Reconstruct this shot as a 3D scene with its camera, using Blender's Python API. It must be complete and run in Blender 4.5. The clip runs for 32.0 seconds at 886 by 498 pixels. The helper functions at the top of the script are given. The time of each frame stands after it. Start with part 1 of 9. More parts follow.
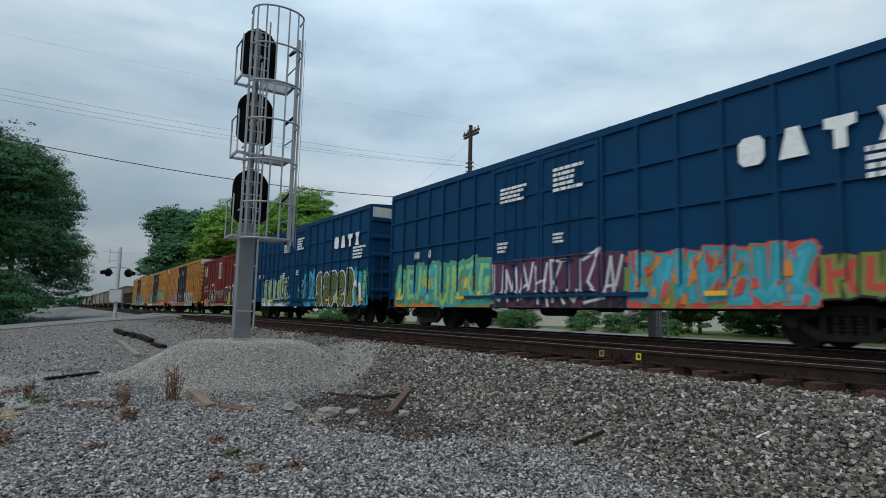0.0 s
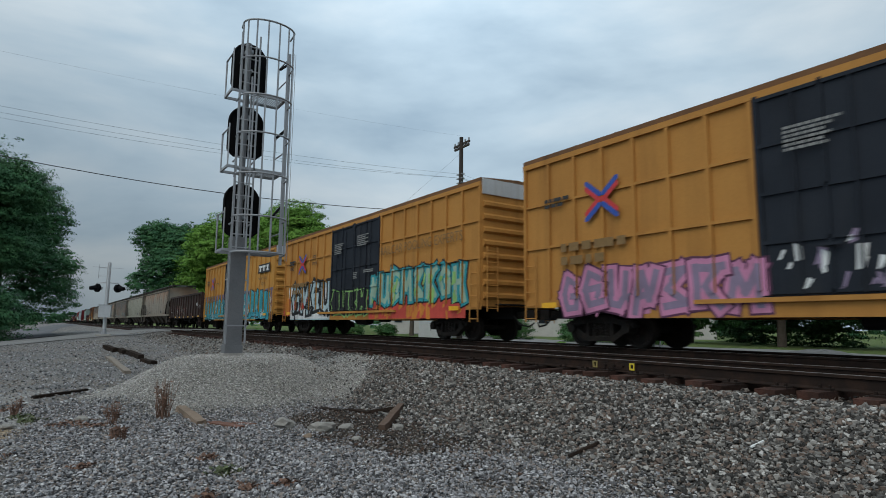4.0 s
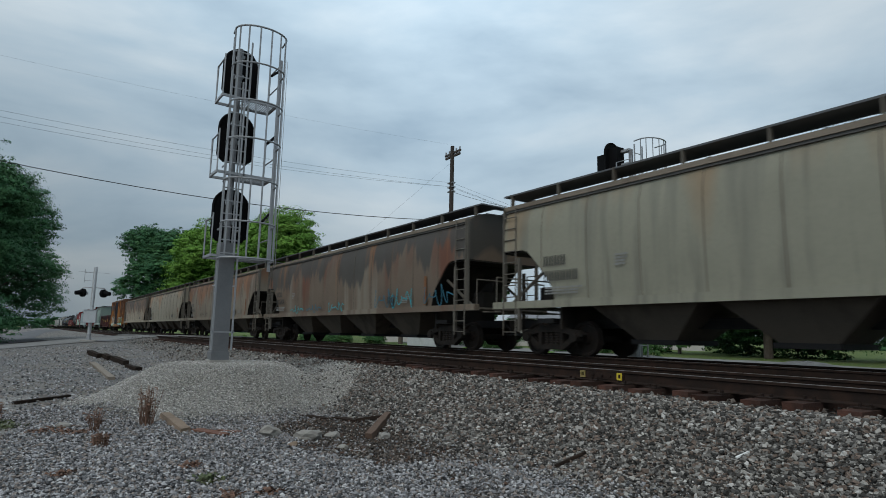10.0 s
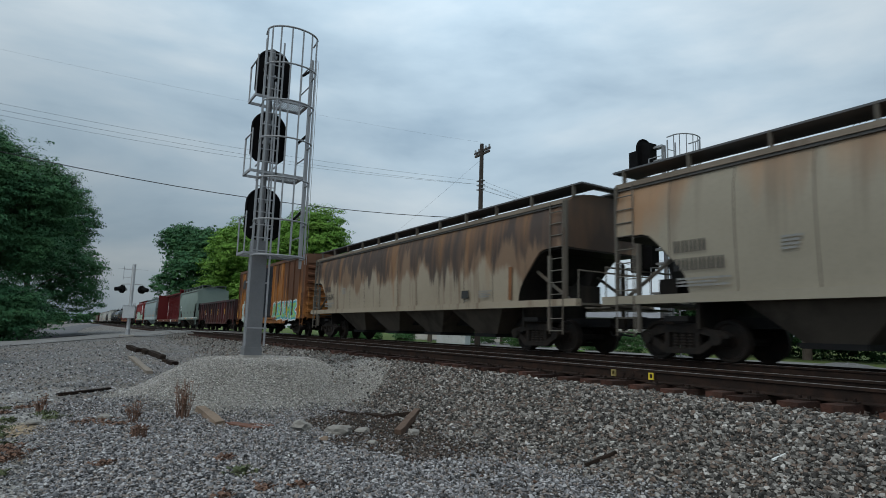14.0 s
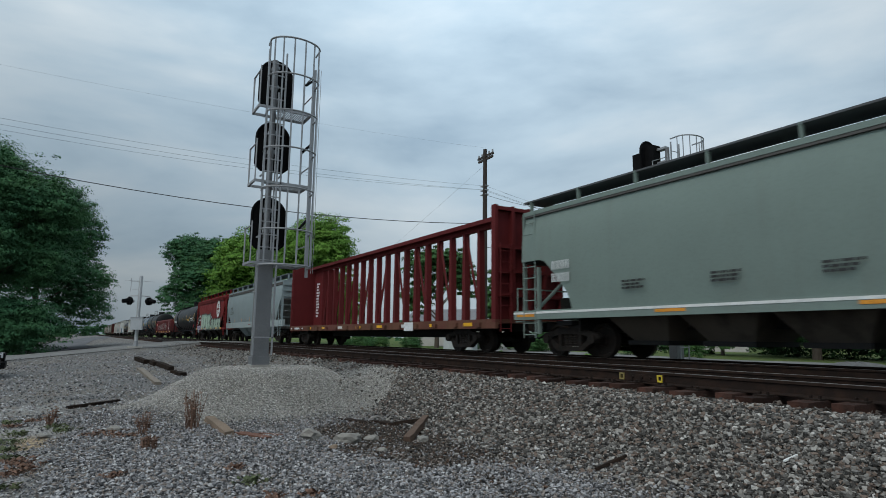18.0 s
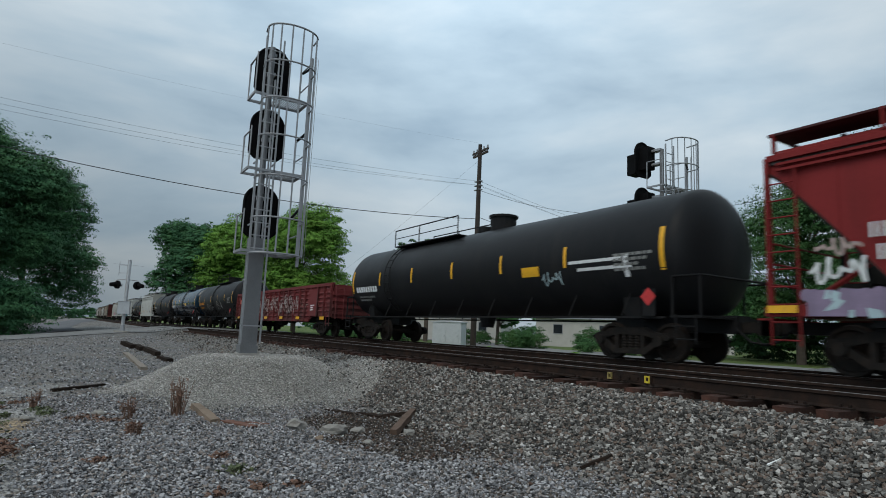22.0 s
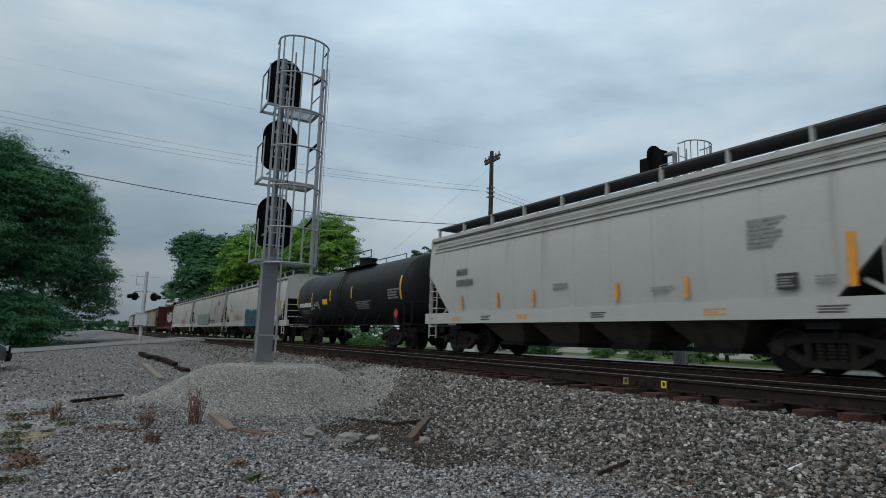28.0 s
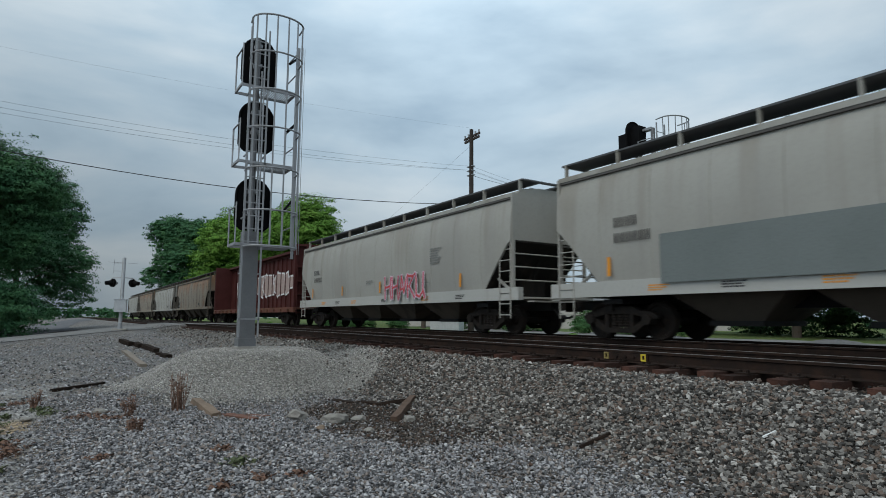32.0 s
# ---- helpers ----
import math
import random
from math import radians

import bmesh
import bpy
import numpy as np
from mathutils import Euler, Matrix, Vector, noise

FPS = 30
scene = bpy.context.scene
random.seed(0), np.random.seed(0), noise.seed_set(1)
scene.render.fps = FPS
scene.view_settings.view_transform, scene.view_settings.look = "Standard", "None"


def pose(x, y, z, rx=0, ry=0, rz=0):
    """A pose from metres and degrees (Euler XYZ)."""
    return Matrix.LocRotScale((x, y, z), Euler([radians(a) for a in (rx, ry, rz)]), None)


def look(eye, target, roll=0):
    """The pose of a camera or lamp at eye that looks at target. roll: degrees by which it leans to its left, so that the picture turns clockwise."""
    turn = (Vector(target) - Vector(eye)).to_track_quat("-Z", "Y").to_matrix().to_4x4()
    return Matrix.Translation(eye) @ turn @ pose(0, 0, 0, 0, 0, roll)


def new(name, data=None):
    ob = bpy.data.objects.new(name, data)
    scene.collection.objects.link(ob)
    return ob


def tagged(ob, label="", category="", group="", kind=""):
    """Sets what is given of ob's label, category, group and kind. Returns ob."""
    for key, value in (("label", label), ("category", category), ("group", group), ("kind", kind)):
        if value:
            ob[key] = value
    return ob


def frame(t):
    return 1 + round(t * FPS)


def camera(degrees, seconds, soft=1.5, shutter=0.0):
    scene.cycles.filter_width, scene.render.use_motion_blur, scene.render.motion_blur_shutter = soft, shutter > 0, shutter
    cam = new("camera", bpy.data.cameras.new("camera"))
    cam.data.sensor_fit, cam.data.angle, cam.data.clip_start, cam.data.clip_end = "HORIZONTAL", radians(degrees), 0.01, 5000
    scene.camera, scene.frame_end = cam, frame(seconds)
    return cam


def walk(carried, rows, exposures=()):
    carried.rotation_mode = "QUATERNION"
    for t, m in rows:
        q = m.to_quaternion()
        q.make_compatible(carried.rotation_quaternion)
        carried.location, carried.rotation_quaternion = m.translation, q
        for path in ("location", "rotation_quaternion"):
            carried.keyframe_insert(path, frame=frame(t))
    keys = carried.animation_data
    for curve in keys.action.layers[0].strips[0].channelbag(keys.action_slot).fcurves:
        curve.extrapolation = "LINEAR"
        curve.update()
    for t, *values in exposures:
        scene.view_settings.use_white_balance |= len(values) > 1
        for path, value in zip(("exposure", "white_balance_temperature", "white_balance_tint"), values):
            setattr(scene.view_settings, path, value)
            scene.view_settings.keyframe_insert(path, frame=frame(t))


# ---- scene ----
cam = camera(73.87, 32.0, soft=0.9, shutter=0.16)
# seconds, eye, yaw, pitch, roll
ROWS = [
    (0.0, -0.001, 0.002, 0.483, 56.90, 6.29, -1.34),
    (0.5, 0.007, 0.014, 0.486, 56.40, 6.40, -0.99),
    (1.0, 0.001, 0.015, 0.497, 55.34, 6.00, -1.18),
    (1.5, 0.012, 0.036, 0.488, 53.13, 6.31, -1.10),
    (2.0, -0.002, 0.012, 0.490, 53.30, 7.23, -0.76),
    (2.5, -0.007, 0.000, 0.495, 55.46, 7.67, -0.71),
    (3.0, -0.020, 0.013, 0.489, 55.14, 7.94, -0.43),
    (3.5, -0.007, 0.005, 0.494, 56.19, 7.53, -0.56),
    (5.5, -0.010, -0.003, 0.485, 55.87, 7.07, -0.95),
    (6.0, -0.008, 0.006, 0.479, 56.59, 7.00, -0.55),
    (6.5, -0.010, 0.005, 0.482, 56.99, 8.17, -0.19),
    (7.0, -0.017, -0.016, 0.464, 57.98, 6.93, -1.65),
    (7.5, -0.015, -0.008, 0.501, 60.13, 6.57, -1.45),
    (8.0, 0.009, 0.008, 0.475, 60.63, 7.98, -0.89),
    (8.5, 0.009, 0.014, 0.510, 58.59, 10.26, -1.51),
    (9.0, -0.006, 0.015, 0.486, 56.88, 9.12, -1.34),
    (9.5, 0.001, 0.020, 0.481, 55.84, 8.89, -1.23),
    (10.0, -0.004, 0.016, 0.486, 55.14, 8.28, -1.19),
    (10.5, -0.011, 0.012, 0.483, 55.66, 8.09, -1.46),
    (11.0, -0.005, 0.009, 0.483, 56.23, 8.24, -1.40),
    (11.5, -0.006, 0.005, 0.480, 57.05, 8.13, -1.34),
    (12.0, -0.002, 0.002, 0.475, 57.30, 7.54, -1.20),
    (12.5, -0.004, 0.006, 0.479, 57.63, 7.76, -0.95),
    (13.0, -0.015, 0.006, 0.482, 57.74, 7.21, -0.82),
    (13.5, -0.006, 0.000, 0.477, 58.01, 7.89, -0.86),
    (14.0, 0.008, 0.010, 0.478, 57.95, 8.01, -1.66),
    (14.5, 0.009, -0.004, 0.485, 58.65, 8.54, -1.69),
    (16.5, 0.000, -0.006, 0.482, 57.79, 7.62, -1.16),
    (17.0, 0.003, -0.005, 0.479, 57.77, 7.89, -1.37),
    (17.5, 0.008, 0.001, 0.473, 57.81, 7.98, -1.29),
    (18.0, 0.018, -0.003, 0.478, 58.60, 8.58, -0.64),
    (18.5, 0.017, -0.007, 0.481, 58.43, 8.40, -0.31),
    (19.0, 0.018, -0.004, 0.475, 58.84, 8.45, -0.76),
    (19.5, 0.007, -0.010, 0.476, 58.64, 8.00, -1.00),
    (20.0, -0.006, -0.005, 0.485, 57.67, 7.69, -1.56),
    (20.5, -0.007, -0.016, 0.479, 59.26, 7.96, -1.13),
    (21.0, 0.003, -0.004, 0.471, 56.38, 8.23, -1.46),
    (21.5, 0.011, -0.013, 0.463, 56.83, 8.39, -1.07),
    (22.0, -0.009, -0.009, 0.487, 57.50, 8.02, -2.41),
    (22.5, 0.003, -0.008, 0.478, 58.22, 7.87, -2.88),
    (23.0, -0.021, -0.020, 0.476, 57.61, 7.93, -2.90),
    (23.5, -0.011, -0.011, 0.472, 58.16, 7.41, -1.81),
    (24.0, -0.023, -0.014, 0.481, 57.20, 7.36, -1.75),
    (24.5, -0.015, -0.015, 0.476, 57.20, 6.89, -1.95),
    (25.0, -0.008, -0.016, 0.490, 57.48, 8.18, -2.05),
    (25.5, 0.003, -0.020, 0.475, 57.17, 8.70, -1.89),
    (27.5, 0.021, -0.019, 0.472, 58.26, 10.05, -2.15),
    (28.0, 0.005, -0.009, 0.480, 58.90, 8.68, -1.72),
    (28.5, -0.003, -0.006, 0.464, 59.01, 6.87, -1.86),
    (29.0, -0.005, -0.003, 0.481, 58.13, 6.79, -1.46),
    (29.5, -0.014, 0.004, 0.474, 57.59, 5.92, -1.34),
    (30.0, -0.007, 0.008, 0.485, 57.60, 5.90, -1.48),
    (30.5, 0.001, 0.005, 0.476, 57.20, 6.21, -0.87),
    (31.0, -0.005, 0.003, 0.479, 56.88, 6.37, -0.87),
    (31.5, 0.010, -0.000, 0.482, 56.84, 6.49, -0.93),
    (32.0, 0.016, 0.004, 0.487, 57.32, 6.71, -0.33),
]
EXPOSURES = [(0.0, 0.14), (1.5, 0.12), (3.0, 0.0), (7.5, 0.0), (9.0, -0.12), (10.5, -0.02), (24.5, -0.03), (28.0, -0.11), (29.0, 0.0), (30.0, 0.04), (32.0, 0.02)]
walk(cam, [(t, pose(x, y, z, 90 + pitch, roll, yaw)) for t, x, y, z, yaw, pitch, roll in ROWS], EXPOSURES)

# ---- world and light: an overcast afternoon ----
world = bpy.data.worlds.new("overcast_sky")
scene.world = world
world.use_nodes = True


def sky_nodes():
    nt = world.node_tree
    N, L = nt.nodes, nt.links
    N.clear()
    out, bg = N.new("ShaderNodeOutputWorld"), N.new("ShaderNodeBackground")
    sky = N.new("ShaderNodeTexSky")
    sky.sky_type, sky.sun_disc = "NISHITA", False
    sky.sun_elevation, sky.sun_rotation = radians(48), radians(-20)
    sky.air_density, sky.dust_density, sky.ozone_density = 1.0, 1.5, 1.5
    tc, mp = N.new("ShaderNodeTexCoord"), N.new("ShaderNodeMapping")
    mp.inputs["Scale"].default_value = (1.0, 1.0, 3.2)
    n1, n2 = N.new("ShaderNodeTexNoise"), N.new("ShaderNodeTexNoise")
    n1.inputs["Scale"].default_value, n1.inputs["Detail"].default_value = 1.9, 7
    n1.inputs["Distortion"].default_value = 0.35
    n2.inputs["Scale"].default_value, n2.inputs["Detail"].default_value = 5.5, 6
    L.new(tc.outputs["Generated"], mp.inputs["Vector"])
    L.new(mp.outputs["Vector"], n1.inputs["Vector"])
    L.new(mp.outputs["Vector"], n2.inputs["Vector"])
    mixn = N.new("ShaderNodeMix")
    mixn.data_type = "FLOAT"
    mixn.inputs[0].default_value = 0.22
    L.new(n1.outputs["Fac"], mixn.inputs[2])
    L.new(n2.outputs["Fac"], mixn.inputs[3])
    ramp = N.new("ShaderNodeValToRGB")
    cr = ramp.color_ramp
    cr.elements[0].position, cr.elements[0].color = 0.31, (3.9, 5.5, 7.0, 1)
    cr.elements[1].position, cr.elements[1].color = 0.64, (8.9, 10.2, 11.0, 1)
    e = cr.elements.new(0.47)
    e.color = (6.2, 8.0, 9.4, 1)
    L.new(mixn.outputs[0], ramp.inputs["Fac"])
    # thicker, darker cloud low over the end of the line
    dot = N.new("ShaderNodeVectorMath")
    dot.operation = "DOT_PRODUCT"
    dot.inputs[1].default_value = (-0.93, 0.02, -0.55)
    L.new(tc.outputs["Generated"], dot.inputs[0])
    dk = N.new("ShaderNodeMapRange")
    dk.inputs["From Min"].default_value, dk.inputs["From Max"].default_value = 0.25, 0.92
    dk.inputs["To Min"].default_value, dk.inputs["To Max"].default_value = 1.08, 0.29
    L.new(dot.outputs["Value"], dk.inputs["Value"])
    # and a little thicker away from the sun, beyond the tracks
    dot2 = N.new("ShaderNodeVectorMath")
    dot2.operation = "DOT_PRODUCT"
    dot2.inputs[1].default_value = (0.55, 0.83, 0.0)
    L.new(tc.outputs["Generated"], dot2.inputs[0])
    dk2 = N.new("ShaderNodeMapRange")
    dk2.interpolation_type = "SMOOTHSTEP"
    dk2.inputs["From Min"].default_value, dk2.inputs["From Max"].default_value = -0.12, 0.62
    dk2.inputs["To Min"].default_value, dk2.inputs["To Max"].default_value = 1.0, 0.60
    L.new(dot2.outputs["Value"], dk2.inputs["Value"])
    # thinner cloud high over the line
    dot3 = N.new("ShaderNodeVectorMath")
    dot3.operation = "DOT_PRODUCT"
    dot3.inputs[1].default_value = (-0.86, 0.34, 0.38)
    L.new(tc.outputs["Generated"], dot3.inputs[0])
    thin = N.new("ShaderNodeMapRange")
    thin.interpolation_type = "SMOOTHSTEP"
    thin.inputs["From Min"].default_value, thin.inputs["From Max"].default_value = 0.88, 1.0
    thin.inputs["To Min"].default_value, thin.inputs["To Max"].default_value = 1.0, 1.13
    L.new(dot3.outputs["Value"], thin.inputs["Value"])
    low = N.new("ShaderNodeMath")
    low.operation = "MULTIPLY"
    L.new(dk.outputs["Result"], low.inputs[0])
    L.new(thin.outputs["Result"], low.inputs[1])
    both = N.new("ShaderNodeMath")
    both.operation = "MULTIPLY"
    L.new(low.outputs[0], both.inputs[0])
    L.new(dk2.outputs["Result"], both.inputs[1])
    deep = N.new("ShaderNodeVectorMath")
    deep.operation = "SCALE"
    L.new(ramp.outputs["Color"], deep.inputs[0])
    L.new(both.outputs[0], deep.inputs["Scale"])
    mix = N.new("ShaderNodeMix")
    mix.data_type = "RGBA"
    mix.inputs[0].default_value = 0.95
    L.new(sky.outputs["Color"], mix.inputs[6])
    L.new(deep.outputs["Vector"], mix.inputs[7])
    L.new(mix.outputs[2], bg.inputs["Color"])
    bg.inputs["Strength"].default_value = 0.105
    L.new(bg.outputs["Background"], out.inputs["Surface"])


sky_nodes()
sun = new("sun", bpy.data.lights.new("sun", "SUN"))
sun.data.energy, sun.data.angle, sun.data.color = 0.95, radians(35), (1.0, 0.88, 0.72)
sun.matrix_world = look((0, 0, 30), (-12, 24, 0))


# ---- mesh helpers ----
class Geo:
    """Vertices and faces of one part."""

    def __init__(self):
        self.v, self.f = [], []

    def add(self, verts, faces):
        n = len(self.v)
        self.v += [tuple(p) for p in verts]
        self.f += [tuple(i + n for i in f) for f in faces]
        return self

    def box(self, x0, x1, y0, y1, z0, z1, m=None):
        vs = [(x, y, z) for x in (x0, x1) for y in (y0, y1) for z in (z0, z1)]
        if m is not None:
            vs = [m @ Vector(p) for p in vs]
        return self.add(vs, [(0, 1, 3, 2), (4, 6, 7, 5), (0, 4, 5, 1), (2, 3, 7, 6), (0, 2, 6, 4), (1, 5, 7, 3)])

    def cyl(self, a, b, r, n=8, r2=None):
        a, b = Vector(a), Vector(b)
        r2 = r if r2 is None else r2
        d = (b - a).normalized()
        u = d.cross(Vector((0, 0, 1)) if abs(d.z) < 0.9 else Vector((1, 0, 0))).normalized()
        w = d.cross(u)
        vs = []
        for p, q in ((a, r), (b, r2)):
            vs += [p + (u * math.cos(2 * math.pi * i / n) + w * math.sin(2 * math.pi * i / n)) * q for i in range(n)]
        fs = [(i, (i + 1) % n, n + (i + 1) % n, n + i) for i in range(n)]
        return self.add(vs, fs + [tuple(range(n - 1, -1, -1)), tuple(range(n, 2 * n))])

    def pipe(self, pts, r, n=6):
        """A bent tube through the points, in one piece."""
        pts = [Vector(q) for q in pts]
        m = len(pts)
        rings, u = [], None
        for i, q in enumerate(pts):
            d = (pts[min(m - 1, i + 1)] - pts[max(0, i - 1)]).normalized()
            if u is None:
                u = d.cross(Vector((0, 0, 1)) if abs(d.z) < 0.9 else Vector((1, 0, 0))).normalized()
            else:
                u = (u - d * u.dot(d)).normalized()
            w = d.cross(u)
            a, b = (q - pts[max(0, i - 1)]), (pts[min(m - 1, i + 1)] - q)
            k = 1.0
            if 0 < i < m - 1:
                k = min(1.5, 1 / max(0.6, math.cos(a.angle(b, 0) / 2)))
            rings.append([q + (u * math.cos(2 * math.pi * t / n) + w * math.sin(2 * math.pi * t / n)) * r * k for t in range(n)])
        return self.loft(rings)

    def prism(self, outline, y0, y1):
        """An outline in x and z, from y0 to y1."""
        n = len(outline)
        vs = [(x, y0, z) for x, z in outline] + [(x, y1, z) for x, z in outline]
        fs = [tuple(range(n)), tuple(range(2 * n - 1, n - 1, -1))]
        return self.add(vs, fs + [(i, n + i, n + (i + 1) % n, (i + 1) % n) for i in range(n)])

    def prism_x(self, outline, x0, x1):
        """An outline in y and z, from x0 to x1."""
        n = len(outline)
        vs = [(x0, y, z) for y, z in outline] + [(x1, y, z) for y, z in outline]
        fs = [tuple(range(n - 1, -1, -1)), tuple(range(n, 2 * n))]
        return self.add(vs, fs + [(i, (i + 1) % n, n + (i + 1) % n, n + i) for i in range(n)])

    def loft(self, rings, caps=True):
        n = len(rings[0])
        vs = [p for r in rings for p in r]
        fs = []
        for k in range(len(rings) - 1):
            fs += [(k * n + i, k * n + (i + 1) % n, (k + 1) * n + (i + 1) % n, (k + 1) * n + i) for i in range(n)]
        if caps:
            fs += [tuple(range(n - 1, -1, -1)), tuple(range((len(rings) - 1) * n, len(rings) * n))]
        return self.add(vs, fs)

    def plate(self, pts, y):
        """A flat patch of paint on a side: points in x and z."""
        return self.add([(x, y, z) for x, z in pts], [tuple(range(len(pts)))])


MESHES = {}


def part(name, g, material, parent=None, label="", smooth=0.0, at=None, keep=None):
    """Links a Geo as one mesh object. keep: a key under which alike parts share the mesh."""
    if keep is not None and keep in MESHES:
        me = MESHES[keep]
    else:
        me = bpy.data.meshes.new(name)
        me.from_pydata(g.v, [], g.f)
        bm = bmesh.new()
        bm.from_mesh(me)
        bmesh.ops.recalc_face_normals(bm, faces=bm.faces)
        bm.to_mesh(me)
        bm.free()
        me.materials.append(material)
        if smooth:
            me.polygons.foreach_set("use_smooth", [True] * len(me.polygons))
            me.set_sharp_from_angle(angle=radians(smooth))
        if keep is not None:
            MESHES[keep] = me
    ob = new(name, me)
    if parent is not None:
        ob.parent = parent
    if at is not None:
        ob.matrix_basis = at
    if label:
        tagged(ob, label)
    return ob


def thing(name, m, label, category, group=""):
    ob = new(name)
    ob.empty_display_size = 0.3
    ob.matrix_basis = m
    return tagged(ob, label, category, group)


# ---- materials ----
def surface(name, color, rough=0.6, metal=0.0, second=None, scale=3.0, amount=0.5, bump=0.0, bump_scale=40.0,
            streak=None, streak_amount=0.0, streak_scale=1.6, fine=0.12, island=0.0, random_ob=0.0, spec=0.35):
    """Paint, metal, wood or stone: a base colour with a second tone, vertical streaks, fine grain and relief."""
    m = bpy.data.materials.new(name)
    m.use_nodes = True
    nt = m.node_tree
    N, L = nt.nodes, nt.links
    b = N["Principled BSDF"]
    b.inputs["Roughness"].default_value, b.inputs["Metallic"].default_value = rough, metal
    b.inputs["Specular IOR Level"].default_value = spec
    tc = N.new("ShaderNodeTexCoord")

    def noise_node(sc, detail, vector=None, rg=0.6):
        n = N.new("ShaderNodeTexNoise")
        n.inputs["Scale"].default_value, n.inputs["Detail"].default_value = sc, detail
        n.inputs["Roughness"].default_value = rg
        L.new(vector or tc.outputs["Object"], n.inputs["Vector"])
        return n

    def mix(fac, a, bb, blend="MIX"):
        x = N.new("ShaderNodeMix")
        x.data_type, x.blend_type = "RGBA", blend
        if isinstance(fac, float):
            x.inputs[0].default_value = fac
        else:
            L.new(fac, x.inputs[0])
        for sock, val in ((x.inputs[6], a), (x.inputs[7], bb)):
            if isinstance(val, tuple):
                sock.default_value = (*val, 1)
            else:
                L.new(val, sock)
        return x.outputs[2]

    def ramp(value, lo, hi, top=1.0):
        r = N.new("ShaderNodeMapRange")
        r.inputs["From Min"].default_value, r.inputs["From Max"].default_value = lo, hi
        r.inputs["To Max"].default_value = top
        L.new(value, r.inputs["Value"])
        return r.outputs["Result"]

    col = tuple(color)
    second = second or tuple(c * 0.62 for c in color)
    n = noise_node(scale, 5)
    col = mix(ramp(n.outputs["Fac"], 0.42, 0.68, amount), col, tuple(second))
    if streak:
        mp = N.new("ShaderNodeMapping")
        mp.inputs["Scale"].default_value = (streak_scale, streak_scale, streak_scale * 0.09)
        L.new(tc.outputs["Object"], mp.inputs["Vector"])
        s = noise_node(1.0, 5, mp.outputs["Vector"], 0.62)
        big = noise_node(0.35, 2)
        mul = N.new("ShaderNodeMath")
        mul.operation = "MULTIPLY"
        L.new(ramp(s.outputs["Fac"], 0.47, 0.66, 1.0), mul.inputs[0])
        L.new(ramp(big.outputs["Fac"], 0.36, 0.6, streak_amount), mul.inputs[1])
        col = mix(mul.outputs[0], col, tuple(streak))
    if fine:
        f = noise_node(scale * 22, 3)
        col = mix(ramp(f.outputs["Fac"], 0.45, 0.75, fine * 3), col, tuple(c * 0.45 for c in color))
    if island or random_ob:
        if island:
            src = N.new("ShaderNodeNewGeometry").outputs["Random Per Island"]
        else:
            src = N.new("ShaderNodeObjectInfo").outputs["Random"]
        hsv = N.new("ShaderNodeHueSaturation")
        k = island or random_ob
        r = N.new("ShaderNodeMapRange")
        r.inputs["To Min"].default_value, r.inputs["To Max"].default_value = 1 - k, 1 + k
        L.new(src, r.inputs["Value"])
        L.new(r.outputs["Result"], hsv.inputs["Value"])
        L.new(col, hsv.inputs["Color"])
        col = hsv.outputs["Color"]
    if isinstance(col, tuple):
        b.inputs["Base Color"].default_value = (*col, 1)
    else:
        L.new(col, b.inputs["Base Color"])
    rr = N.new("ShaderNodeMapRange")
    rr.inputs["To Min"].default_value, rr.inputs["To Max"].default_value = max(0.05, rough - 0.12), min(1, rough + 0.12)
    L.new(n.outputs["Fac"], rr.inputs["Value"])
    L.new(rr.outputs["Result"], b.inputs["Roughness"])
    if bump:
        bn = noise_node(bump_scale, 4)
        bp = N.new("ShaderNodeBump")
        bp.inputs["Strength"].default_value, bp.inputs["Distance"].default_value = bump, 0.02
        L.new(bn.outputs["Fac"], bp.inputs["Height"])
        L.new(bp.outputs["Normal"], b.inputs["Normal"])
    return m


RUST, SOOT = (0.16, 0.055, 0.02), (0.03, 0.028, 0.026)
BLACK = surface("black_steel", (0.010, 0.010, 0.011), 0.7, second=(0.02, 0.018, 0.016), scale=4, amount=0.6, bump=0.15, spec=0.15)
GRIME = surface("grimy_truck_steel", (0.013, 0.0115, 0.0105), 0.88, second=(0.028, 0.021, 0.017), scale=6, amount=0.8, bump=0.3, spec=0.15)
WHEEL = surface("wheel_steel", (0.016, 0.0135, 0.012), 0.7, 0.1, second=(0.038, 0.025, 0.019), scale=5, amount=0.6, spec=0.15)
RAIL_SIDE = surface("rusty_rail", (0.022, 0.0155, 0.013), 0.9, second=(0.05, 0.028, 0.02), scale=5, amount=0.6, bump=0.2, spec=0.08)
RAIL_TOP = surface("worn_rail_head", (0.22, 0.205, 0.195), 0.55, 0.4, amount=0.5)
TIE = surface("creosoted_tie", (0.036, 0.022, 0.018), 0.9, second=(0.105, 0.046, 0.033), scale=3, amount=0.8, spec=0.1, bump=0.5, bump_scale=30, random_ob=0.45)
GALV = surface("galvanised_steel", (0.30, 0.305, 0.315), 0.5, 0.35, second=(0.28, 0.29, 0.31), scale=5, amount=0.7)
MAST_GREY = surface("grey_mast_paint", (0.165, 0.168, 0.175), 0.55, 0.1, second=(0.12, 0.123, 0.127), scale=2, amount=0.6)
HEAD_BLACK = surface("signal_black", (0.006, 0.006, 0.0065), 0.75, spec=0.08)
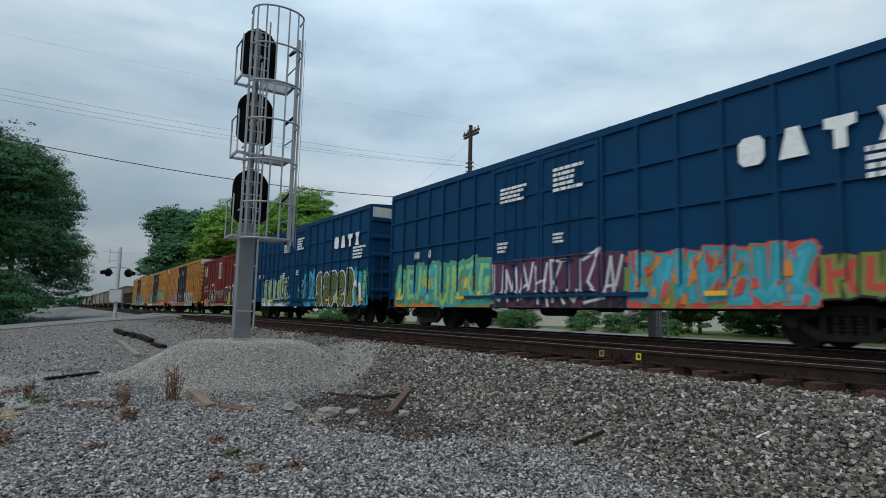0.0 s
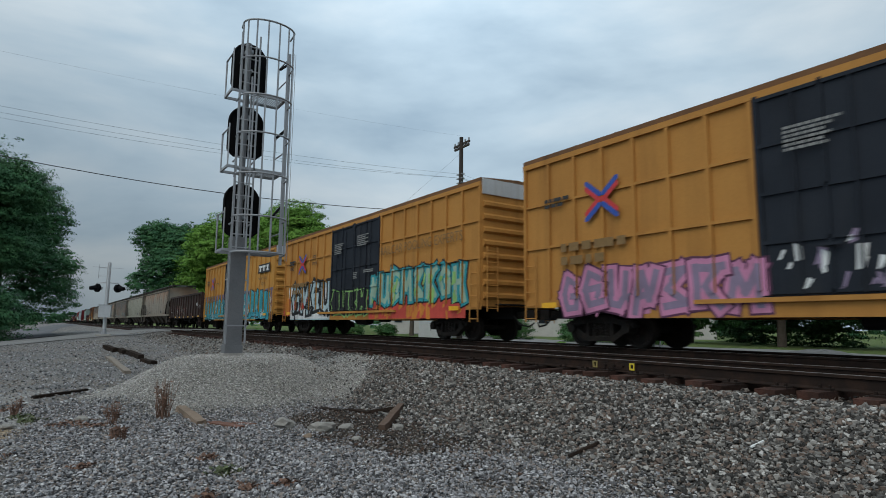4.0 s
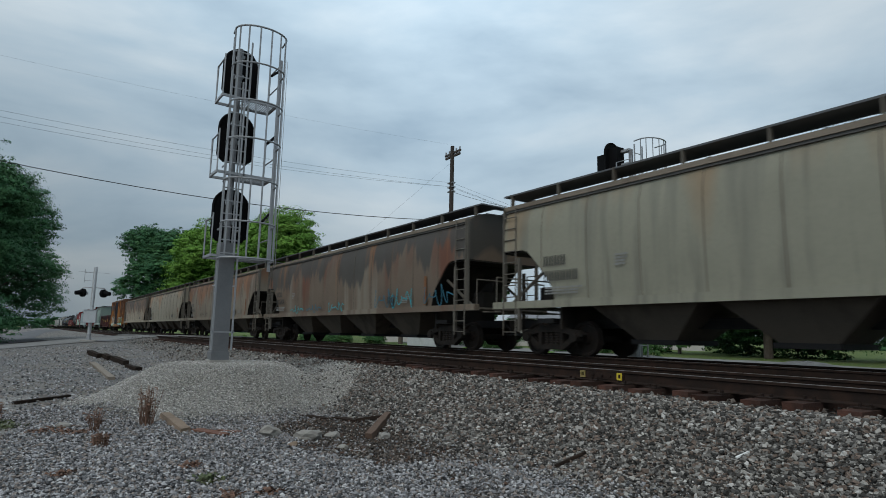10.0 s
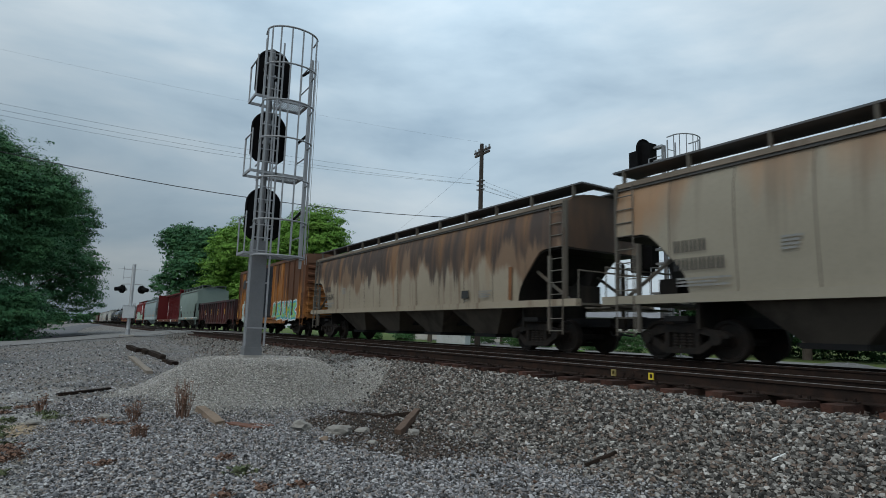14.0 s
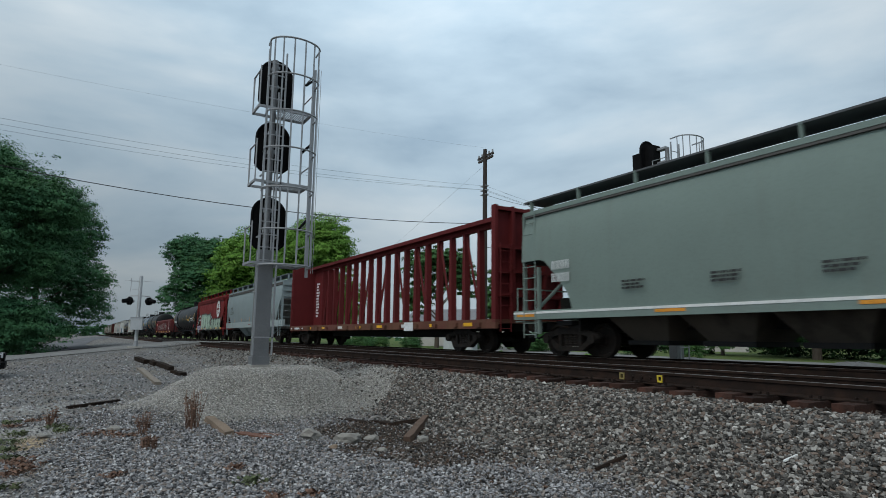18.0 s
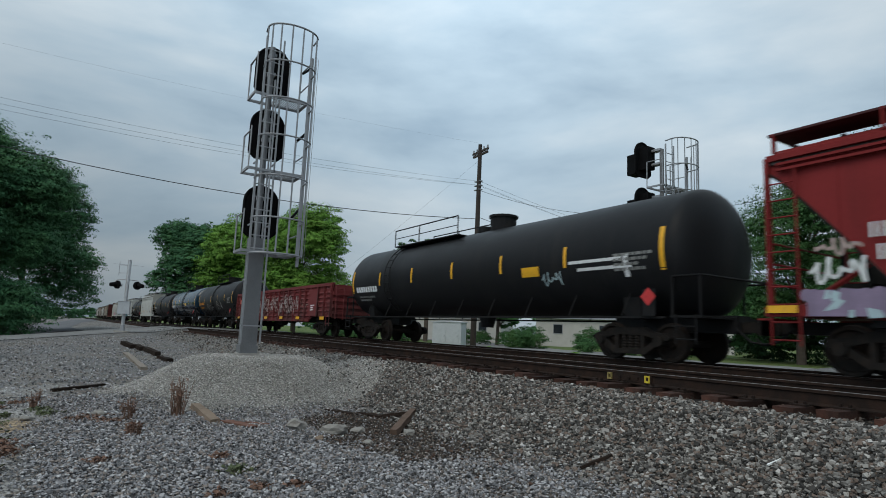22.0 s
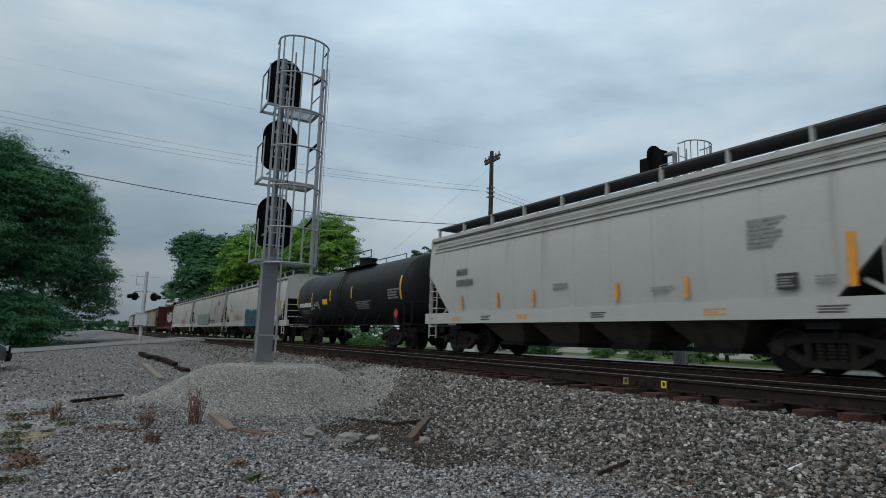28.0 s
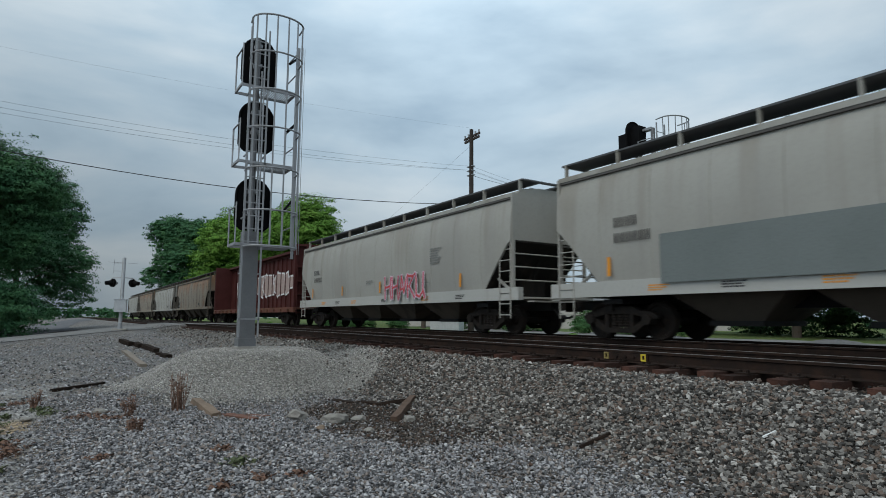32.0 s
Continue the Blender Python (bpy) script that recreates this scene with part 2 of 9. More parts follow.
CONCRETE = surface("weathered_concrete", (0.36, 0.34, 0.31), 0.9, second=(0.25, 0.24, 0.22), scale=5, amount=0.7, bump=0.3)
POLE_WOOD = surface("dark_pole_wood", (0.038, 0.03, 0.026), 0.9, second=(0.07, 0.055, 0.045), scale=3, bump=0.3)
WIRE = surface("black_wire", (0.03, 0.03, 0.032), 0.7, fine=0)
YELLOW = surface("yellow_marker", (0.62, 0.47, 0.04), 0.55, second=(0.5, 0.36, 0.03), scale=15)
STRIPE_Y = surface("yellow_reflector", (0.80, 0.42, 0.02), 0.4, second=(0.6, 0.3, 0.03), scale=6)
STRIPE_W = surface("white_reflector", (0.72, 0.72, 0.70), 0.4, scale=6)
STENCIL_W = surface("white_stencil", (0.72, 0.73, 0.73), 0.6, second=(0.45, 0.46, 0.48), scale=9)
STENCIL_K = surface("black_stencil", (0.03, 0.03, 0.03), 0.6, scale=9)
STENCIL_T = surface("faded_tan_stencil", (0.22, 0.13, 0.05), 0.7, scale=9)
STENCIL_O = surface("orange_stencil", (0.70, 0.28, 0.03), 0.6, scale=9)
RED_SIGN = surface("red_placard", (0.55, 0.04, 0.04), 0.5, scale=9)
BLUE_SIGN = surface("blue_paint", (0.03, 0.08, 0.35), 0.5, scale=9)
PAINTS = {}


def paint(key, color):
    """Sprayed paint, one material a colour."""
    if key not in PAINTS:
        PAINTS[key] = surface("spray_" + key, color, 0.55, second=tuple(c * 0.75 for c in color), scale=1.6, amount=0.9, fine=0.08, streak=tuple(c * 0.45 for c in color), streak_amount=0.5, streak_scale=2.5)
    return PAINTS[key]


P_WHITE = paint("white", (0.68, 0.69, 0.68))
P_BLACK = paint("black", (0.016, 0.016, 0.018))
P_TEAL = paint("teal", (0.03, 0.30, 0.34))
P_CYAN = paint("cyan", (0.05, 0.36, 0.46))
P_ORANGE = paint("orange", (0.62, 0.22, 0.035))
P_GREEN = paint("green", (0.28, 0.52, 0.16))
P_MINT = paint("mint", (0.33, 0.47, 0.36))
P_PURPLE = paint("purple", (0.10, 0.03, 0.07))
P_LILAC = paint("lilac", (0.25, 0.19, 0.28))
P_PINK = paint("pink", (0.55, 0.22, 0.36))
P_RED = paint("red", (0.55, 0.07, 0.05))
P_YEL = paint("yellow", (0.72, 0.50, 0.08))
P_SILVER = paint("pale_blue", (0.40, 0.52, 0.55))
P_SKIN = paint("sand", (0.52, 0.38, 0.27))
P_OLIVE = paint("olive", (0.075, 0.085, 0.03))
P_LEAF = paint("moss", (0.20, 0.24, 0.05))
P_NAVY = paint("dark_teal", (0.02, 0.12, 0.18))


# ---- paint on car sides ----
def stroke(g, a, b, w, y, n=5):
    """A thick stroke with round ends, flat on the plane y."""
    ax, az = a
    bx, bz = b
    t = math.atan2(bz - az, bx - ax)
    pts = [(bx + w * math.cos(t - math.pi / 2 + math.pi * i / n), bz + w * math.sin(t - math.pi / 2 + math.pi * i / n)) for i in range(n + 1)]
    pts += [(ax + w * math.cos(t + math.pi / 2 + math.pi * i / n), az + w * math.sin(t + math.pi / 2 + math.pi * i / n)) for i in range(n + 1)]
    g.plate(pts, y)


def curve(ctrl, n=6):
    """Points on a smooth line through the control points."""
    out = []
    m = len(ctrl)
    for i in range(m - 1):
        p0, p1, p2, p3 = ctrl[max(0, i - 1)], ctrl[i], ctrl[i + 1], ctrl[min(m - 1, i + 2)]
        for k in range(n):
            t = k / n
            out.append(tuple(0.5 * (2 * b + (c - a) * t + (2 * a - 5 * b + 4 * c - d) * t * t + (3 * b - a - 3 * c + d) * t ** 3) for a, b, c, d in zip(p0, p1, p2, p3)))
    return out + [ctrl[-1]]


# strokes of sprayed shapes in a unit field: a few letters, and bends that are of no word
SHAPES = {
    "S": [((0.95, 0.84), (0.55, 1), (0.1, 0.84), (0.15, 0.58), (0.55, 0.5), (0.92, 0.36), (0.85, 0.08), (0.4, 0), (0.05, 0.14))],
    "A": [((0.1, 0.86), (0.5, 1), (0.88, 0.8), (0.9, 0.4), (0.9, 0)), ((0.88, 0.5), (0.35, 0.5), (0.1, 0.22), (0.4, 0), (0.86, 0.16))],
    "P": [((0.1, 0), (0.12, 0.5), (0.1, 1)), ((0.1, 0.97), (0.6, 1), (0.92, 0.74), (0.6, 0.42), (0.15, 0.42))],
    "E": [((0.15, 0.5), (0.85, 0.54), (0.86, 0.86), (0.5, 1), (0.12, 0.76), (0.1, 0.24), (0.5, 0), (0.95, 0.1))],
    "R": [((0.1, 0), (0.12, 0.5), (0.1, 1)), ((0.1, 0.97), (0.6, 1), (0.92, 0.74), (0.6, 0.45), (0.2, 0.44)), ((0.45, 0.44), (0.7, 0.25), (1, 0))],
    "F": [((0.95, 1), (0.12, 0.96), (0.1, 0.5), (0.12, 0.03), (0.95, 0)), ((0.1, 0.5), (0.75, 0.52))],
    "D": [((0.1, 0), (0.1, 1), (0.6, 0.95), (0.97, 0.5), (0.6, 0.05), (0.1, 0))],
    "I": [((0.5, 0), (0.46, 0.5), (0.5, 1))],
    "T": [((0, 0.95), (0.5, 0.93), (1, 1)), ((0.5, 0.93), (0.46, 0))],
    "a": [((0, 0), (0.3, 1), (0.62, 0.25), (1, 0.95)), ((0.12, 0.36), (0.55, 0.42))],
    "b": [((0.05, 1), (0.1, 0.1), (0.5, 0), (0.9, 0.25), (0.95, 1)), ((0.95, 0.3), (1.15, 0))],
    "c": [((0.95, 0.9), (0.3, 1), (0.05, 0.5), (0.35, 0), (1, 0.1)), ((0.35, 0.5), (0.9, 0.55), (0.75, 0.25))],
    "d": [((0.1, 0), (0.05, 1)), ((0.05, 0.95), (0.8, 0.9), (0.3, 0.5), (1, 0)), ((0.75, 0.95), (1.05, 1.02))],
    "e": [((0, 0.9), (0.95, 1), (0.2, 0.45), (1, 0.05), (0, 0))],
    "f": [((0, 0), (0.1, 0.9), (0.5, 0.35), (0.9, 1), (1, 0))],
    "g": [((0.9, 0.8), (0.4, 1), (0.05, 0.55), (0.3, 0.05), (0.9, 0.1), (0.95, 0.5), (0.5, 0.48))],
    "h": [((0.05, 1), (0.15, 0)), ((0.1, 0.5), (0.8, 0.6)), ((0.95, 1), (0.8, 0.5), (1, -0.05))],
}
# raised faces of a car's near side, by the car's name: x0, x1, z0, z1, y
RELIEF = {}


def clipped(poly, x0, x1, z0, z1):
    """The part of an outline inside a field."""
    for axis, edge, sign in ((0, x0, 1), (0, x1, -1), (1, z0, 1), (1, z1, -1)):
        if all((p[axis] - edge) * sign >= 0 for p in poly):
            continue
        out = []
        for p, q in zip(poly, poly[1:] + poly[:1]):
            dp, dq = (p[axis] - edge) * sign, (q[axis] - edge) * sign
            if dp >= 0:
                out.append(p)
            if dp * dq < 0:
                k = dp / (dp - dq)
                out.append((p[0] + (q[0] - p[0]) * k, p[1] + (q[1] - p[1]) * k))
        if len(out) < 3:
            return []
        poly = out
    return poly


def sprayed(car, y, polys, material, coat, name):
    """Paint on a side, carried over its ribs, doors and sills; coat: 0 is the first coat."""
    g = Geo()
    boxes = [(min(p[0] for p in q), max(p[0] for p in q), min(p[1] for p in q), max(p[1] for p in q)) for q in polys]
    for x0, x1, z0, z1, face in RELIEF.get(car.name, [(-99, 99, -9, 99, y)]):
        n = 0
        for q, (a, b, lo, hi) in zip(polys, boxes):
            if a < x1 and b > x0 and lo < z1 and hi > z0:
                r = clipped(q, x0, x1, z0, z1)
                if r:
                    g.plate(r, face - 0.003 - 0.003 * coat - 0.00006 * (n % 32))
                    n += 1
    if g.v:
        ob = part(name, g, material, car)
        if name == "graffiti_shading":
            tagged(ob, kind="stuff")


def angular(ctrl, w):
    """Outlines of a broad line with square corners and ends."""
    out = []
    for (ax, az), (bx, bz) in zip(ctrl[:-1], ctrl[1:]):
        d = math.hypot(bx - ax, bz - az) or 1
        u, v = (bx - ax) / d * w * 0.8, (bz - az) / d * w * 0.8
        out.append([(ax - u + v * 1.25, az - v - u * 1.25), (bx + u + v * 1.25, bz + v - u * 1.25), (bx + u - v * 1.25, bz + v + u * 1.25), (ax - u - v * 1.25, az - v + u * 1.25)])
    return out


def band(ctrl, w, n=5):
    """Outlines of a broad line with round ends through the control points."""
    pts = curve(list(ctrl), n) if len(ctrl) > 2 else [tuple(ctrl[0]), tuple(ctrl[1])]
    m = len(pts)
    sides = []
    for i in range(m):
        (ax, az), (bx, bz) = pts[max(0, i - 1)], pts[min(m - 1, i + 1)]
        d = math.hypot(bx - ax, bz - az) or 1
        sides.append((-(bz - az) / d * w, (bx - ax) / d * w))
    out = []
    for (x, z), (u, v), (x2, z2), (u2, v2) in zip(pts[:-1], sides[:-1], pts[1:], sides[1:]):
        out.append([(x - u, z - v), (x2 - u2, z2 - v2), (x2 + u2, z2 + v2), (x + u, z + v)])
    for x, z in (pts[0], pts[-1], *(tuple(p) for p in ctrl[1:-1])):
        out.append([(x + w * math.cos(0.628 * k), z + w * math.sin(0.628 * k)) for k in range(10)])
    return out


def piece(car, y, x0, x1, z0, z1, shapes, coats, bold=0.15, seed=1, first=1, wild=0.05, name="graffiti_letters"):
    """A sprayed piece: every coat is a narrower band over the last. coats: paint and its share of the full width."""
    rnd = random.Random(seed)
    w = (x1 - x0) / len(shapes)
    b = bold * min(z1 - z0, w * 1.25) * (1.0 if shapes.isupper() else 1.12)
    lines = []
    for i, key in enumerate(shapes):
        lift, tall = rnd.uniform(0, wild) * (z1 - z0), 1 - rnd.uniform(0, wild)
        for line in SHAPES[key]:
            lines.append((i % 2, key.isupper(), [(x0 + i * w + b + max(0.1, w * (1.0 if key.isupper() else 1.12) - 2 * b) * (u + rnd.uniform(-wild, wild) * 0.6), z0 + lift + b + (z1 - z0 - 2 * b) * tall * (v + rnd.uniform(-wild, wild) * 0.5)) for u, v in line]))
    for odd in (0, 1):
        for k, (material, share) in enumerate(coats):
            sprayed(car, y, [q for side, round_ends, line in lines if side == odd for q in (band if round_ends else angular)(line, b * share)], material, first + k + odd * len(coats), name)


def cloud(car, y, x0, x1, z0, z1, material, coat=0, seed=1, lump=0.22, name="graffiti_ground"):
    """A ground of paint with a lumpy upper edge."""
    rnd = random.Random(seed)
    polys = [[(x0, z0), (x1, z0), (x1, z1 - lump), (x0, z1 - lump)]]
    x = x0
    while x < x1:
        r = lump * rnd.uniform(0.8, 1.5)
        polys.append([(x + r * math.cos(0.524 * k), z1 - lump + r * math.sin(0.524 * k)) for k in range(12)])
        x += r * rnd.uniform(0.9, 1.4)
    sprayed(car, y, polys, material, coat, name)


def flecks(car, y, x0, x1, z0, z1, material, n, size, coat=4, seed=1, tall=1.0, name="graffiti_shading"):
    """Loose shards of paint, over the letters from coat 4 on."""
    coat = coat + 5 if coat > 3 else coat
    rnd = random.Random(seed)
    polys = []
    for i in range(n):
        cx, cz, s = rnd.uniform(x0, x1), rnd.uniform(z0, z1), size * rnd.uniform(0.6, 1.7)
        u, lean, h = s * rnd.uniform(0.35, 0.8), s * rnd.uniform(-0.7, 0.7), s * tall * rnd.uniform(0.7, 1.6)
        polys.append([(cx - u, cz - h), (cx + u * rnd.uniform(0.2, 1), cz - h * rnd.uniform(0.5, 1)), (cx + u + lean, cz + h * rnd.uniform(0.4, 1)), (cx - u * rnd.uniform(0, 0.8) + lean, cz + h)])
    sprayed(car, y, polys, material, coat, name)


def panel(car, y, pts, material, coat=0, name="painted_panel"):
    sprayed(car, y, [list(pts)], material, coat, name)


def wall_words(car, text, x0, x1, y, z, height_m, material):
    """Words in the built-in font, drawn out to their true length."""
    ob = words(car, text, 0, y, z, 1.0, material)
    xs = [v.co.x for v in ob.data.vertices]
    ys = [v.co.y for v in ob.data.vertices]
    for v in ob.data.vertices:
        v.co.x = x0 + (v.co.x - min(xs)) * (x1 - x0) / (max(xs) - min(xs))
        v.co.y *= height_m / max(ys)
    return ob


def graffiti(car, y, x0, x1, z0, z1, letters, fill, line, back=None, second=None, light=None, seed=1, bold=0.15):
    """A piece that cannot be read, on a ground of its own."""
    rnd = random.Random(seed)
    if back:
        cloud(car, y, x0, x1, z0, z1 - 0.05 * (z1 - z0), back, 0, seed, 0.12 * (z1 - z0))
    coats = [(line, 1.35), (fill, 1.0)]
    if second:
        coats.append((second, 0.45))
    piece(car, y, x0, x1, z0, z1, "".join(rnd.choice("abcdefgh") for i in range(letters)), coats, bold, seed)
    if light:
        flecks(car, y, x0, x1, z0, z1, light, 2 * letters, 0.05 * (z1 - z0), 4, seed)


def bars(car, y, x0, x1, z0, z1, rows, material, seed=1, name="stencil_lettering", fill=0.85):
    """Lettering too small to read: rows of short bars."""
    rnd = random.Random(seed)
    g = Geo()
    dz = (z1 - z0) / rows
    for r in range(rows):
        x = x0
        end = x1 - rnd.uniform(0, 0.35) * (x1 - x0) * (r > 0)
        za = z0 + (rows - 1 - r) * dz
        while x < end - 0.01:
            ww = min(end - x, dz * rnd.uniform(0.5, 2.2))
            g.plate([(x, za), (x + ww, za), (x + ww, za + dz * 0.62), (x, za + dz * 0.62)], y)
            x += ww + dz * 0.28
    part(name, g, material, car)


def marks(car, y, x, z, h, n, material, name="car_mark"):
    """Reporting marks as upright bars, one for each character."""
    g = Geo()
    for i in range(n):
        a = x + i * h * 0.76
        for u in (0, 0.36):
            g.plate([(a + u * h, z), (a + (u + 0.17) * h, z), (a + (u + 0.17) * h, z + h), (a + u * h, z + h)], y)
    tagged(part(name, g, material, car), kind="stuff")


def stained(name, base, second, layers, rough=0.62):
    """Weathered car paint. layers: colour, runs per metre, width from 0 to 1, growth towards the top, strength, offset."""
    m = surface(name, base, rough, second=second, scale=0.55, amount=0.8, fine=0.05, bump=0.06, bump_scale=5)
    N, L = m.node_tree.nodes, m.node_tree.links
    bs = N["Principled BSDF"]
    col = bs.inputs["Base Color"].links[0].from_socket
    tc = N.new("ShaderNodeTexCoord")
    sep = N.new("ShaderNodeSeparateXYZ")
    L.new(tc.outputs["Object"], sep.inputs[0])
    for tone, per, wide, grow, strength, off, *edge in layers:
        mp = N.new("ShaderNodeMapping")
        mp.inputs["Scale"].default_value = (per, per * 0.2, per * 0.06)
        mp.inputs["Location"].default_value = (off, off * 0.7, 0)
        L.new(tc.outputs["Object"], mp.inputs["Vector"])
        n = N.new("ShaderNodeTexNoise")
        n.inputs["Scale"].default_value, n.inputs["Detail"].default_value = 1.0, 4
        n.inputs["Roughness"].default_value = 0.6
        L.new(mp.outputs["Vector"], n.inputs["Vector"])
        up = N.new("ShaderNodeMapRange")
        up.inputs["From Min"].default_value, up.inputs["From Max"].default_value = 1.3, 4.1
        up.inputs["To Min"].default_value, up.inputs["To Max"].default_value = -grow, grow
        L.new(sep.outputs["Z"], up.inputs["Value"])
        ad = N.new("ShaderNodeMath")
        ad.operation = "ADD"
        L.new(n.outputs["Fac"], ad.inputs[0])
        L.new(up.outputs["Result"], ad.inputs[1])
        r = N.new("ShaderNodeMapRange")
        lo = 0.72 - 0.4 * wide
        r.inputs["From Min"].default_value, r.inputs["From Max"].default_value = lo, lo + (edge[0] if edge else 0.13)
        r.inputs["To Max"].default_value = strength
        L.new(ad.outputs[0], r.inputs["Value"])
        mx = N.new("ShaderNodeMix")
        mx.data_type = "RGBA"
        L.new(r.outputs["Result"], mx.inputs[0])
        L.new(col, mx.inputs[6])
        mx.inputs[7].default_value = (*tone, 1)
        col = mx.outputs[2]
    L.new(col, bs.inputs["Base Color"])
    return m


def blocks(car, y, x0, x1, z0, z1, n, material, name="block_mark", gap=0.3, order=(0, 1, 2, 3)):
    """Large marks as plain solid shapes."""
    w = (x1 - x0) / n
    shapes = (((0, 0.2), (0.2, 0), (0.8, 0), (1, 0.2), (1, 0.8), (0.8, 1), (0.2, 1), (0, 0.8)), ((0, 0), (1, 0), (0.72, 1), (0.28, 1)), ((0.3, 0), (0.7, 0), (0.7, 0.62), (1, 0.68), (1, 1), (0, 1), (0, 0.68), (0.3, 0.62)), ((0.1, 0), (0.9, 0), (0.7, 0.5), (0.9, 1), (0.1, 1), (0.3, 0.5)))
    for i in range(n):
        a, b = x0 + i * w, x0 + (i + 1 - gap) * w
        part(name, Geo().plate([(a + (b - a) * u, z0 + (z1 - z0) * v) for u, v in shapes[order[i % 4]]], y), material, car)


def words(car, text, x, y, z, size, material):
    """Readable words in the built-in font, on a side that faces -y."""
    cu = bpy.data.curves.new("words", "FONT")
    cu.body, cu.size, cu.extrude = text, size, 0.001
    tmp = bpy.data.objects.new("words", cu)
    scene.collection.objects.link(tmp)
    bpy.context.view_layer.update()
    me = bpy.data.meshes.new_from_object(tmp.evaluated_get(bpy.context.evaluated_depsgraph_get()))
    bpy.data.objects.remove(tmp)
    me.materials.clear()
    me.materials.append(material)
    ob = new("painted_lettering", me)
    ob.parent = car
    ob.matrix_basis = pose(x, y, z, 90, 0, 0)
    return ob


def stripes(car, y, xs, z0, z1, w=0.09, material=None, name="reflector_strip"):
    for x in xs:
        part(name, Geo().box(x, x + w, y - 0.006, y, z0, z1), material or STRIPE_Y, car)

# ---- rolling stock: parts that all cars share ----
YT = 12.80          # centre line of the train's track
SPEED = 16.45       # metres a second, towards +x
WHEEL_R = 0.455
TRAIN = []
WHEELS = []


def bogie(car, tx, hub=None):
    """A three-piece truck: bolster, two side frames with springs, four wheels on two axles."""
    g = Geo()
    g.box(-0.22, 0.22, -0.95, 0.95, 0.42, 0.68).box(-0.55, 0.55, -0.12, 0.12, 0.62, 0.80)
    bol = part("truck", g, GRIME, car, keep="bolster", at=pose(tx, 0, 0))
    for s in (-1, 1):
        g = Geo()
        y0, y1 = s * 1.12 - 0.09, s * 1.12 + 0.09
        g.prism([(-1.16, 0.56), (-1.0, 0.66), (-0.62, 0.70), (-0.42, 0.80), (0.42, 0.80), (0.62, 0.70), (1.0, 0.66), (1.16, 0.56), (1.1, 0.50), (0.72, 0.54), (0.4, 0.62), (-0.4, 0.62), (-0.72, 0.54), (-1.1, 0.50)], y0, y1)
        g.prism([(-0.98, 0.50), (-0.80, 0.54), (-0.38, 0.28), (0.38, 0.28), (0.80, 0.54), (0.98, 0.50), (0.46, 0.16), (-0.46, 0.16)], y0, y1)
        g.box(-0.44, -0.33, y0, y1, 0.26, 0.66).box(0.33, 0.44, y0, y1, 0.26, 0.66)
        fr = part("side_frame", g, GRIME, bol, keep="side_frame%d" % s)
        for x in (-0.19, 0, 0.19):
            turns = [[(0.085 * (1 - 0.22 * (k % 2)) * math.cos(0.785 * i), 0.085 * (1 - 0.22 * (k % 2)) * math.sin(0.785 * i), 0.285 + k * 0.033) for i in range(8)] for k in range(11)]
            part("spring", Geo().loft(turns), GRIME, bol, keep="spring", at=pose(x, s * 1.12, 0))
        for ax in (-0.88, 0.88):
            g = Geo().cyl((ax, s * 1.0, WHEEL_R + 0.03), (ax, s * 1.30, WHEEL_R + 0.03), 0.13, 10)
            g.box(ax - 0.16, ax + 0.16, s * 1.12 - 0.10, s * 1.12 + 0.10, 0.50, 0.62)
            part("bearing_cap", g, hub or GRIME, bol, keep=None if hub else "bearing%d%g" % (s, ax))
    for ax in (-0.88, 0.88):
        for s in (-1, 1):
            g = Geo()
            yi, yo = s * 0.70, s * 0.83
            prof = [(WHEEL_R + 0.025, yi - s * 0.02), (WHEEL_R, yi + s * 0.02), (WHEEL_R - 0.005, yo), (WHEEL_R - 0.07, yo), (WHEEL_R - 0.10, yo - s * 0.05), (0.16, yo - s * 0.06), (0.13, yo + s * 0.03), (0.02, yo + s * 0.03)]
            n = 28
            rings = [[(r * math.cos(2 * math.pi * i / n), yy, r * math.sin(2 * math.pi * i / n)) for i in range(n)] for r, yy in prof]
            g.loft(rings)
            WHEELS.append((part("wheel", g, WHEEL, bol, smooth=40, keep="wheel%d" % s, at=pose(ax, 0, WHEEL_R)), ax))
        part("axle", Geo().cyl((0, -0.72, 0), (0, 0.72, 0), 0.09, 10), GRIME, bol, keep="axle", at=pose(ax, 0, WHEEL_R))


def coupler(car, x, s):
    g = Geo()
    g.box(min(x, x + s * 0.62), max(x, x + s * 0.62), -0.10, 0.10, 0.75, 0.98)
    g.box(min(x + s * 0.50, x + s * 0.88), max(x + s * 0.50, x + s * 0.88), -0.17, 0.16, 0.70, 1.02)
    part("coupler", g, GRIME, car)
    g = Geo().pipe([(x + s * 0.1, -0.34, 0.85), (x + s * 0.45, -0.36, 0.55), (x + s * 0.8, -0.30, 0.50), (x + s * 0.95, -0.22, 0.62)], 0.025, 6)
    part("brake_hose", g, BLACK, car)


def ladder(car, x, y, z0, z1, along, material, width=0.42, step=0.36, name="ladder"):
    """A grab-iron ladder; along: the direction of its rungs, x or y."""
    g = Geo()
    a, b = -width / 2, width / 2
    p = (lambda u, z: (x + u, y, z)) if along == "x" else (lambda u, z: (x, y + u, z))
    for u in (a, b):
        g.pipe([p(u, z0), p(u, z1)], 0.022, 4)
    lad = part(name, g, material, car)
    z = z0 + 0.1
    while z < z1:
        part("rung", Geo().cyl(p(a, z), p(b, z), 0.016, 5), material, lad)
        z += step
    return lad


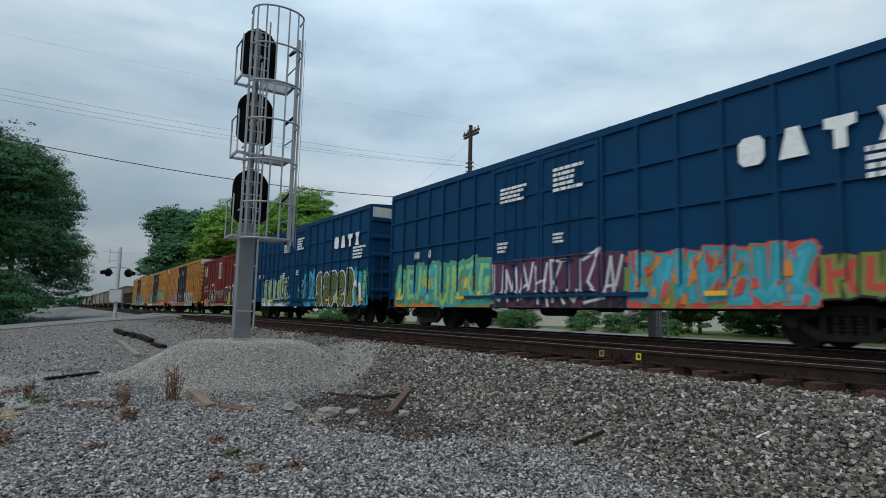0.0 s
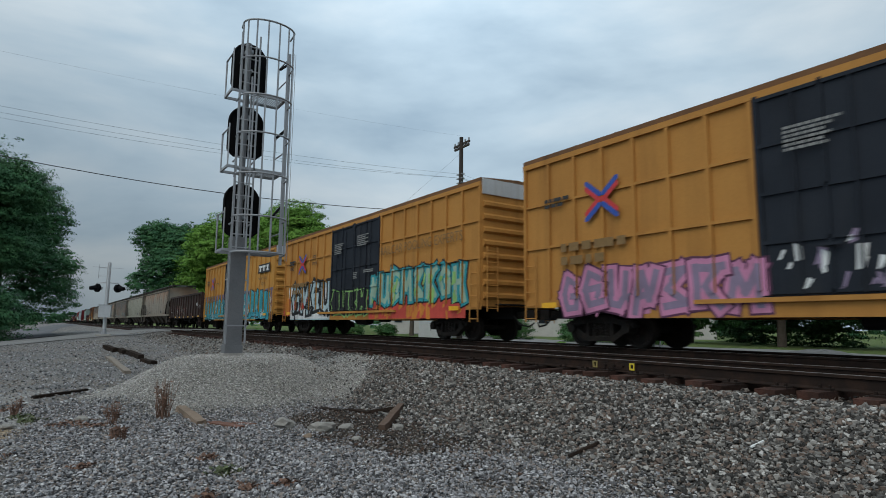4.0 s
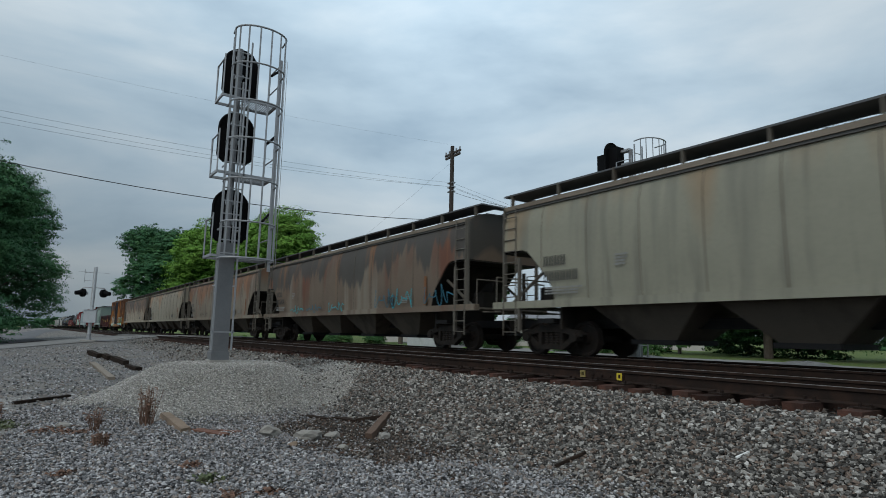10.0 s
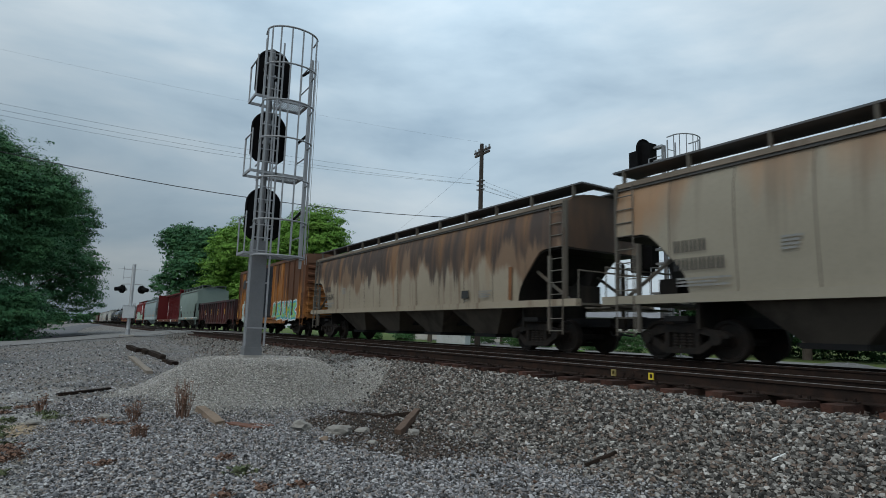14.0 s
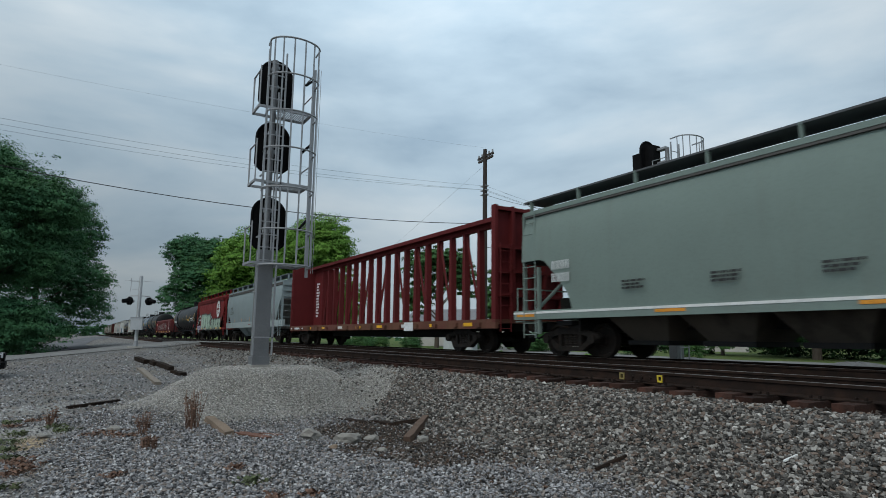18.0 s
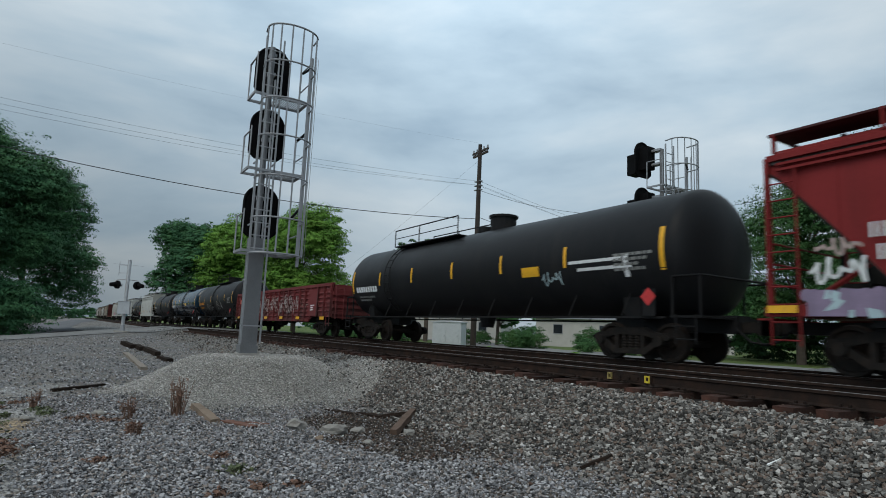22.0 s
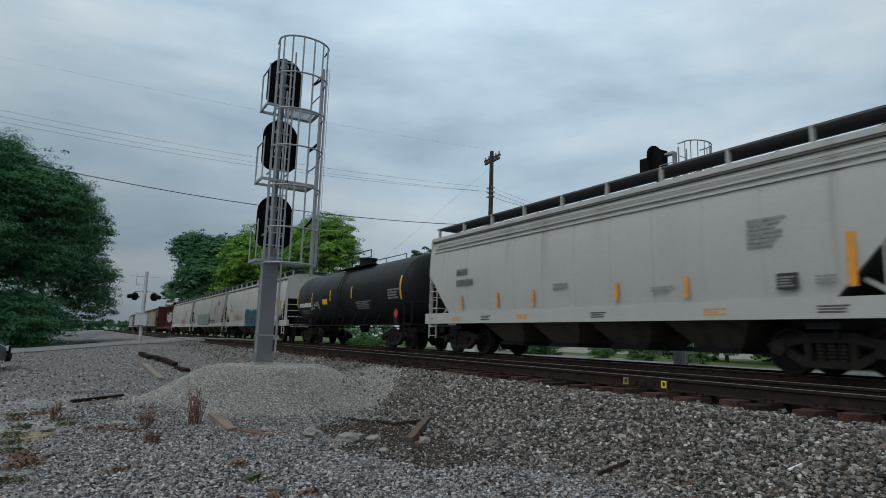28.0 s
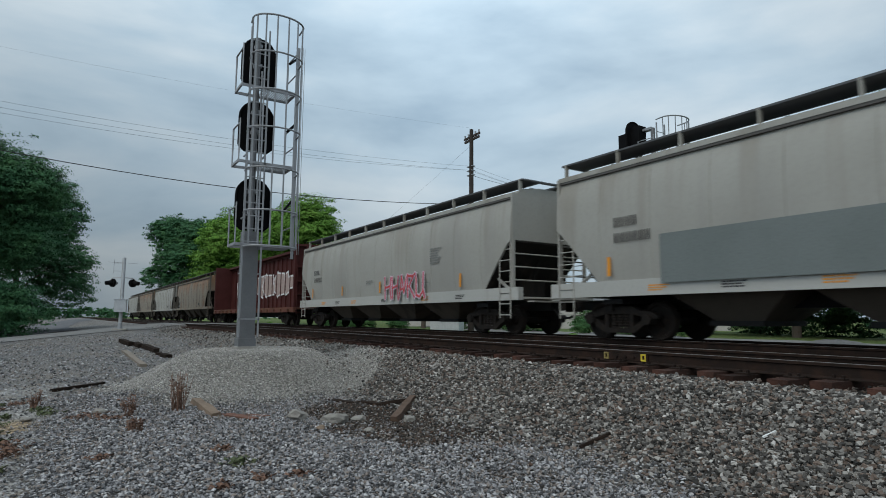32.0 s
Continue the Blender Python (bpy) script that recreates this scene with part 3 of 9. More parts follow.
def new_car(name, right, left, label):
    """A car whose body runs from left to right in the train's own measure."""
    c = thing(name, pose((right + left) / 2, YT, 0), label, "railroad car", "cars of the freight train")
    TRAIN.append((c, (right + left) / 2))
    return c, (right - left) / 2


def car_paint(name, color, streak=RUST, amount=0.5, second=None, rough=0.66, dirt=0.5, sscale=1.6):
    return surface(name, color, rough, spec=0.1, second=second, scale=0.8, amount=dirt, streak=streak, streak_amount=amount, streak_scale=sscale, fine=0.06, bump=0.06, bump_scale=6)


# ---- boxcars ----
def boxcar(right, left, label, body, roof, end_mat=None, top=5.20, sill=0.72, ribs=11, belts=(2.6, 3.9), door=(1.6, -1.6), door_mat=None, leaves=2, rib_depth=0.075, door_rows=4, ribbed_door=False, cap_mat=None, end_step=0.42):
    c, h = new_car("boxcar", right, left, label)
    W = 1.55
    floor_z = 1.12
    end_mat = end_mat or body
    d1, d0 = door[0], door[1]
    # body shell, sides with sills that step down between the trucks
    g = Geo().box(-h, h, -W, W, floor_z, top)
    part("body", g, body, c)
    for s in (-1, 1):
        y0, y1 = (s * W, s * (W + 0.03))
        g = Geo()
        if sill < floor_z:
            g.prism([(-h, floor_z - 0.10), (-h, floor_z + 0.12), (h, floor_z + 0.12), (h, floor_z - 0.10), (h - 3.1, floor_z - 0.10), (h - 3.7, sill), (-h + 3.7, sill), (-h + 3.1, floor_z - 0.10)], min(y0, y1), max(y0, y1))
        part("side_sill", g, body, c)
        g = Geo().box(-h, h, min(s * W, s * (W + 0.06)), max(s * W, s * (W + 0.06)), top - 0.16, top + 0.02)
        part("top_chord", g, roof, c)
    # ribs outside the doors on both sides
    for s in (-1, 1):
        xs = [-h + 0.06 + i * (d0 + h - 0.12) / (ribs - 1) for i in range(ribs)] + [d1 + 0.06 + i * (h - d1 - 0.12) / (ribs - 1) for i in range(ribs)]
        for x in xs:
            ya, yb = sorted((s * W, s * (W + rib_depth)))
            part("side_rib", Geo().prism_x([(ya, floor_z + 0.1), (yb, floor_z + 0.1), (yb, top - 0.16), (ya, top - 0.16)], x - 0.045, x + 0.045), body, c)
        for z in belts:
            for a, b in ((-h, d0 - 0.05), (d1 + 0.05, h)):
                ya, yb = sorted((s * W, s * (W + rib_depth * 0.8)))
                part("belt_rail", Geo().box(a, b, ya, yb, z - 0.035, z + 0.035), body, c)
    # plug doors with frames, ribs and locking bars
    dm = door_mat or body
    for s in (-1, 1):
        lw = (d1 - d0) / leaves
        for k in range(leaves):
            a, b = d0 + k * lw + 0.02, d0 + (k + 1) * lw - 0.02
            ya, yb = sorted((s * W, s * (W + 0.055)))
            dr = part("door", Geo().box(a, b, ya, yb, floor_z - 0.02, top - 0.18), dm, c)
            g = Geo()
            ya, yb = sorted((s * (W + 0.055), s * (W + 0.10)))
            g.box(a, a + 0.09, ya, yb, floor_z, top - 0.2).box(b - 0.09, b, ya, yb, floor_z, top - 0.2)
            if ribbed_door:
                n = 15
                for i in range(n):
                    z = floor_z + 0.1 + i * (top - floor_z - 0.5) / (n - 1)
                    g.box(a + 0.1, b - 0.1, ya, yb, z, z + 0.09)
            else:
                for i in range(door_rows + 1):
                    z = floor_z + 0.02 + i * (top - floor_z - 0.34) / door_rows
                    g.box(a + 0.09, b - 0.09, ya, yb, z, z + 0.07)
                g.box((a + b) / 2 - 0.03, (a + b) / 2 + 0.03, ya, yb, floor_z, top - 0.2)
            part("door_rib", g, dm, dr)
            g = Geo()
            for u in (0.3, 0.7):
                x = a + (b - a) * u
                g.cyl((x, s * (W + 0.13), floor_z), (x, s * (W + 0.13), top - 0.3), 0.022, 6)
            part("locking_bar", g, dm, dr)
            part("door_handle", Geo().box(a + (b - a) * 0.5 - 0.22, a + (b - a) * 0.5 + 0.22, *sorted((s * (W + 0.12), s * (W + 0.16))), 1.95, 2.0), dm, dr)
        ya, yb = sorted((s * W, s * (W + 0.12)))
        part("door_track", Geo().box(d0 - 1.4, d1 + 1.4, ya, yb, floor_z - 0.12, floor_z - 0.03), body, c)
    # roof, slightly peaked, with seams
    g = Geo().prism_x([(-W - 0.05, top), (W + 0.05, top), (W + 0.05, top + 0.03), (0, top + 0.14), (-W - 0.05, top + 0.03)], -h, h)
    rf = part("roof", g, roof, c)
    n = 14
    for i in range(n):
        x = -h + (i + 0.5) * 2 * h / n
        part("roof_seam", Geo().prism_x([(-W, top + 0.03), (W, top + 0.03), (W, top + 0.06), (0, top + 0.17), (-W, top + 0.06)], x - 0.03, x + 0.03), roof, rf)
    # ends: pressed horizontal corrugations, a plain top panel, ladders
    for s in (-1, 1):
        ya, yb = -W + 0.05, W - 0.05
        z = floor_z + 0.2
        while z < top - 0.75:
            xa, xb = s * h, s * (h + 0.09)
            g = Geo().prism([(xa, z), (xb, z + 0.07), (xb, z + 0.17), (xa, z + 0.24)] if s > 0 else [(xa, z), (xa, z + 0.24), (xb, z + 0.17), (xb, z + 0.07)], ya, yb)
            part("end_corrugation", g, end_mat, c)
            z += end_step
        part("end_panel", Geo().box(*sorted((s * h, s * (h + 0.05))), -W, W, top - 0.5, top), cap_mat or roof, c)
        ladder(c, s * (h + 0.13), -1.22, 0.95, 3.0, "y", end_mat)
        ladder(c, s * (h - 0.3), -W - 0.09, 0.62, 2.5, "x", body)
        ladder(c, s * (h - 0.3), W + 0.09, 0.62, 2.5, "x", body)
        part("end_platform", Geo().box(*sorted((s * h, s * (h + 0.36))), -1.0, 1.0, 1.16, 1.20), GRIME, c)
        part("handbrake_wheel", Geo().cyl((s * (h + 0.16), 0.5, 2.4), (s * (h + 0.22), 0.5, 2.4), 0.28, 12), end_mat, c) if s > 0 else None
        coupler(c, s * h, s)
    underframe(c, h, floor_z, h - 2.35)
    faces = [(-h, h, floor_z + 0.12, top - 0.16, -W), (-h, h, sill, floor_z + 0.12, -W - 0.03), (d0, d1, floor_z, top - 0.18, -W - 0.055)]
    faces += [(x - 0.045, x + 0.045, floor_z + 0.1, top - 0.16, -W - rib_depth) for x in xs]
    lw = (d1 - d0) / leaves
    for k in range(leaves):
        for u in (0.02, lw - 0.11):
            faces.append((d0 + k * lw + u, d0 + k * lw + u + 0.09, floor_z, top - 0.2, -W - 0.10))
        rows = 14 if ribbed_door else door_rows
        for i in range(rows + 1):
            z = floor_z + (0.1 + i * (top - floor_z - 0.5) / rows if ribbed_door else 0.02 + i * (top - floor_z - 0.34) / rows)
            faces.append((d0 + k * lw + 0.1, d0 + (k + 1) * lw - 0.1, z, z + (0.09 if ribbed_door else 0.07), -W - 0.10))
    faces += [(a, b, z - 0.035, z + 0.035, -W - rib_depth * 0.8) for z in belts for a, b in ((-h, d0 - 0.05), (d1 + 0.05, h))]
    RELIEF[c.name] = faces
    return c, h, -W - 0.085


def underframe(c, h, z, tx, tanks=True, hub=None):
    part("centre_sill", Geo().box(-h, h, -0.28, 0.28, 0.74, z), BLACK, c)
    for s in (-1, 1):
        part("bolster", Geo().box(s * tx - 0.3, s * tx + 0.3, -1.4, 1.4, 0.86, z), BLACK, c)
        bogie(c, s * tx, hub)
    if tanks:
        part("air_reservoir", Geo().cyl((-1.2, -0.7, 0.72), (-0.1, -0.7, 0.72), 0.22, 12), BLACK, c)
        part("brake_cylinder", Geo().cyl((0.9, -0.65, 0.78), (1.6, -0.65, 0.78), 0.16, 10).cyl((1.6, -0.65, 0.78), (2.5, -0.4, 0.78), 0.03, 6), BLACK, c)


# ---- covered hoppers ----
# dark tone of the painted eave shadow and the blue-grey car's stripe
EAVE_DARK = surface("dark_eave_strip", (0.09, 0.085, 0.08), 0.8, second=(0.06, 0.055, 0.05), scale=3)


def hopper(right, left, label, body, frame_mat, roof=None, bays=4, eave=4.14, peak=4.50, sill=1.27, bulge=0.06, cut=1.75, cut_top=2.95, walk_mat=None, under=None, open_side=True, sill_mat=None, flat=False, sill_up=0.10, seam_mat=None, diag=False, bay_mat=None, inset=0.45, over=0.35, seams=True, beams=False):
    """A covered hopper: a bulging body with slope sheets at the ends, side sills, outlet bays, roof walks and end frames."""
    c, h = new_car("covered_hopper", right, left, label)
    roof, walk_mat, under, sill_mat = roof or body, walk_mat or BLACK, under or BLACK, sill_mat or body
    W = 1.50

    def section(x, zb):
        k = (eave - sill)
        pts = []
        zs = [zb + (eave - zb) * i / 8 for i in range(9)]
        side = []
        for z in zs:
            u = max(0.0, min(1.0, (z - sill) / k))
            side.append((W + (0 if flat else bulge * math.sin(math.pi * u * 0.95)) - 0.10 * max(0, u - 0.82) / 0.18, z))
        right_side = [(x, -a, b) for a, b in side]
        left_side = [(x, a, b) for a, b in reversed(side)]
        top = [(x, -W * 0.72, eave + (peak - eave) * 0.66), (x, -0.45, peak), (x, 0.45, peak), (x, W * 0.72, eave + (peak - eave) * 0.66)]
        return right_side + top + left_side

    e = h - inset
    g = Geo()
    rings = []
    if flat or diag:
        us, drop = (0, 0.12, 0.5, 0.9, 0.97), (0.0, 0.08, 0.45, 0.86, 0.97)
    else:
        us, drop = (0, 0.40, 0.50, 0.60, 0.88, 0.95, 0.985), (0.0, 0.0, 0.04, 0.16, 0.56, 0.70, 0.86)
    rise = lambda u: float(np.interp(u, (*us, 1), (*drop, 1)))
    for u in us:
        rings.append(section(-e + cut * u, cut_top - (cut_top - sill) * rise(u)))
    inner = [section(-e + cut + i * (2 * e - 2 * cut) / 8, sill) for i in range(9)]
    rings += inner
    for u in reversed(us):
        rings.append(section(e - cut * u, cut_top - (cut_top - sill) * rise(u)))
    g.loft(rings)
    part("body", g, body, c, smooth=35)
    # panel seams on the near and the far side
    for i in range(1, 12 if seams else 1):
        x = -e + i * 2 * e / 12
        for s in (-1, 1):
            zb = sill if abs(x) < e - cut else cut_top - (cut_top - sill) * rise(max(0, min(1, (e - abs(x)) / cut))) + 0.03
            pts = []
            for k in range(7):
                z = zb + (eave - 0.1 - zb) * k / 6
                u = max(0, (z - sill) / (eave - sill))
                pts.append((x, s * (W + (0 if flat else bulge * math.sin(math.pi * u * 0.95)) - 0.10 * max(0, u - 0.82) / 0.18 + 0.004), z))
            part("seam", Geo().pipe(pts, 0.011, 4), seam_mat or body, c)
    for s in (-1, 1):
        ya, yb = sorted((s * (W - 0.12), s * (W + 0.07)))
        part("side_sill", Geo().box(-h, h, ya, yb, sill - 0.16, sill + sill_up), sill_mat, c)
        ya, yb = sorted((s * (W - 0.14), s * (W + 0.03)))
        part("eave_rail", Geo().box(-e, e, ya, yb, eave - 0.07, eave + 0.05), roof, c)
        # a strip that paints in the shadow line under the eave rail
        ya, yb = sorted((s * (W - 0.14), s * (W + (0.0 if flat else bulge * 0.45) - 0.03)))
        part("eave_gap", Geo().box(-e + 0.05, e - 0.05, ya, yb, eave - 0.13, eave - 0.071), EAVE_DARK, c)
        # slope sheets, with the deep shade put into their dark colour, and end frames
        for q in (-1, 1):
            xs = sorted((q * (e + 0.03), q * (e - 0.05)))
            part("corner_post", Geo().box(*xs, *sorted((s * (W - 0.05), s * (W + 0.05))), sill, eave), frame_mat, c)
            xs = sorted((q * (h - 1.05), q * (h - 1.13)))
            if not diag:
                part("frame_post", Geo().box(*xs, *sorted((s * (W - 0.05), s * (W + 0.05))), 0.62, cut_top - 0.2), frame_mat, c)
            part("diagonal_brace", Geo().pipe([(q * (h - 0.5), s * (W - 0.25), sill), (q * (h - 1.9), s * (W - 0.25), sill + 0.9)], 0.05, 5), frame_mat, c)
            ladder(c, q * (e - 0.30), s * (W + 0.08), 0.50, (cut_top if diag else eave) if s < 0 else 2.6, "x", frame_mat, 0.52, 0.33)
    for q in (-1, 1):
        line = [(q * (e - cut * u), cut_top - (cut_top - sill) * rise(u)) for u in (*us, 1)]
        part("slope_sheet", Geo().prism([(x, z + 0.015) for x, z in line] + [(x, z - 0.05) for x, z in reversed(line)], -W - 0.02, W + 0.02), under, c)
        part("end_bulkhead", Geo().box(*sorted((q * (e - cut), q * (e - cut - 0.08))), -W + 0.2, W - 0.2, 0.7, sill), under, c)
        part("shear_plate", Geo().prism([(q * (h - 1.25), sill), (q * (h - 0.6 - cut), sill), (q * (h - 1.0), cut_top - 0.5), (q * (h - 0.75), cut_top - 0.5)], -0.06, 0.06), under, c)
        part("end_deck", Geo().box(*sorted((q * h, q * (h - 0.9))), -W, W, sill - 0.12, sill - 0.06), frame_mat, c)
        part("crossover_step", Geo().box(*sorted((q * (h + 0.02), q * (h + 0.32))), -1.25, 1.25, sill - 0.22, sill - 0.18), frame_mat, c)
        part("brake_gear", Geo().box(*sorted((q * (h - 0.9), q * (h - 1.4))), -0.5, 0.3, sill, sill + 0.5), under, c)
        part("brake_staff", Geo().cyl((q * (h - 0.4), 0.7, sill + 0.1), (q * (h - 0.4), 0.7, cut_top - 0.3), 0.04, 6), under, c)
        g = Geo().pipe([(q * (h - 0.03), -W + 0.05, sill - 0.1), (q * (h - 0.03), -W + 0.05, sill + 0.8), (q * (h - 0.03), W - 0.05, sill + 0.8), (q * (h - 0.03), W - 0.05, sill - 0.1)], 0.018, 5)
        if diag:
            for z in (0.45, 0.85, 1.25):
                part("end_rail", Geo().pipe([(q * e, -W, sill + z), (q * e, W, sill + z)], 0.022, 5), frame_mat, c)
            for z in (cut_top + 0.12, cut_top + 0.5, cut_top + 0.88) if beams else ():
                part("end_beam", Geo().box(*sorted((q * (e - 0.02), q * (e + 0.07))), -W + 0.04, W - 0.04, z, z + 0.09), frame_mat, c)
        else:
            part("end_handrail", g, frame_mat, c)
        coupler(c, q * h, q)
    # outlet bays between the trucks
    span = 2 * (h - 3.3)
    for i in range(bays):
        a = -span / 2 + i * span / bays
        b = a + span / bays
        m = (a + b) / 2
        rings = [[(a + 0.05, -W + 0.12, sill), (b - 0.05, -W + 0.12, sill), (b - 0.05, W - 0.12, sill), (a + 0.05, W - 0.12, sill)],
                 [(m - 0.52, -0.72, 0.46), (m + 0.52, -0.72, 0.46), (m + 0.52, 0.72, 0.46), (m - 0.52, 0.72, 0.46)]]
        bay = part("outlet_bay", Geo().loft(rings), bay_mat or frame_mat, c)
        part("outlet_gate", Geo().box(m - 0.6, m + 0.6, -0.85, 0.85, 0.36, 0.47), BLACK, bay)
    # roof walks on brackets and the trough hatch
    n = int(2 * e / 1.75)
    for s in (-1, 1):
        w = part("roof_walk", Geo().box(-e - over, e + over, *sorted((s * 0.42, s * 1.24)), peak + 0.155, peak + 0.20), walk_mat, c)
        for i in range(n + 1):
            x = -e + i * 2 * e / n
            part("walk_bracket", Geo().box(x - 0.022, x + 0.022, *sorted((s * 1.14, s * 1.25)), eave + (peak - eave) * 0.45, peak + 0.20), frame_mat, w)
    for q in (-1, 1):
        part("end_walk", Geo().box(*sorted((q * (e + 0.02), q * (e + over))), -0.42, 0.42, peak + 0.145, peak + 0.195), walk_mat, c)
    part("trough_hatch", Geo().box(-e + 0.5, e - 0.5, -0.32, 0.32, peak - 0.03, peak + 0.13), walk_mat, c)
    for i in range(8):
        x = -e + 0.9 + i * (2 * e - 1.8) / 7
        part("hatch_clamp", Geo().box(x - 0.04, x + 0.04, -0.38, 0.38, peak + 0.10, peak + 0.16), walk_mat, c)
    underframe(c, h, 0.98, h - 2.0, tanks=False)
    return c, h, -W - bulge - 0.012


# ---- gondolas ----
def gondola(right, left, label, body, top=2.6, bottom=0.80, ribs=14, pressed=False, drop=False):
    c, h = new_car("gondola_car", right, left, label)
    W = 1.48
    for s in (-1, 1):
        ya, yb = sorted((s * (W - 0.05), s * W))
        outline = [(-h, 1.02), (-h + 2.9, 1.02), (-h + 3.4, bottom), (h - 3.4, bottom), (h - 2.9, 1.02), (h, 1.02), (h, top), (-h, top)]
        part("side_sheet", Geo().prism(outline, ya, yb), body, c)
        ya, yb = sorted((s * (W - 0.08), s * (W + 0.10)))
        part("top_chord", Geo().box(-h, h, ya, yb, top - 0.07, top + 0.09), body, c)
        for i in range(ribs):
            x = -h + 0.1 + i * (2 * h - 0.2) / (ribs - 1)
            zb = 1.02 if abs(x) > h - 3.1 else bottom
            ya, yb = sorted((s * W, s * (W + 0.10)))
            part("side_post", Geo().box(x - 0.055, x + 0.055, ya, yb, zb, top - 0.06), body, c)
            if pressed and i < ribs - 1:
                x2 = x + (2 * h - 0.2) / (ribs - 1)
                z = zb + 0.22
                while z < top - 0.25:
                    rib = Geo()
                    rib.prism_x([(s * W, z), (s * (W + 0.065), z + 0.05), (s * (W + 0.065), z + 0.08), (s * W, z + 0.14)], x + 0.13, x2 - 0.13)
                    part("pressed_rib", rib, body, c)
                    z += 0.235
        ya, yb = sorted((s * (W - 0.02), s * (W + 0.06)))
        part("side_sill", Geo().box(-h + 3.3, h - 3.3, ya, yb, bottom - 0.03, bottom + 0.13), body, c)
    for q in (-1, 1):
        part("end_sheet", Geo().box(*sorted((q * h, q * (h - 0.06))), -W, W, 0.95, top), body, c)
        for k in range(4):
            z = 1.15 + k * (top - 1.35) / 4
            part("end_corrugation", Geo().box(*sorted((q * h, q * (h + 0.09))), -W, W, z, z + 0.16), body, c)
        ladder(c, q * (h - 0.28), -W - 0.12, 0.55, top - 0.2, "x", body)
        ladder(c, q * (h + 0.13), -1.15, 0.9, top - 0.1, "y", body)
        coupler(c, q * h, q)
    part("floor", Geo().box(-h + 0.05, h - 0.05, -W + 0.05, W - 0.05, 1.04, 1.10), GRIME, c)
    underframe(c, h, 1.03, h - 2.1)
    return c, h, -W - 0.105


# ---- tank cars ----
def tank(right, left, label, body, radius=1.55, zc=2.62, hatch=0.0, rails=(-1.8, 1.8), hub=None, lad_x=0.0):
    c, h = new_car("tank_car", right, left, label)
    n = 40
    e = h - 0.15
    prof = [(-e + 0.62 * (1 - math.cos(math.pi / 2 * i / 8)), radius * math.sin(math.pi / 2 * i / 8) + 0.01) for i in range(9)]
    prof += [(-e * 0.45, radius), (-e * 0.44, radius + 0.006), (0, radius + 0.006), (e * 0.44, radius + 0.006), (e * 0.45, radius)]
    prof += [(-x, r) for x, r in reversed(prof[:9])]
    rings = [[(x, r * math.cos(2 * math.pi * i / n), zc + r * math.sin(2 * math.pi * i / n)) for i in range(n)] for x, r in prof]
    part("tank_shell", Geo().loft(rings), body, c, smooth=50)
    for q in (-1, 1):
        g = Geo()
        xx = q * (h - 2.1)
        g.prism_x([(-1.05, 1.02), (1.05, 1.02), (1.12, 1.58), (0.7, 1.42), (-0.7, 1.42), (-1.12, 1.58)], xx - 0.25, xx + 0.25)
        part("saddle", g, BLACK, c)
        part("stub_sill", Geo().box(*sorted((q * (h + 0.1), q * (h - 3.3))), -0.3, 0.3, 0.72, 1.12), BLACK, c)
        part("end_deck", Geo().box(*sorted((q * (h + 0.05), q * (h - 0.75))), -1.45, 1.45, 1.02, 1.07), BLACK, c)
        g = Geo()
        x1, x2 = q * (h - 0.02), q * (h - 0.72)
        for s in (-1, 1):
            g.pipe([(x1, s * 1.4, 1.05), (x1, s * 1.4, 1.95), (x2, s * 1.4, 1.95), (x2, s * 1.4, 1.05)], 0.028, 5)
        g.pipe([(x1, -1.4, 1.95), (x1, 1.4, 1.95)], 0.028, 5)
        part("end_handrail", g, BLACK, c)
        ladder(c, q * (h - 0.35), -1.47, 0.45, 1.1, "x", BLACK, 0.5, 0.28, "step_ladder")
        coupler(c, q * h, q)
    for s in (-1, 1):
        g = Geo().box(-h + 0.9, h - 0.9, *sorted((s * 1.32, s * 1.44)), 1.0, 1.05)
        part("running_board", g, BLACK, c)
        for i in range(9):
            x = -h + 2.2 + i * (2 * h - 4.4) / 8
            part("board_bracket", Geo().pipe([(x, s * 1.38, 1.02), (x + 0.14, s * 1.20, 1.62)], 0.022, 4), BLACK, c)
    # dome fittings, platform, handrails and side ladder
    top = zc + radius
    part("fitting_housing", Geo().cyl((hatch, 0, top - 0.05), (hatch, 0, top + 0.42), 0.46, 18).cyl((hatch, 0, top + 0.42), (hatch, 0, top + 0.50), 0.52, 18), BLACK, c)
    part("manway", Geo().cyl((hatch - 1.05, 0, top - 0.05), (hatch - 1.05, 0, top + 0.22), 0.3, 14), BLACK, c)
    a, b = rails
    wk = part("platform", Geo().box(a, b, -1.0, -0.55, top - 0.12, top - 0.08).box(a, b, 0.55, 1.0, top - 0.12, top - 0.08), BLACK, c)
    g = Geo()
    for s in (-1, 1):
        xs = [a, a + (b - a) * 0.42, b]
        for x in xs:
            g.pipe([(x, s * 0.98, top - 0.1), (x, s * 0.98, top + 0.60)], 0.024, 5)
        g.pipe([(a, s * 0.98, top + 0.60), (b, s * 0.98, top + 0.60)], 0.026, 5)
        g.pipe([(a, s * 0.98, top + 0.25), (b, s * 0.98, top + 0.25)], 0.018, 5)
    part("handrail", g, BLACK, wk)
    g = Geo()
    pts = [(lad_x, -(radius + 0.07) * math.cos(t), zc + (radius + 0.07) * math.sin(t)) for t in [radians(-55 + i * 12) for i in range(11)]]
    for u in (-0.22, 0.22):
        g.pipe([(p[0] + u, p[1], p[2]) for p in pts], 0.02, 4)
    lad = part("side_ladder", g, BLACK, c)
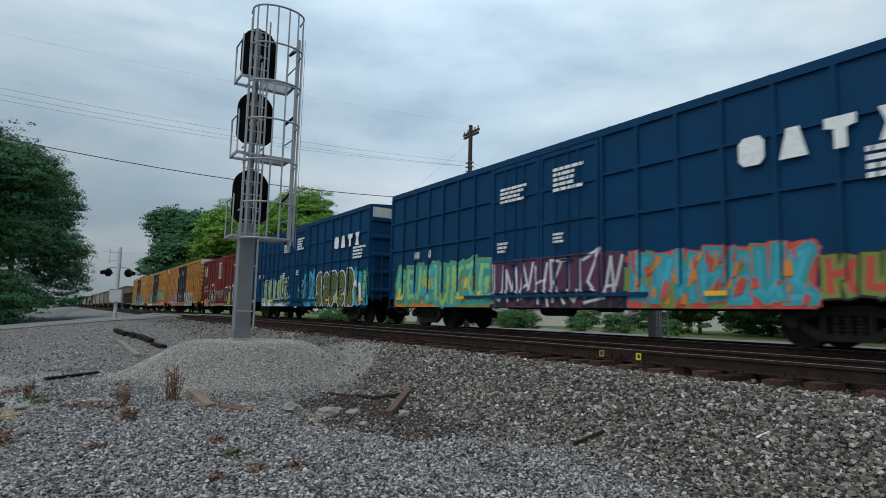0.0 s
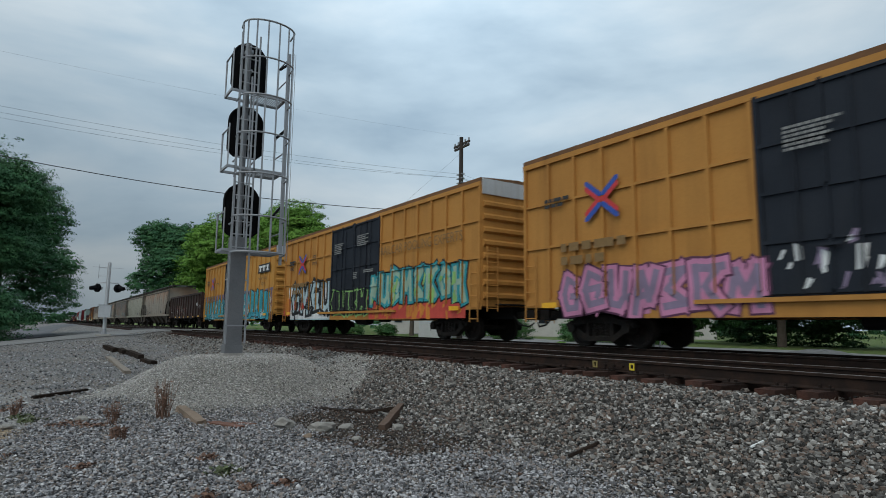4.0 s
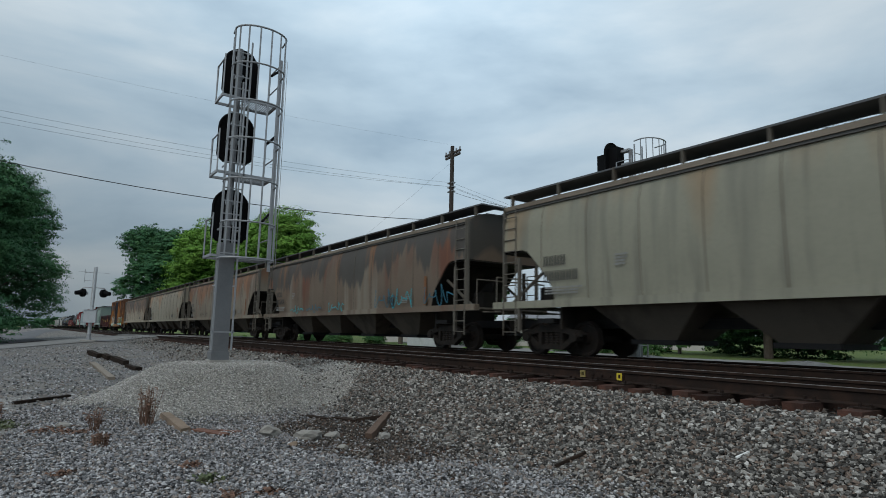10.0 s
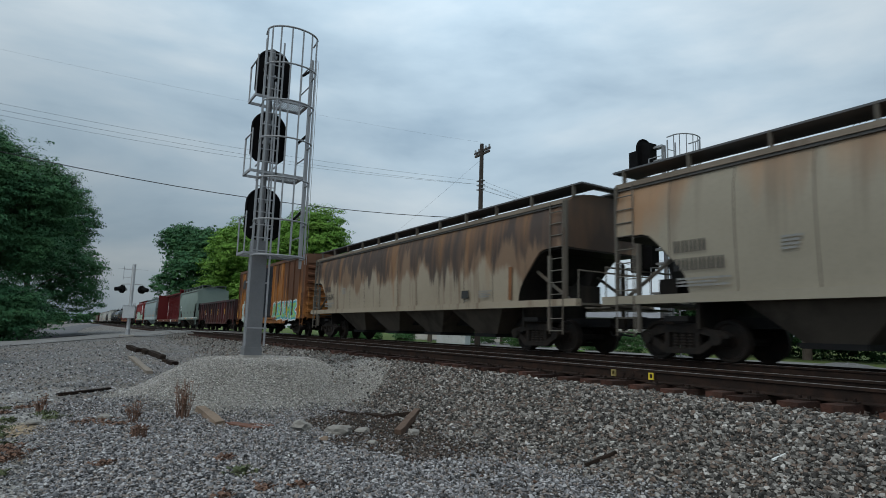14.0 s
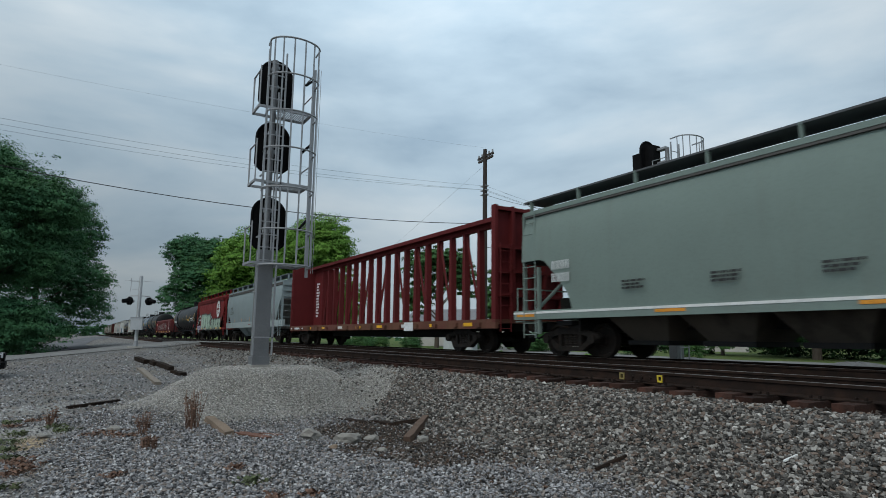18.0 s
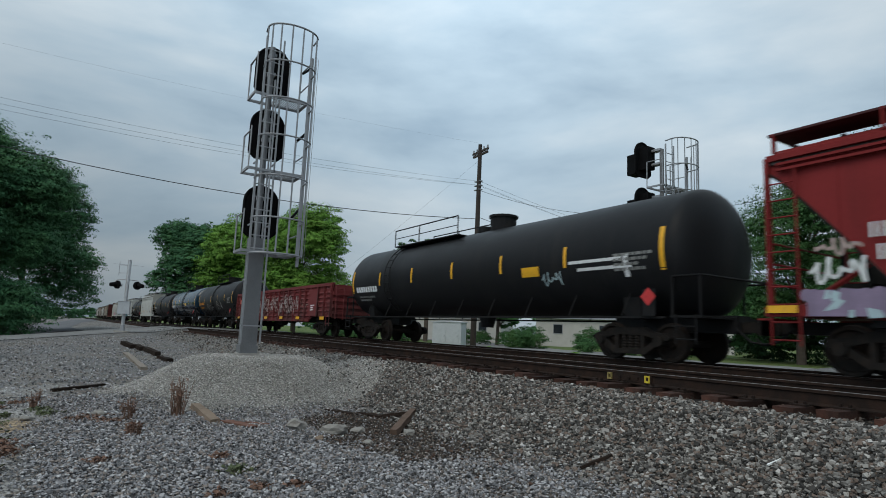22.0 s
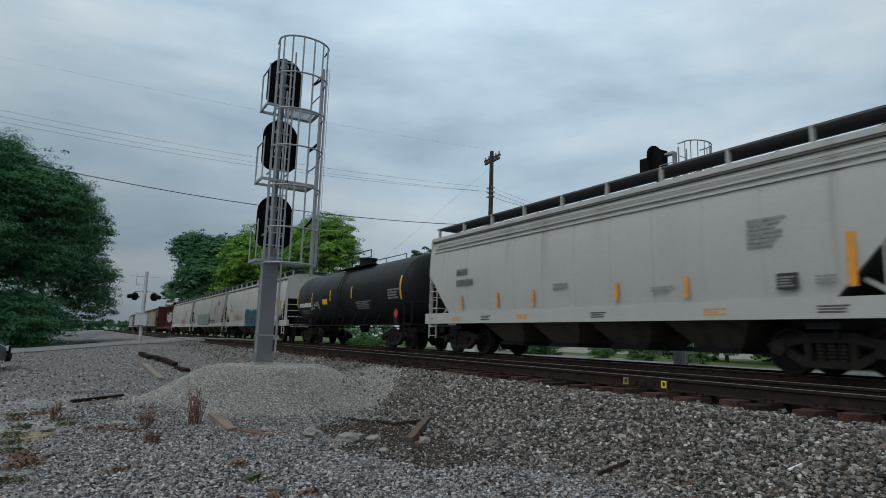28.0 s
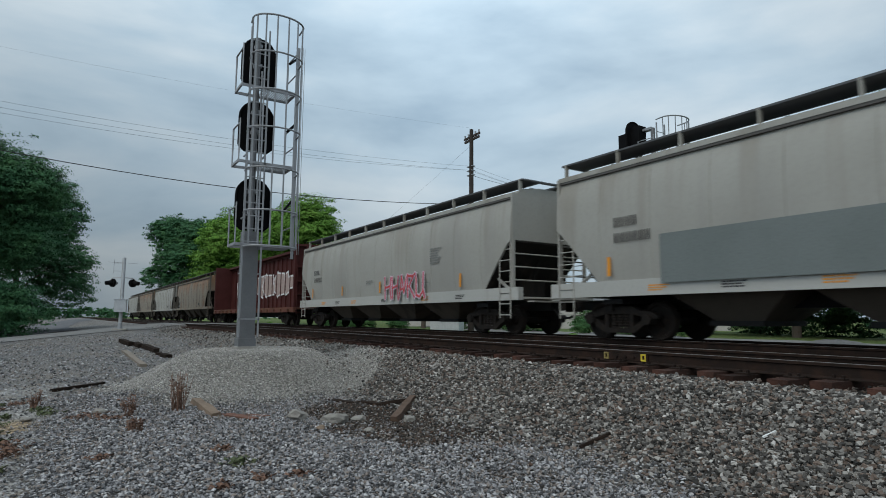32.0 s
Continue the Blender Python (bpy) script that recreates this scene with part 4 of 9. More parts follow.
    for p in pts[::1]:
        part("rung", Geo().cyl((p[0] - 0.22, p[1], p[2]), (p[0] + 0.22, p[1], p[2]), 0.015, 4), BLACK, lad)
    part("bottom_outlet", Geo().cyl((0, 0, 0.72), (0, 0, zc - radius + 0.12), 0.22, 12, 0.34), BLACK, c)
    for s in (-1, 1):
        bogie(c, s * (h - 2.1), hub)
    return c, h, radius, zc


def on_tank(car, radius, zc, x0, x1, z0, z1, material, name, n=4):
    """A patch that lies on the tank's near side."""
    g = Geo()
    r = radius + 0.012
    t0, t1 = math.asin(max(-1, min(1, (z0 - zc) / r))), math.asin(max(-1, min(1, (z1 - zc) / r)))
    ring = [(-r * math.cos(t0 + (t1 - t0) * i / n), zc + r * math.sin(t0 + (t1 - t0) * i / n)) for i in range(n + 1)]
    vs = [(x0, y, z) for y, z in ring] + [(x1, y, z) for y, z in ring]
    g.add(vs, [(i, i + 1, n + 2 + i, n + 1 + i) for i in range(n)])
    return part(name, g, material, car)


def tank_marks(c, r, zc, x0, x1, z0, z1, rows, material, seed=1):
    rnd = random.Random(seed)
    dz = (z1 - z0) / rows
    g = Geo()
    rr = r + 0.013
    for k in range(rows):
        x, za = x0, z0 + (rows - 1 - k) * dz
        while x < x1 - rnd.uniform(0, 0.3) * (x1 - x0) * (k > 0):
            w = dz * (rnd.uniform(0.4, 1.6) if rows > 1 else 0.46)
            p = [(-rr * math.sqrt(max(0, 1 - ((z - zc) / rr) ** 2)), z) for z in (za, za + dz * 0.62)]
            g.add([(x, *p[0]), (x + w, *p[0]), (x + w, *p[1]), (x, *p[1])], [(0, 1, 2, 3)])
            x += w + dz * (0.3 if rows > 1 else 0.17)
    part("stencil_lettering", g, material, c)


def scrawl(c, r, zc, x0, x1, z0, z1, material, seed=1, w=0.03):
    """A looping sprayed line on a tank or a flat side (r None: the plane zc)."""
    rnd = random.Random(seed)
    g = Geo()
    pts = []
    n = 46
    ph = rnd.uniform(0, 6)
    for i in range(n):
        u = i / (n - 1)
        x = x0 + (x1 - x0) * (u + 0.055 * math.sin(u * 31 + ph))
        z = (z0 + z1) / 2 + (z1 - z0) * 0.5 * math.sin(u * 27 + ph) * (0.55 + 0.45 * math.sin(u * 9 + ph))
        pts.append((x, z))
    for (xa, za), (xb, zb) in zip(pts[:-1], pts[1:]):
        if r:
            rr = r + 0.012
            f = lambda z: -rr * math.sqrt(max(0, 1 - ((z - zc) / rr) ** 2))
        else:
            f = lambda z: zc
        d = math.hypot(xb - xa, zb - za) or 1
        nx, nz = -(zb - za) / d * w, (xb - xa) / d * w
        g.add([(x, f(z), z) for x, z in ((xa - nx, za - nz), (xb - nx, zb - nz), (xb + nx, zb + nz), (xa + nx, za + nz))], [(0, 1, 2, 3)])
    part("graffiti_scrawl", g, material, c)


# ---- centre-beam flat cars ----
def centerbeam(right, left, label, body, deck, panels=False):
    c, h = new_car("centerbeam_flatcar", right, left, label)
    top = 4.86
    part("deck", Geo().box(-h, h, -1.42, 1.42, 0.98, 1.10), deck, c)
    for s in (-1, 1):
        part("side_sill", Geo().box(-h, h, *sorted((s * 1.34, s * 1.46)), 0.80, 1.10), deck, c)
        for i in range(15):
            x = -h + 0.9 + i * (2 * h - 1.8) / 14
            part("winch", Geo().box(x - 0.12, x + 0.12, *sorted((s * 1.46, s * 1.56)), 0.86, 1.0), deck, c)
    for q in (-1, 1):
        xa, xb = sorted((q * h, q * (h - 0.21)))
        part("bulkhead", Geo().box(*sorted((q * (h - 0.20), q * (h - 0.28))), -1.42, 1.42, 1.1, top), body, c)
        for y in (-1.40, -0.7, 0, 0.7, 1.40):
            part("bulkhead_post", Geo().box(xa, xb, y - 0.06, y + 0.06, 1.0, top + 0.02), body, c)
        for z in (1.9, 2.7, 3.5, top - 0.08):
            part("bulkhead_rail", Geo().box(xa, xb, -1.42, 1.42, z - 0.06, z + 0.06), body, c)
        # solid panel beside each bulkhead
        part("gusset_panel", Geo().box(*sorted((q * (h - 0.28), q * (h - 1.9))), -0.04, 0.04, 1.1, top - 0.1), body, c)
        ladder(c, q * (h + 0.08), -1.1, 0.7, 3.6, "y", body)
        coupler(c, q * h, q)
    part("top_chord", Geo().box(-h + 0.2, h - 0.2, -0.36, 0.36, top - 0.16, top).box(-h + 0.2, h - 0.2, -0.10, 0.10, top - 0.32, top - 0.16), body, c)
    n = 18
    xs = [-h + 1.9 + i * (2 * h - 3.8) / n for i in range(n + 1)]
    for i, x in enumerate(xs):
        part("beam_post", Geo().prism([(x - 0.13, 1.1), (x + 0.13, 1.1), (x + 0.07, top - 0.3), (x - 0.07, top - 0.3)], -0.12, 0.12), body, c)
        if i < n and i % 2 == 0:
            a, b = (x, xs[i + 1]) if i < n / 2 else (xs[i + 1], x)
            part("beam_diagonal", Geo().pipe([(b, 0, top - 0.3), (a, 0, 1.15)], 0.06, 4), body, c)
        if panels and i < n:
            part("beam_panel", Geo().box(x, xs[i + 1], -0.03, 0.03, 1.1, top - 0.2), body, c)
    underframe(c, h, 0.98, h - 2.3, tanks=False)
    part("fish_belly_sill", Geo().box(-h + 4.5, h - 4.5, -0.3, 0.3, 0.5, 0.98), BLACK, c)
    return c, h, -1.47

# ---- the ground: one sheet with the embankment, the mast's mound and the crossing's ramp ----
def smooth01(a, b, x):
    t = np.clip((x - a) / (b - a), 0, 1)
    return t * t * (3 - 2 * t)


def wobble(x, y, k=1.0):
    return (np.sin(x * 1.3 * k + 1.7 * np.sin(y * 0.9 * k)) + np.sin(y * 1.7 * k + 1.3 * np.sin(x * 1.1 * k + 2)) + 0.6 * np.sin((x + y) * 3.1 * k)) / 2.6


MAST_X, MAST_Y = -14.15, 3.62


def height(x, y):
    x, y = np.asarray(x, float), np.asarray(y, float)
    lot = -1.08 + 0.04 * wobble(x, y, 0.6)
    lot = lot + 0.62 * smooth01(-17, -40, x) * smooth01(-5, 4, y)
    bank = smooth01(4.75, 6.95, y + 0.12 * wobble(x, y)) * (1 - smooth01(14.6, 17.2, y))
    z = lot + (-0.29 - lot) * bank
    far = smooth01(14.6, 17.5, y)
    z = z * (1 - far) + far * (-0.55 + 0.05 * wobble(x, y, 0.3))
    d = np.hypot((x - MAST_X - 0.1) / 3.0, (y - MAST_Y - 0.25) / 2.85)
    hump = -0.25 - 0.06 * d * d - 0.75 * smooth01(0.35, 1.12, d + 0.05 * wobble(x, y, 1.4))
    z = np.maximum(z, np.where(d < 1.2, hump, -9))
    # dished patch where the debris lies
    p = np.hypot((x + 8.2) / 2.0, (y - 4.4) / 1.0)
    z = z - 0.06 * (1 - smooth01(0.3, 1.1, p))
    # the crossing's ramp
    r = road_across(x, y)
    ramp = np.interp(y, [-14, -3, 3.2, 6.4, 15.5, 22], [-1.05, -0.86, -0.34, -0.06, -0.06, -0.5])
    k = 1 - smooth01(3.4, 5.2, np.abs(r))
    return z * (1 - k) + ramp * k


def road_across(x, y):
    """Signed distance from the crossing road's centre line."""
    return ((x + 42.3) * 0.715 + (y - 3.2) * 0.70) + 3.4


xs = np.r_[-2600, -1500, -800, -500, -320, -220, -160, -120, np.arange(-100, -46, 1.0), np.arange(-46, -18, 0.35), np.arange(-18, 1, 0.16), np.arange(1, 20, 1.0), 25, 40, 70, 120, 250, 600, 1500, 2600]
ys = np.r_[-2600, -1500, -700, -300, -150, -80, -50, np.arange(-35, -6, 1.0), np.arange(-6, -1.5, 0.35), np.arange(-1.5, 7.2, 0.14), np.arange(7.2, 16, 0.6), np.arange(16, 36, 1.0), 45, 60, 80, 110, 160, 300, 700, 1500, 2600]
GX, GY = np.meshgrid(xs, ys, indexing="ij")
GZ = height(GX, GY)
nx, ny = GX.shape
idx = np.arange(nx * ny).reshape(nx, ny)
quads = np.stack([idx[:-1, :-1], idx[1:, :-1], idx[1:, 1:], idx[:-1, 1:]], -1).reshape(-1, 4)


def zones(x, y):
    """Shares of ballast, mound gravel, bare dirt and grass."""
    n = wobble(x, y, 1.1)
    n2 = wobble(x + 5, y * 1.3, 2.3)
    ballast = smooth01(4.6, 5.5, y + 0.3 * n) * (1 - smooth01(15.2, 16.6, y + 0.3 * n)) * smooth01(-46, -44, x + (y - 6))
    d = np.hypot((x - MAST_X - 0.1) / 3.3, (y - MAST_Y - 0.25) / 3.1)
    mound = (1 - smooth01(0.86, 1.08, d + 0.09 * n + 0.05 * n2))
    dirt = (1 - smooth01(0.6, 1.05, np.hypot(np.maximum(np.abs(x + 8.3) - 1.1, 0) / 1.4, (y - 4.25) / 1.0) + 0.25 * n2)) * 0.97
    lot = smooth01(0.25, -0.45, y + 0.3 * n2 + 0.02 * (x + 10)) * (0.7 + 0.3 * smooth01(-0.4, 0.5, n))
    grass = smooth01(15.6, 17.0, y + 0.4 * n) + smooth01(-7, -11, y + n) * smooth01(-46, -50, x)
    lot = lot * smooth01(-20, -13, x)
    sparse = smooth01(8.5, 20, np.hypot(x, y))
    dirt = dirt + 0.4 * (1 - smooth01(0.5, 1.1, np.hypot((x + 5.2) / 1.5, (y - 4.05) / 0.42) + 0.3 * n2))
    return ballast, mound, np.clip(dirt, 0, 1), np.clip(lot, 0, 1), np.clip(grass, 0, 1), sparse


def ground_material():
    m = bpy.data.materials.new("gravel_ground")
    m.use_nodes = True
    N, L = m.node_tree.nodes, m.node_tree.links
    b = N["Principled BSDF"]
    b.inputs["Roughness"].default_value = 0.95
    b.inputs["Specular IOR Level"].default_value = 0.15
    tc = N.new("ShaderNodeTexCoord")

    def attr(name):
        a = N.new("ShaderNodeAttribute")
        a.attribute_name = name
        return a.outputs["Fac"]

    def mixc(f, a, c, blend="MIX"):
        x = N.new("ShaderNodeMix")
        x.data_type, x.blend_type = "RGBA", blend
        if isinstance(f, float):
            x.inputs[0].default_value = f
        else:
            L.new(f, x.inputs[0])
        for s, v in ((x.inputs[6], a), (x.inputs[7], c)):
            if isinstance(v, tuple):
                s.default_value = (*v, 1)
            else:
                L.new(v, s)
        return x.outputs[2]

    def noise_at(sc, det):
        n = N.new("ShaderNodeTexNoise")
        n.inputs["Scale"].default_value, n.inputs["Detail"].default_value = sc, det
        L.new(tc.outputs["Object"], n.inputs["Vector"])
        return n.outputs["Fac"]

    def ramp(v, lo, hi, a=0.0, c=1.0):
        r = N.new("ShaderNodeMapRange")
        for k, q in (("From Min", lo), ("From Max", hi), ("To Min", a), ("To Max", c)):
            r.inputs[k].default_value = q
        L.new(v, r.inputs["Value"])
        return r.outputs["Result"]

    vo = N.new("ShaderNodeTexVoronoi")
    vo.inputs["Scale"].default_value = 34
    L.new(tc.outputs["Object"], vo.inputs["Vector"])
    v2 = N.new("ShaderNodeTexVoronoi")
    v2.inputs["Scale"].default_value = 19
    L.new(tc.outputs["Object"], v2.inputs["Vector"])
    sep = N.new("ShaderNodeSeparateColor")
    L.new(vo.outputs["Color"], sep.inputs["Color"])
    sep2 = N.new("ShaderNodeSeparateColor")
    L.new(v2.outputs["Color"], sep2.inputs["Color"])
    # base darkened under dense stones for their shaded gaps, paler where stones thin out
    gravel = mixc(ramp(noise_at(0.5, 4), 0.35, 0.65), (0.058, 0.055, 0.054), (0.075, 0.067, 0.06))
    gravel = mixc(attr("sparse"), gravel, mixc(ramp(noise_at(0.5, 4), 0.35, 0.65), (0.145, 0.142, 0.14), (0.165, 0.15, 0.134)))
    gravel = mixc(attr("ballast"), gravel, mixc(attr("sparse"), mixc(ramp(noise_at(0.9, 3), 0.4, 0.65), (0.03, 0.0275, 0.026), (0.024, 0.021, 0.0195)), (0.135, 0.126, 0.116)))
    gravel = mixc(attr("mound"), gravel, mixc(ramp(noise_at(1.4, 4), 0.4, 0.65), (0.185, 0.175, 0.16), (0.155, 0.145, 0.13)))
    lotc = mixc(ramp(noise_at(0.9, 5), 0.5, 0.66), (0.25, 0.24, 0.225), (0.27, 0.205, 0.135))
    gravel = mixc(attr("lot"), gravel, lotc)
    gravel = mixc(attr("dirt"), gravel, mixc(ramp(noise_at(2.5, 4), 0.4, 0.65), (0.026, 0.022, 0.019), (0.05, 0.038, 0.03)))
    shade = ramp(sep.outputs[0], 0, 1, 0.3, 1.9)
    sc = N.new("ShaderNodeMix")
    sc.data_type, sc.blend_type = "RGBA", "MULTIPLY"
    sc.inputs[0].default_value = 0.8
    L.new(gravel, sc.inputs[6])
    L.new(shade, sc.inputs[7])
    grass = mixc(ramp(noise_at(3.0, 5), 0.35, 0.65), (0.06, 0.11, 0.03), (0.13, 0.15, 0.05))
    col = mixc(attr("grass"), sc.outputs[2], grass)
    L.new(col, b.inputs["Base Color"])
    bp, bp2 = N.new("ShaderNodeBump"), N.new("ShaderNodeBump")
    bp.invert = bp2.invert = True
    bp.inputs["Strength"].default_value, bp.inputs["Distance"].default_value = 0.8, 0.02
    bp2.inputs["Strength"].default_value, bp2.inputs["Distance"].default_value = 0.7, 0.035
    L.new(vo.outputs["Distance"], bp.inputs["Height"])
    L.new(v2.outputs["Distance"], bp2.inputs["Height"])
    L.new(bp2.outputs["Normal"], bp.inputs["Normal"])
    L.new(bp.outputs["Normal"], b.inputs["Normal"])
    return m


def build_ground():
    me = bpy.data.meshes.new("ground")
    verts = np.stack([GX, GY, GZ], -1).reshape(-1, 3)
    me.from_pydata(verts.tolist(), [], quads.tolist())
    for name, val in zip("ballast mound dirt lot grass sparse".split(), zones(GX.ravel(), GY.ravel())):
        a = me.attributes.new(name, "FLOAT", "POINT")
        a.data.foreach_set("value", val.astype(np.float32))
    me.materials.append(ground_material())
    me.polygons.foreach_set("use_smooth", [True] * len(me.polygons))
    return tagged(new("ground", me), "grey gravel lot rising to a stone ballast bank", "ground", kind="structure")


build_ground()

ASPHALT = surface("old_pale_asphalt", (0.215, 0.21, 0.205), 0.95, second=(0.165, 0.16, 0.155), scale=0.7, amount=0.7, bump=0.3, bump_scale=60, fine=0.2, spec=0.15)
ASPHALT_DARK = surface("dark_asphalt", (0.13, 0.13, 0.135), 0.95, second=(0.09, 0.09, 0.095), scale=0.5, amount=0.7, bump=0.3, bump_scale=60, fine=0.2, spec=0.15)


def strip(name, pts, width, material, label, lift=0.035, n=60):
    """A road along a line of points that lies on the ground."""
    g = Geo()
    pts = np.array(pts, float)
    seg = np.r_[0, np.cumsum(np.hypot(*np.diff(pts, axis=0).T))]
    u = np.linspace(0, seg[-1], n)
    px, py = np.interp(u, seg, pts[:, 0]), np.interp(u, seg, pts[:, 1])
    tx, ty = np.gradient(px), np.gradient(py)
    ln = np.hypot(tx, ty)
    rows = []
    for i in range(n):
        for k in np.linspace(-0.5, 0.5, 7):
            x, y = px[i] - ty[i] / ln[i] * width * k, py[i] + tx[i] / ln[i] * width * k
            rows.append((x, y, float(height(x, y)) + lift + 0.02 * (1 - 4 * k * k)))
    fs = [(i * 7 + j, i * 7 + j + 1, (i + 1) * 7 + j + 1, (i + 1) * 7 + j) for i in range(n - 1) for j in range(6)]
    g.add(rows, fs)
    return tagged(part(name, g, material, smooth=60), label, "road", kind="structure")


strip("road", [(-29, -16), (-36, -7.6), (-44.7, 2.3), (-49.1, 6.2)], 6.4, ASPHALT, "pale worn asphalt road climbing to the rail crossing")
strip("frontage_road", [(-49, -1.5), (-70, -2.5), (-110, -1), (-200, 6), (-320, 20)], 6.0, ASPHALT_DARK, "dark asphalt road running beside the tracks", 0.06)
strip("far_road", [(-90, 52), (-46, 34), (-20, 27), (10, 24), (60, 22)], 6.5, ASPHALT, "pale paved lane behind the far track", 0.05)


# ---- tracks ----
RAIL = [(-0.075, -0.18), (0.075, -0.18), (0.075, -0.168), (0.012, -0.15), (0.010, -0.045), (0.036, -0.035), (0.036, -0.006), (0.028, 0.0), (-0.028, 0.0), (-0.036, -0.006), (-0.036, -0.035), (-0.010, -0.045), (-0.012, -0.15), (-0.075, -0.168)]


def railway(name, yc, x0, x1, label, z=0.0):
    t = thing(name, pose(0, yc, z), label, "railroad track")
    t["kind"] = "structure"
    for s in (-1, 1):
        rl = part("rail", Geo().prism_x([(y + s * 0.754, zz) for y, zz in RAIL], x0, x1), RAIL_SIDE, t)
        part("rail_head", Geo().box(x0, x1, s * 0.754 - 0.026, s * 0.754 + 0.026, 0.0005, 0.003), RAIL_TOP, rl)
    return t


near_track = railway("near_track", 8.28, -420, 90, "near railroad track, rusty rails on dark wooden ties")
far_track = railway("far_track", YT, -420, 90, "far railroad track that carries the freight train")


WORN_YELLOW = surface("worn_yellow_mark", (0.26, 0.20, 0.07), 0.7, scale=15)


def ties():
    rnd = random.Random(4)
    tie_meshes = []
    for k in range(5):
        g = Geo()
        L2, w = 1.30 + rnd.uniform(-0.05, 0.05), 0.115
        g.box(-w, w, -L2, L2, -0.40, -0.18)
        tie_meshes.append(g)
    for tr, n, skip in ((near_track, 132, 0), (far_track, 60, 0)):
        for i in range(n):
            k = rnd.randrange(5)
            x = 3.0 - i * 0.52 + rnd.uniform(-0.03, 0.03)
            ob = part("tie", tie_meshes[k], TIE, tr, keep="tie%d" % k, at=pose(x, rnd.uniform(-0.13, 0.13), rnd.uniform(-0.03, 0.004), 0, 0, rnd.uniform(-2.2, 2.2)))
            if i < 60 and tr is near_track:
                for s in (-1, 1):
                    g = Geo().box(-0.09, 0.09, -0.19, 0.19, -0.18, -0.158)
                    for sx, sy in ((-0.05, -0.11), (0.05, 0.11), (0.05, -0.11)):
                        g.box(sx - 0.012, sx + 0.012, sy - 0.02, sy + 0.02, -0.16, -0.125)
                    part("tie_plate", g, RAIL_SIDE, ob, keep="tie_plate", at=pose(0, s * 0.754, 0))
        g = Geo()
        for i in range(600):
            x = 3.0 - (n + i) * 0.52
            if x < -300:
                break
            g.box(x - 0.115, x + 0.115, -1.3, 1.3, -0.40, -0.18)
        tagged(part("far_ties", g, TIE, tr), kind="stuff")
    # an insulated joint with yellow end marks on the near rail
    jb = part("joint_bar", Geo().box(-6.66, -5.92, -0.80, -0.77, -0.15, -0.04), RAIL_SIDE, near_track)
    for x in (-6.76, -6.03):
        ring = [(x, -0.145), (x + 0.09, -0.145), (x + 0.09, -0.04), (x, -0.04)]
        part("yellow_end_mark", Geo().loft([[(cx + (px - cx) * k, -0.815 + d, cz + (pz - cz) * k) for px, pz in ring] for k, d in ((1, 0.04), (1, 0), (0.55, 0), (0.55, 0.04)) for cx, cz in ((x + 0.05, -0.0875),)], False), YELLOW if x > -6.5 else WORN_YELLOW, jb)
    for x in (-6.5, -6.32, -6.16):
        part("joint_bolt", Geo().cyl((x, -0.83, -0.09), (x, -0.79, -0.09), 0.022, 6), RAIL_SIDE, jb)
    part("track_wire_box", Geo().box(-5.95, -5.65, -1.36, -1.26, -0.34, -0.20), TIE, near_track)


CROSSING = surface("crossing_panel", (0.17, 0.165, 0.16), 0.9, second=(0.11, 0.105, 0.10), scale=2, bump=0.3)
cp = thing("rail_crossing", pose(-50.5, 0, 0), "grey rubber and asphalt panels between the rails of the road crossing", "rail crossing")
for ya, yb in ((5.9, 7.44), (7.62, 8.94), (9.12, 11.95), (12.14, 13.47), (13.65, 15.2)):
    part("crossing_panel", Geo().box(-3.6, 4.2, ya, yb, -0.16, -0.012), CROSSING, cp)


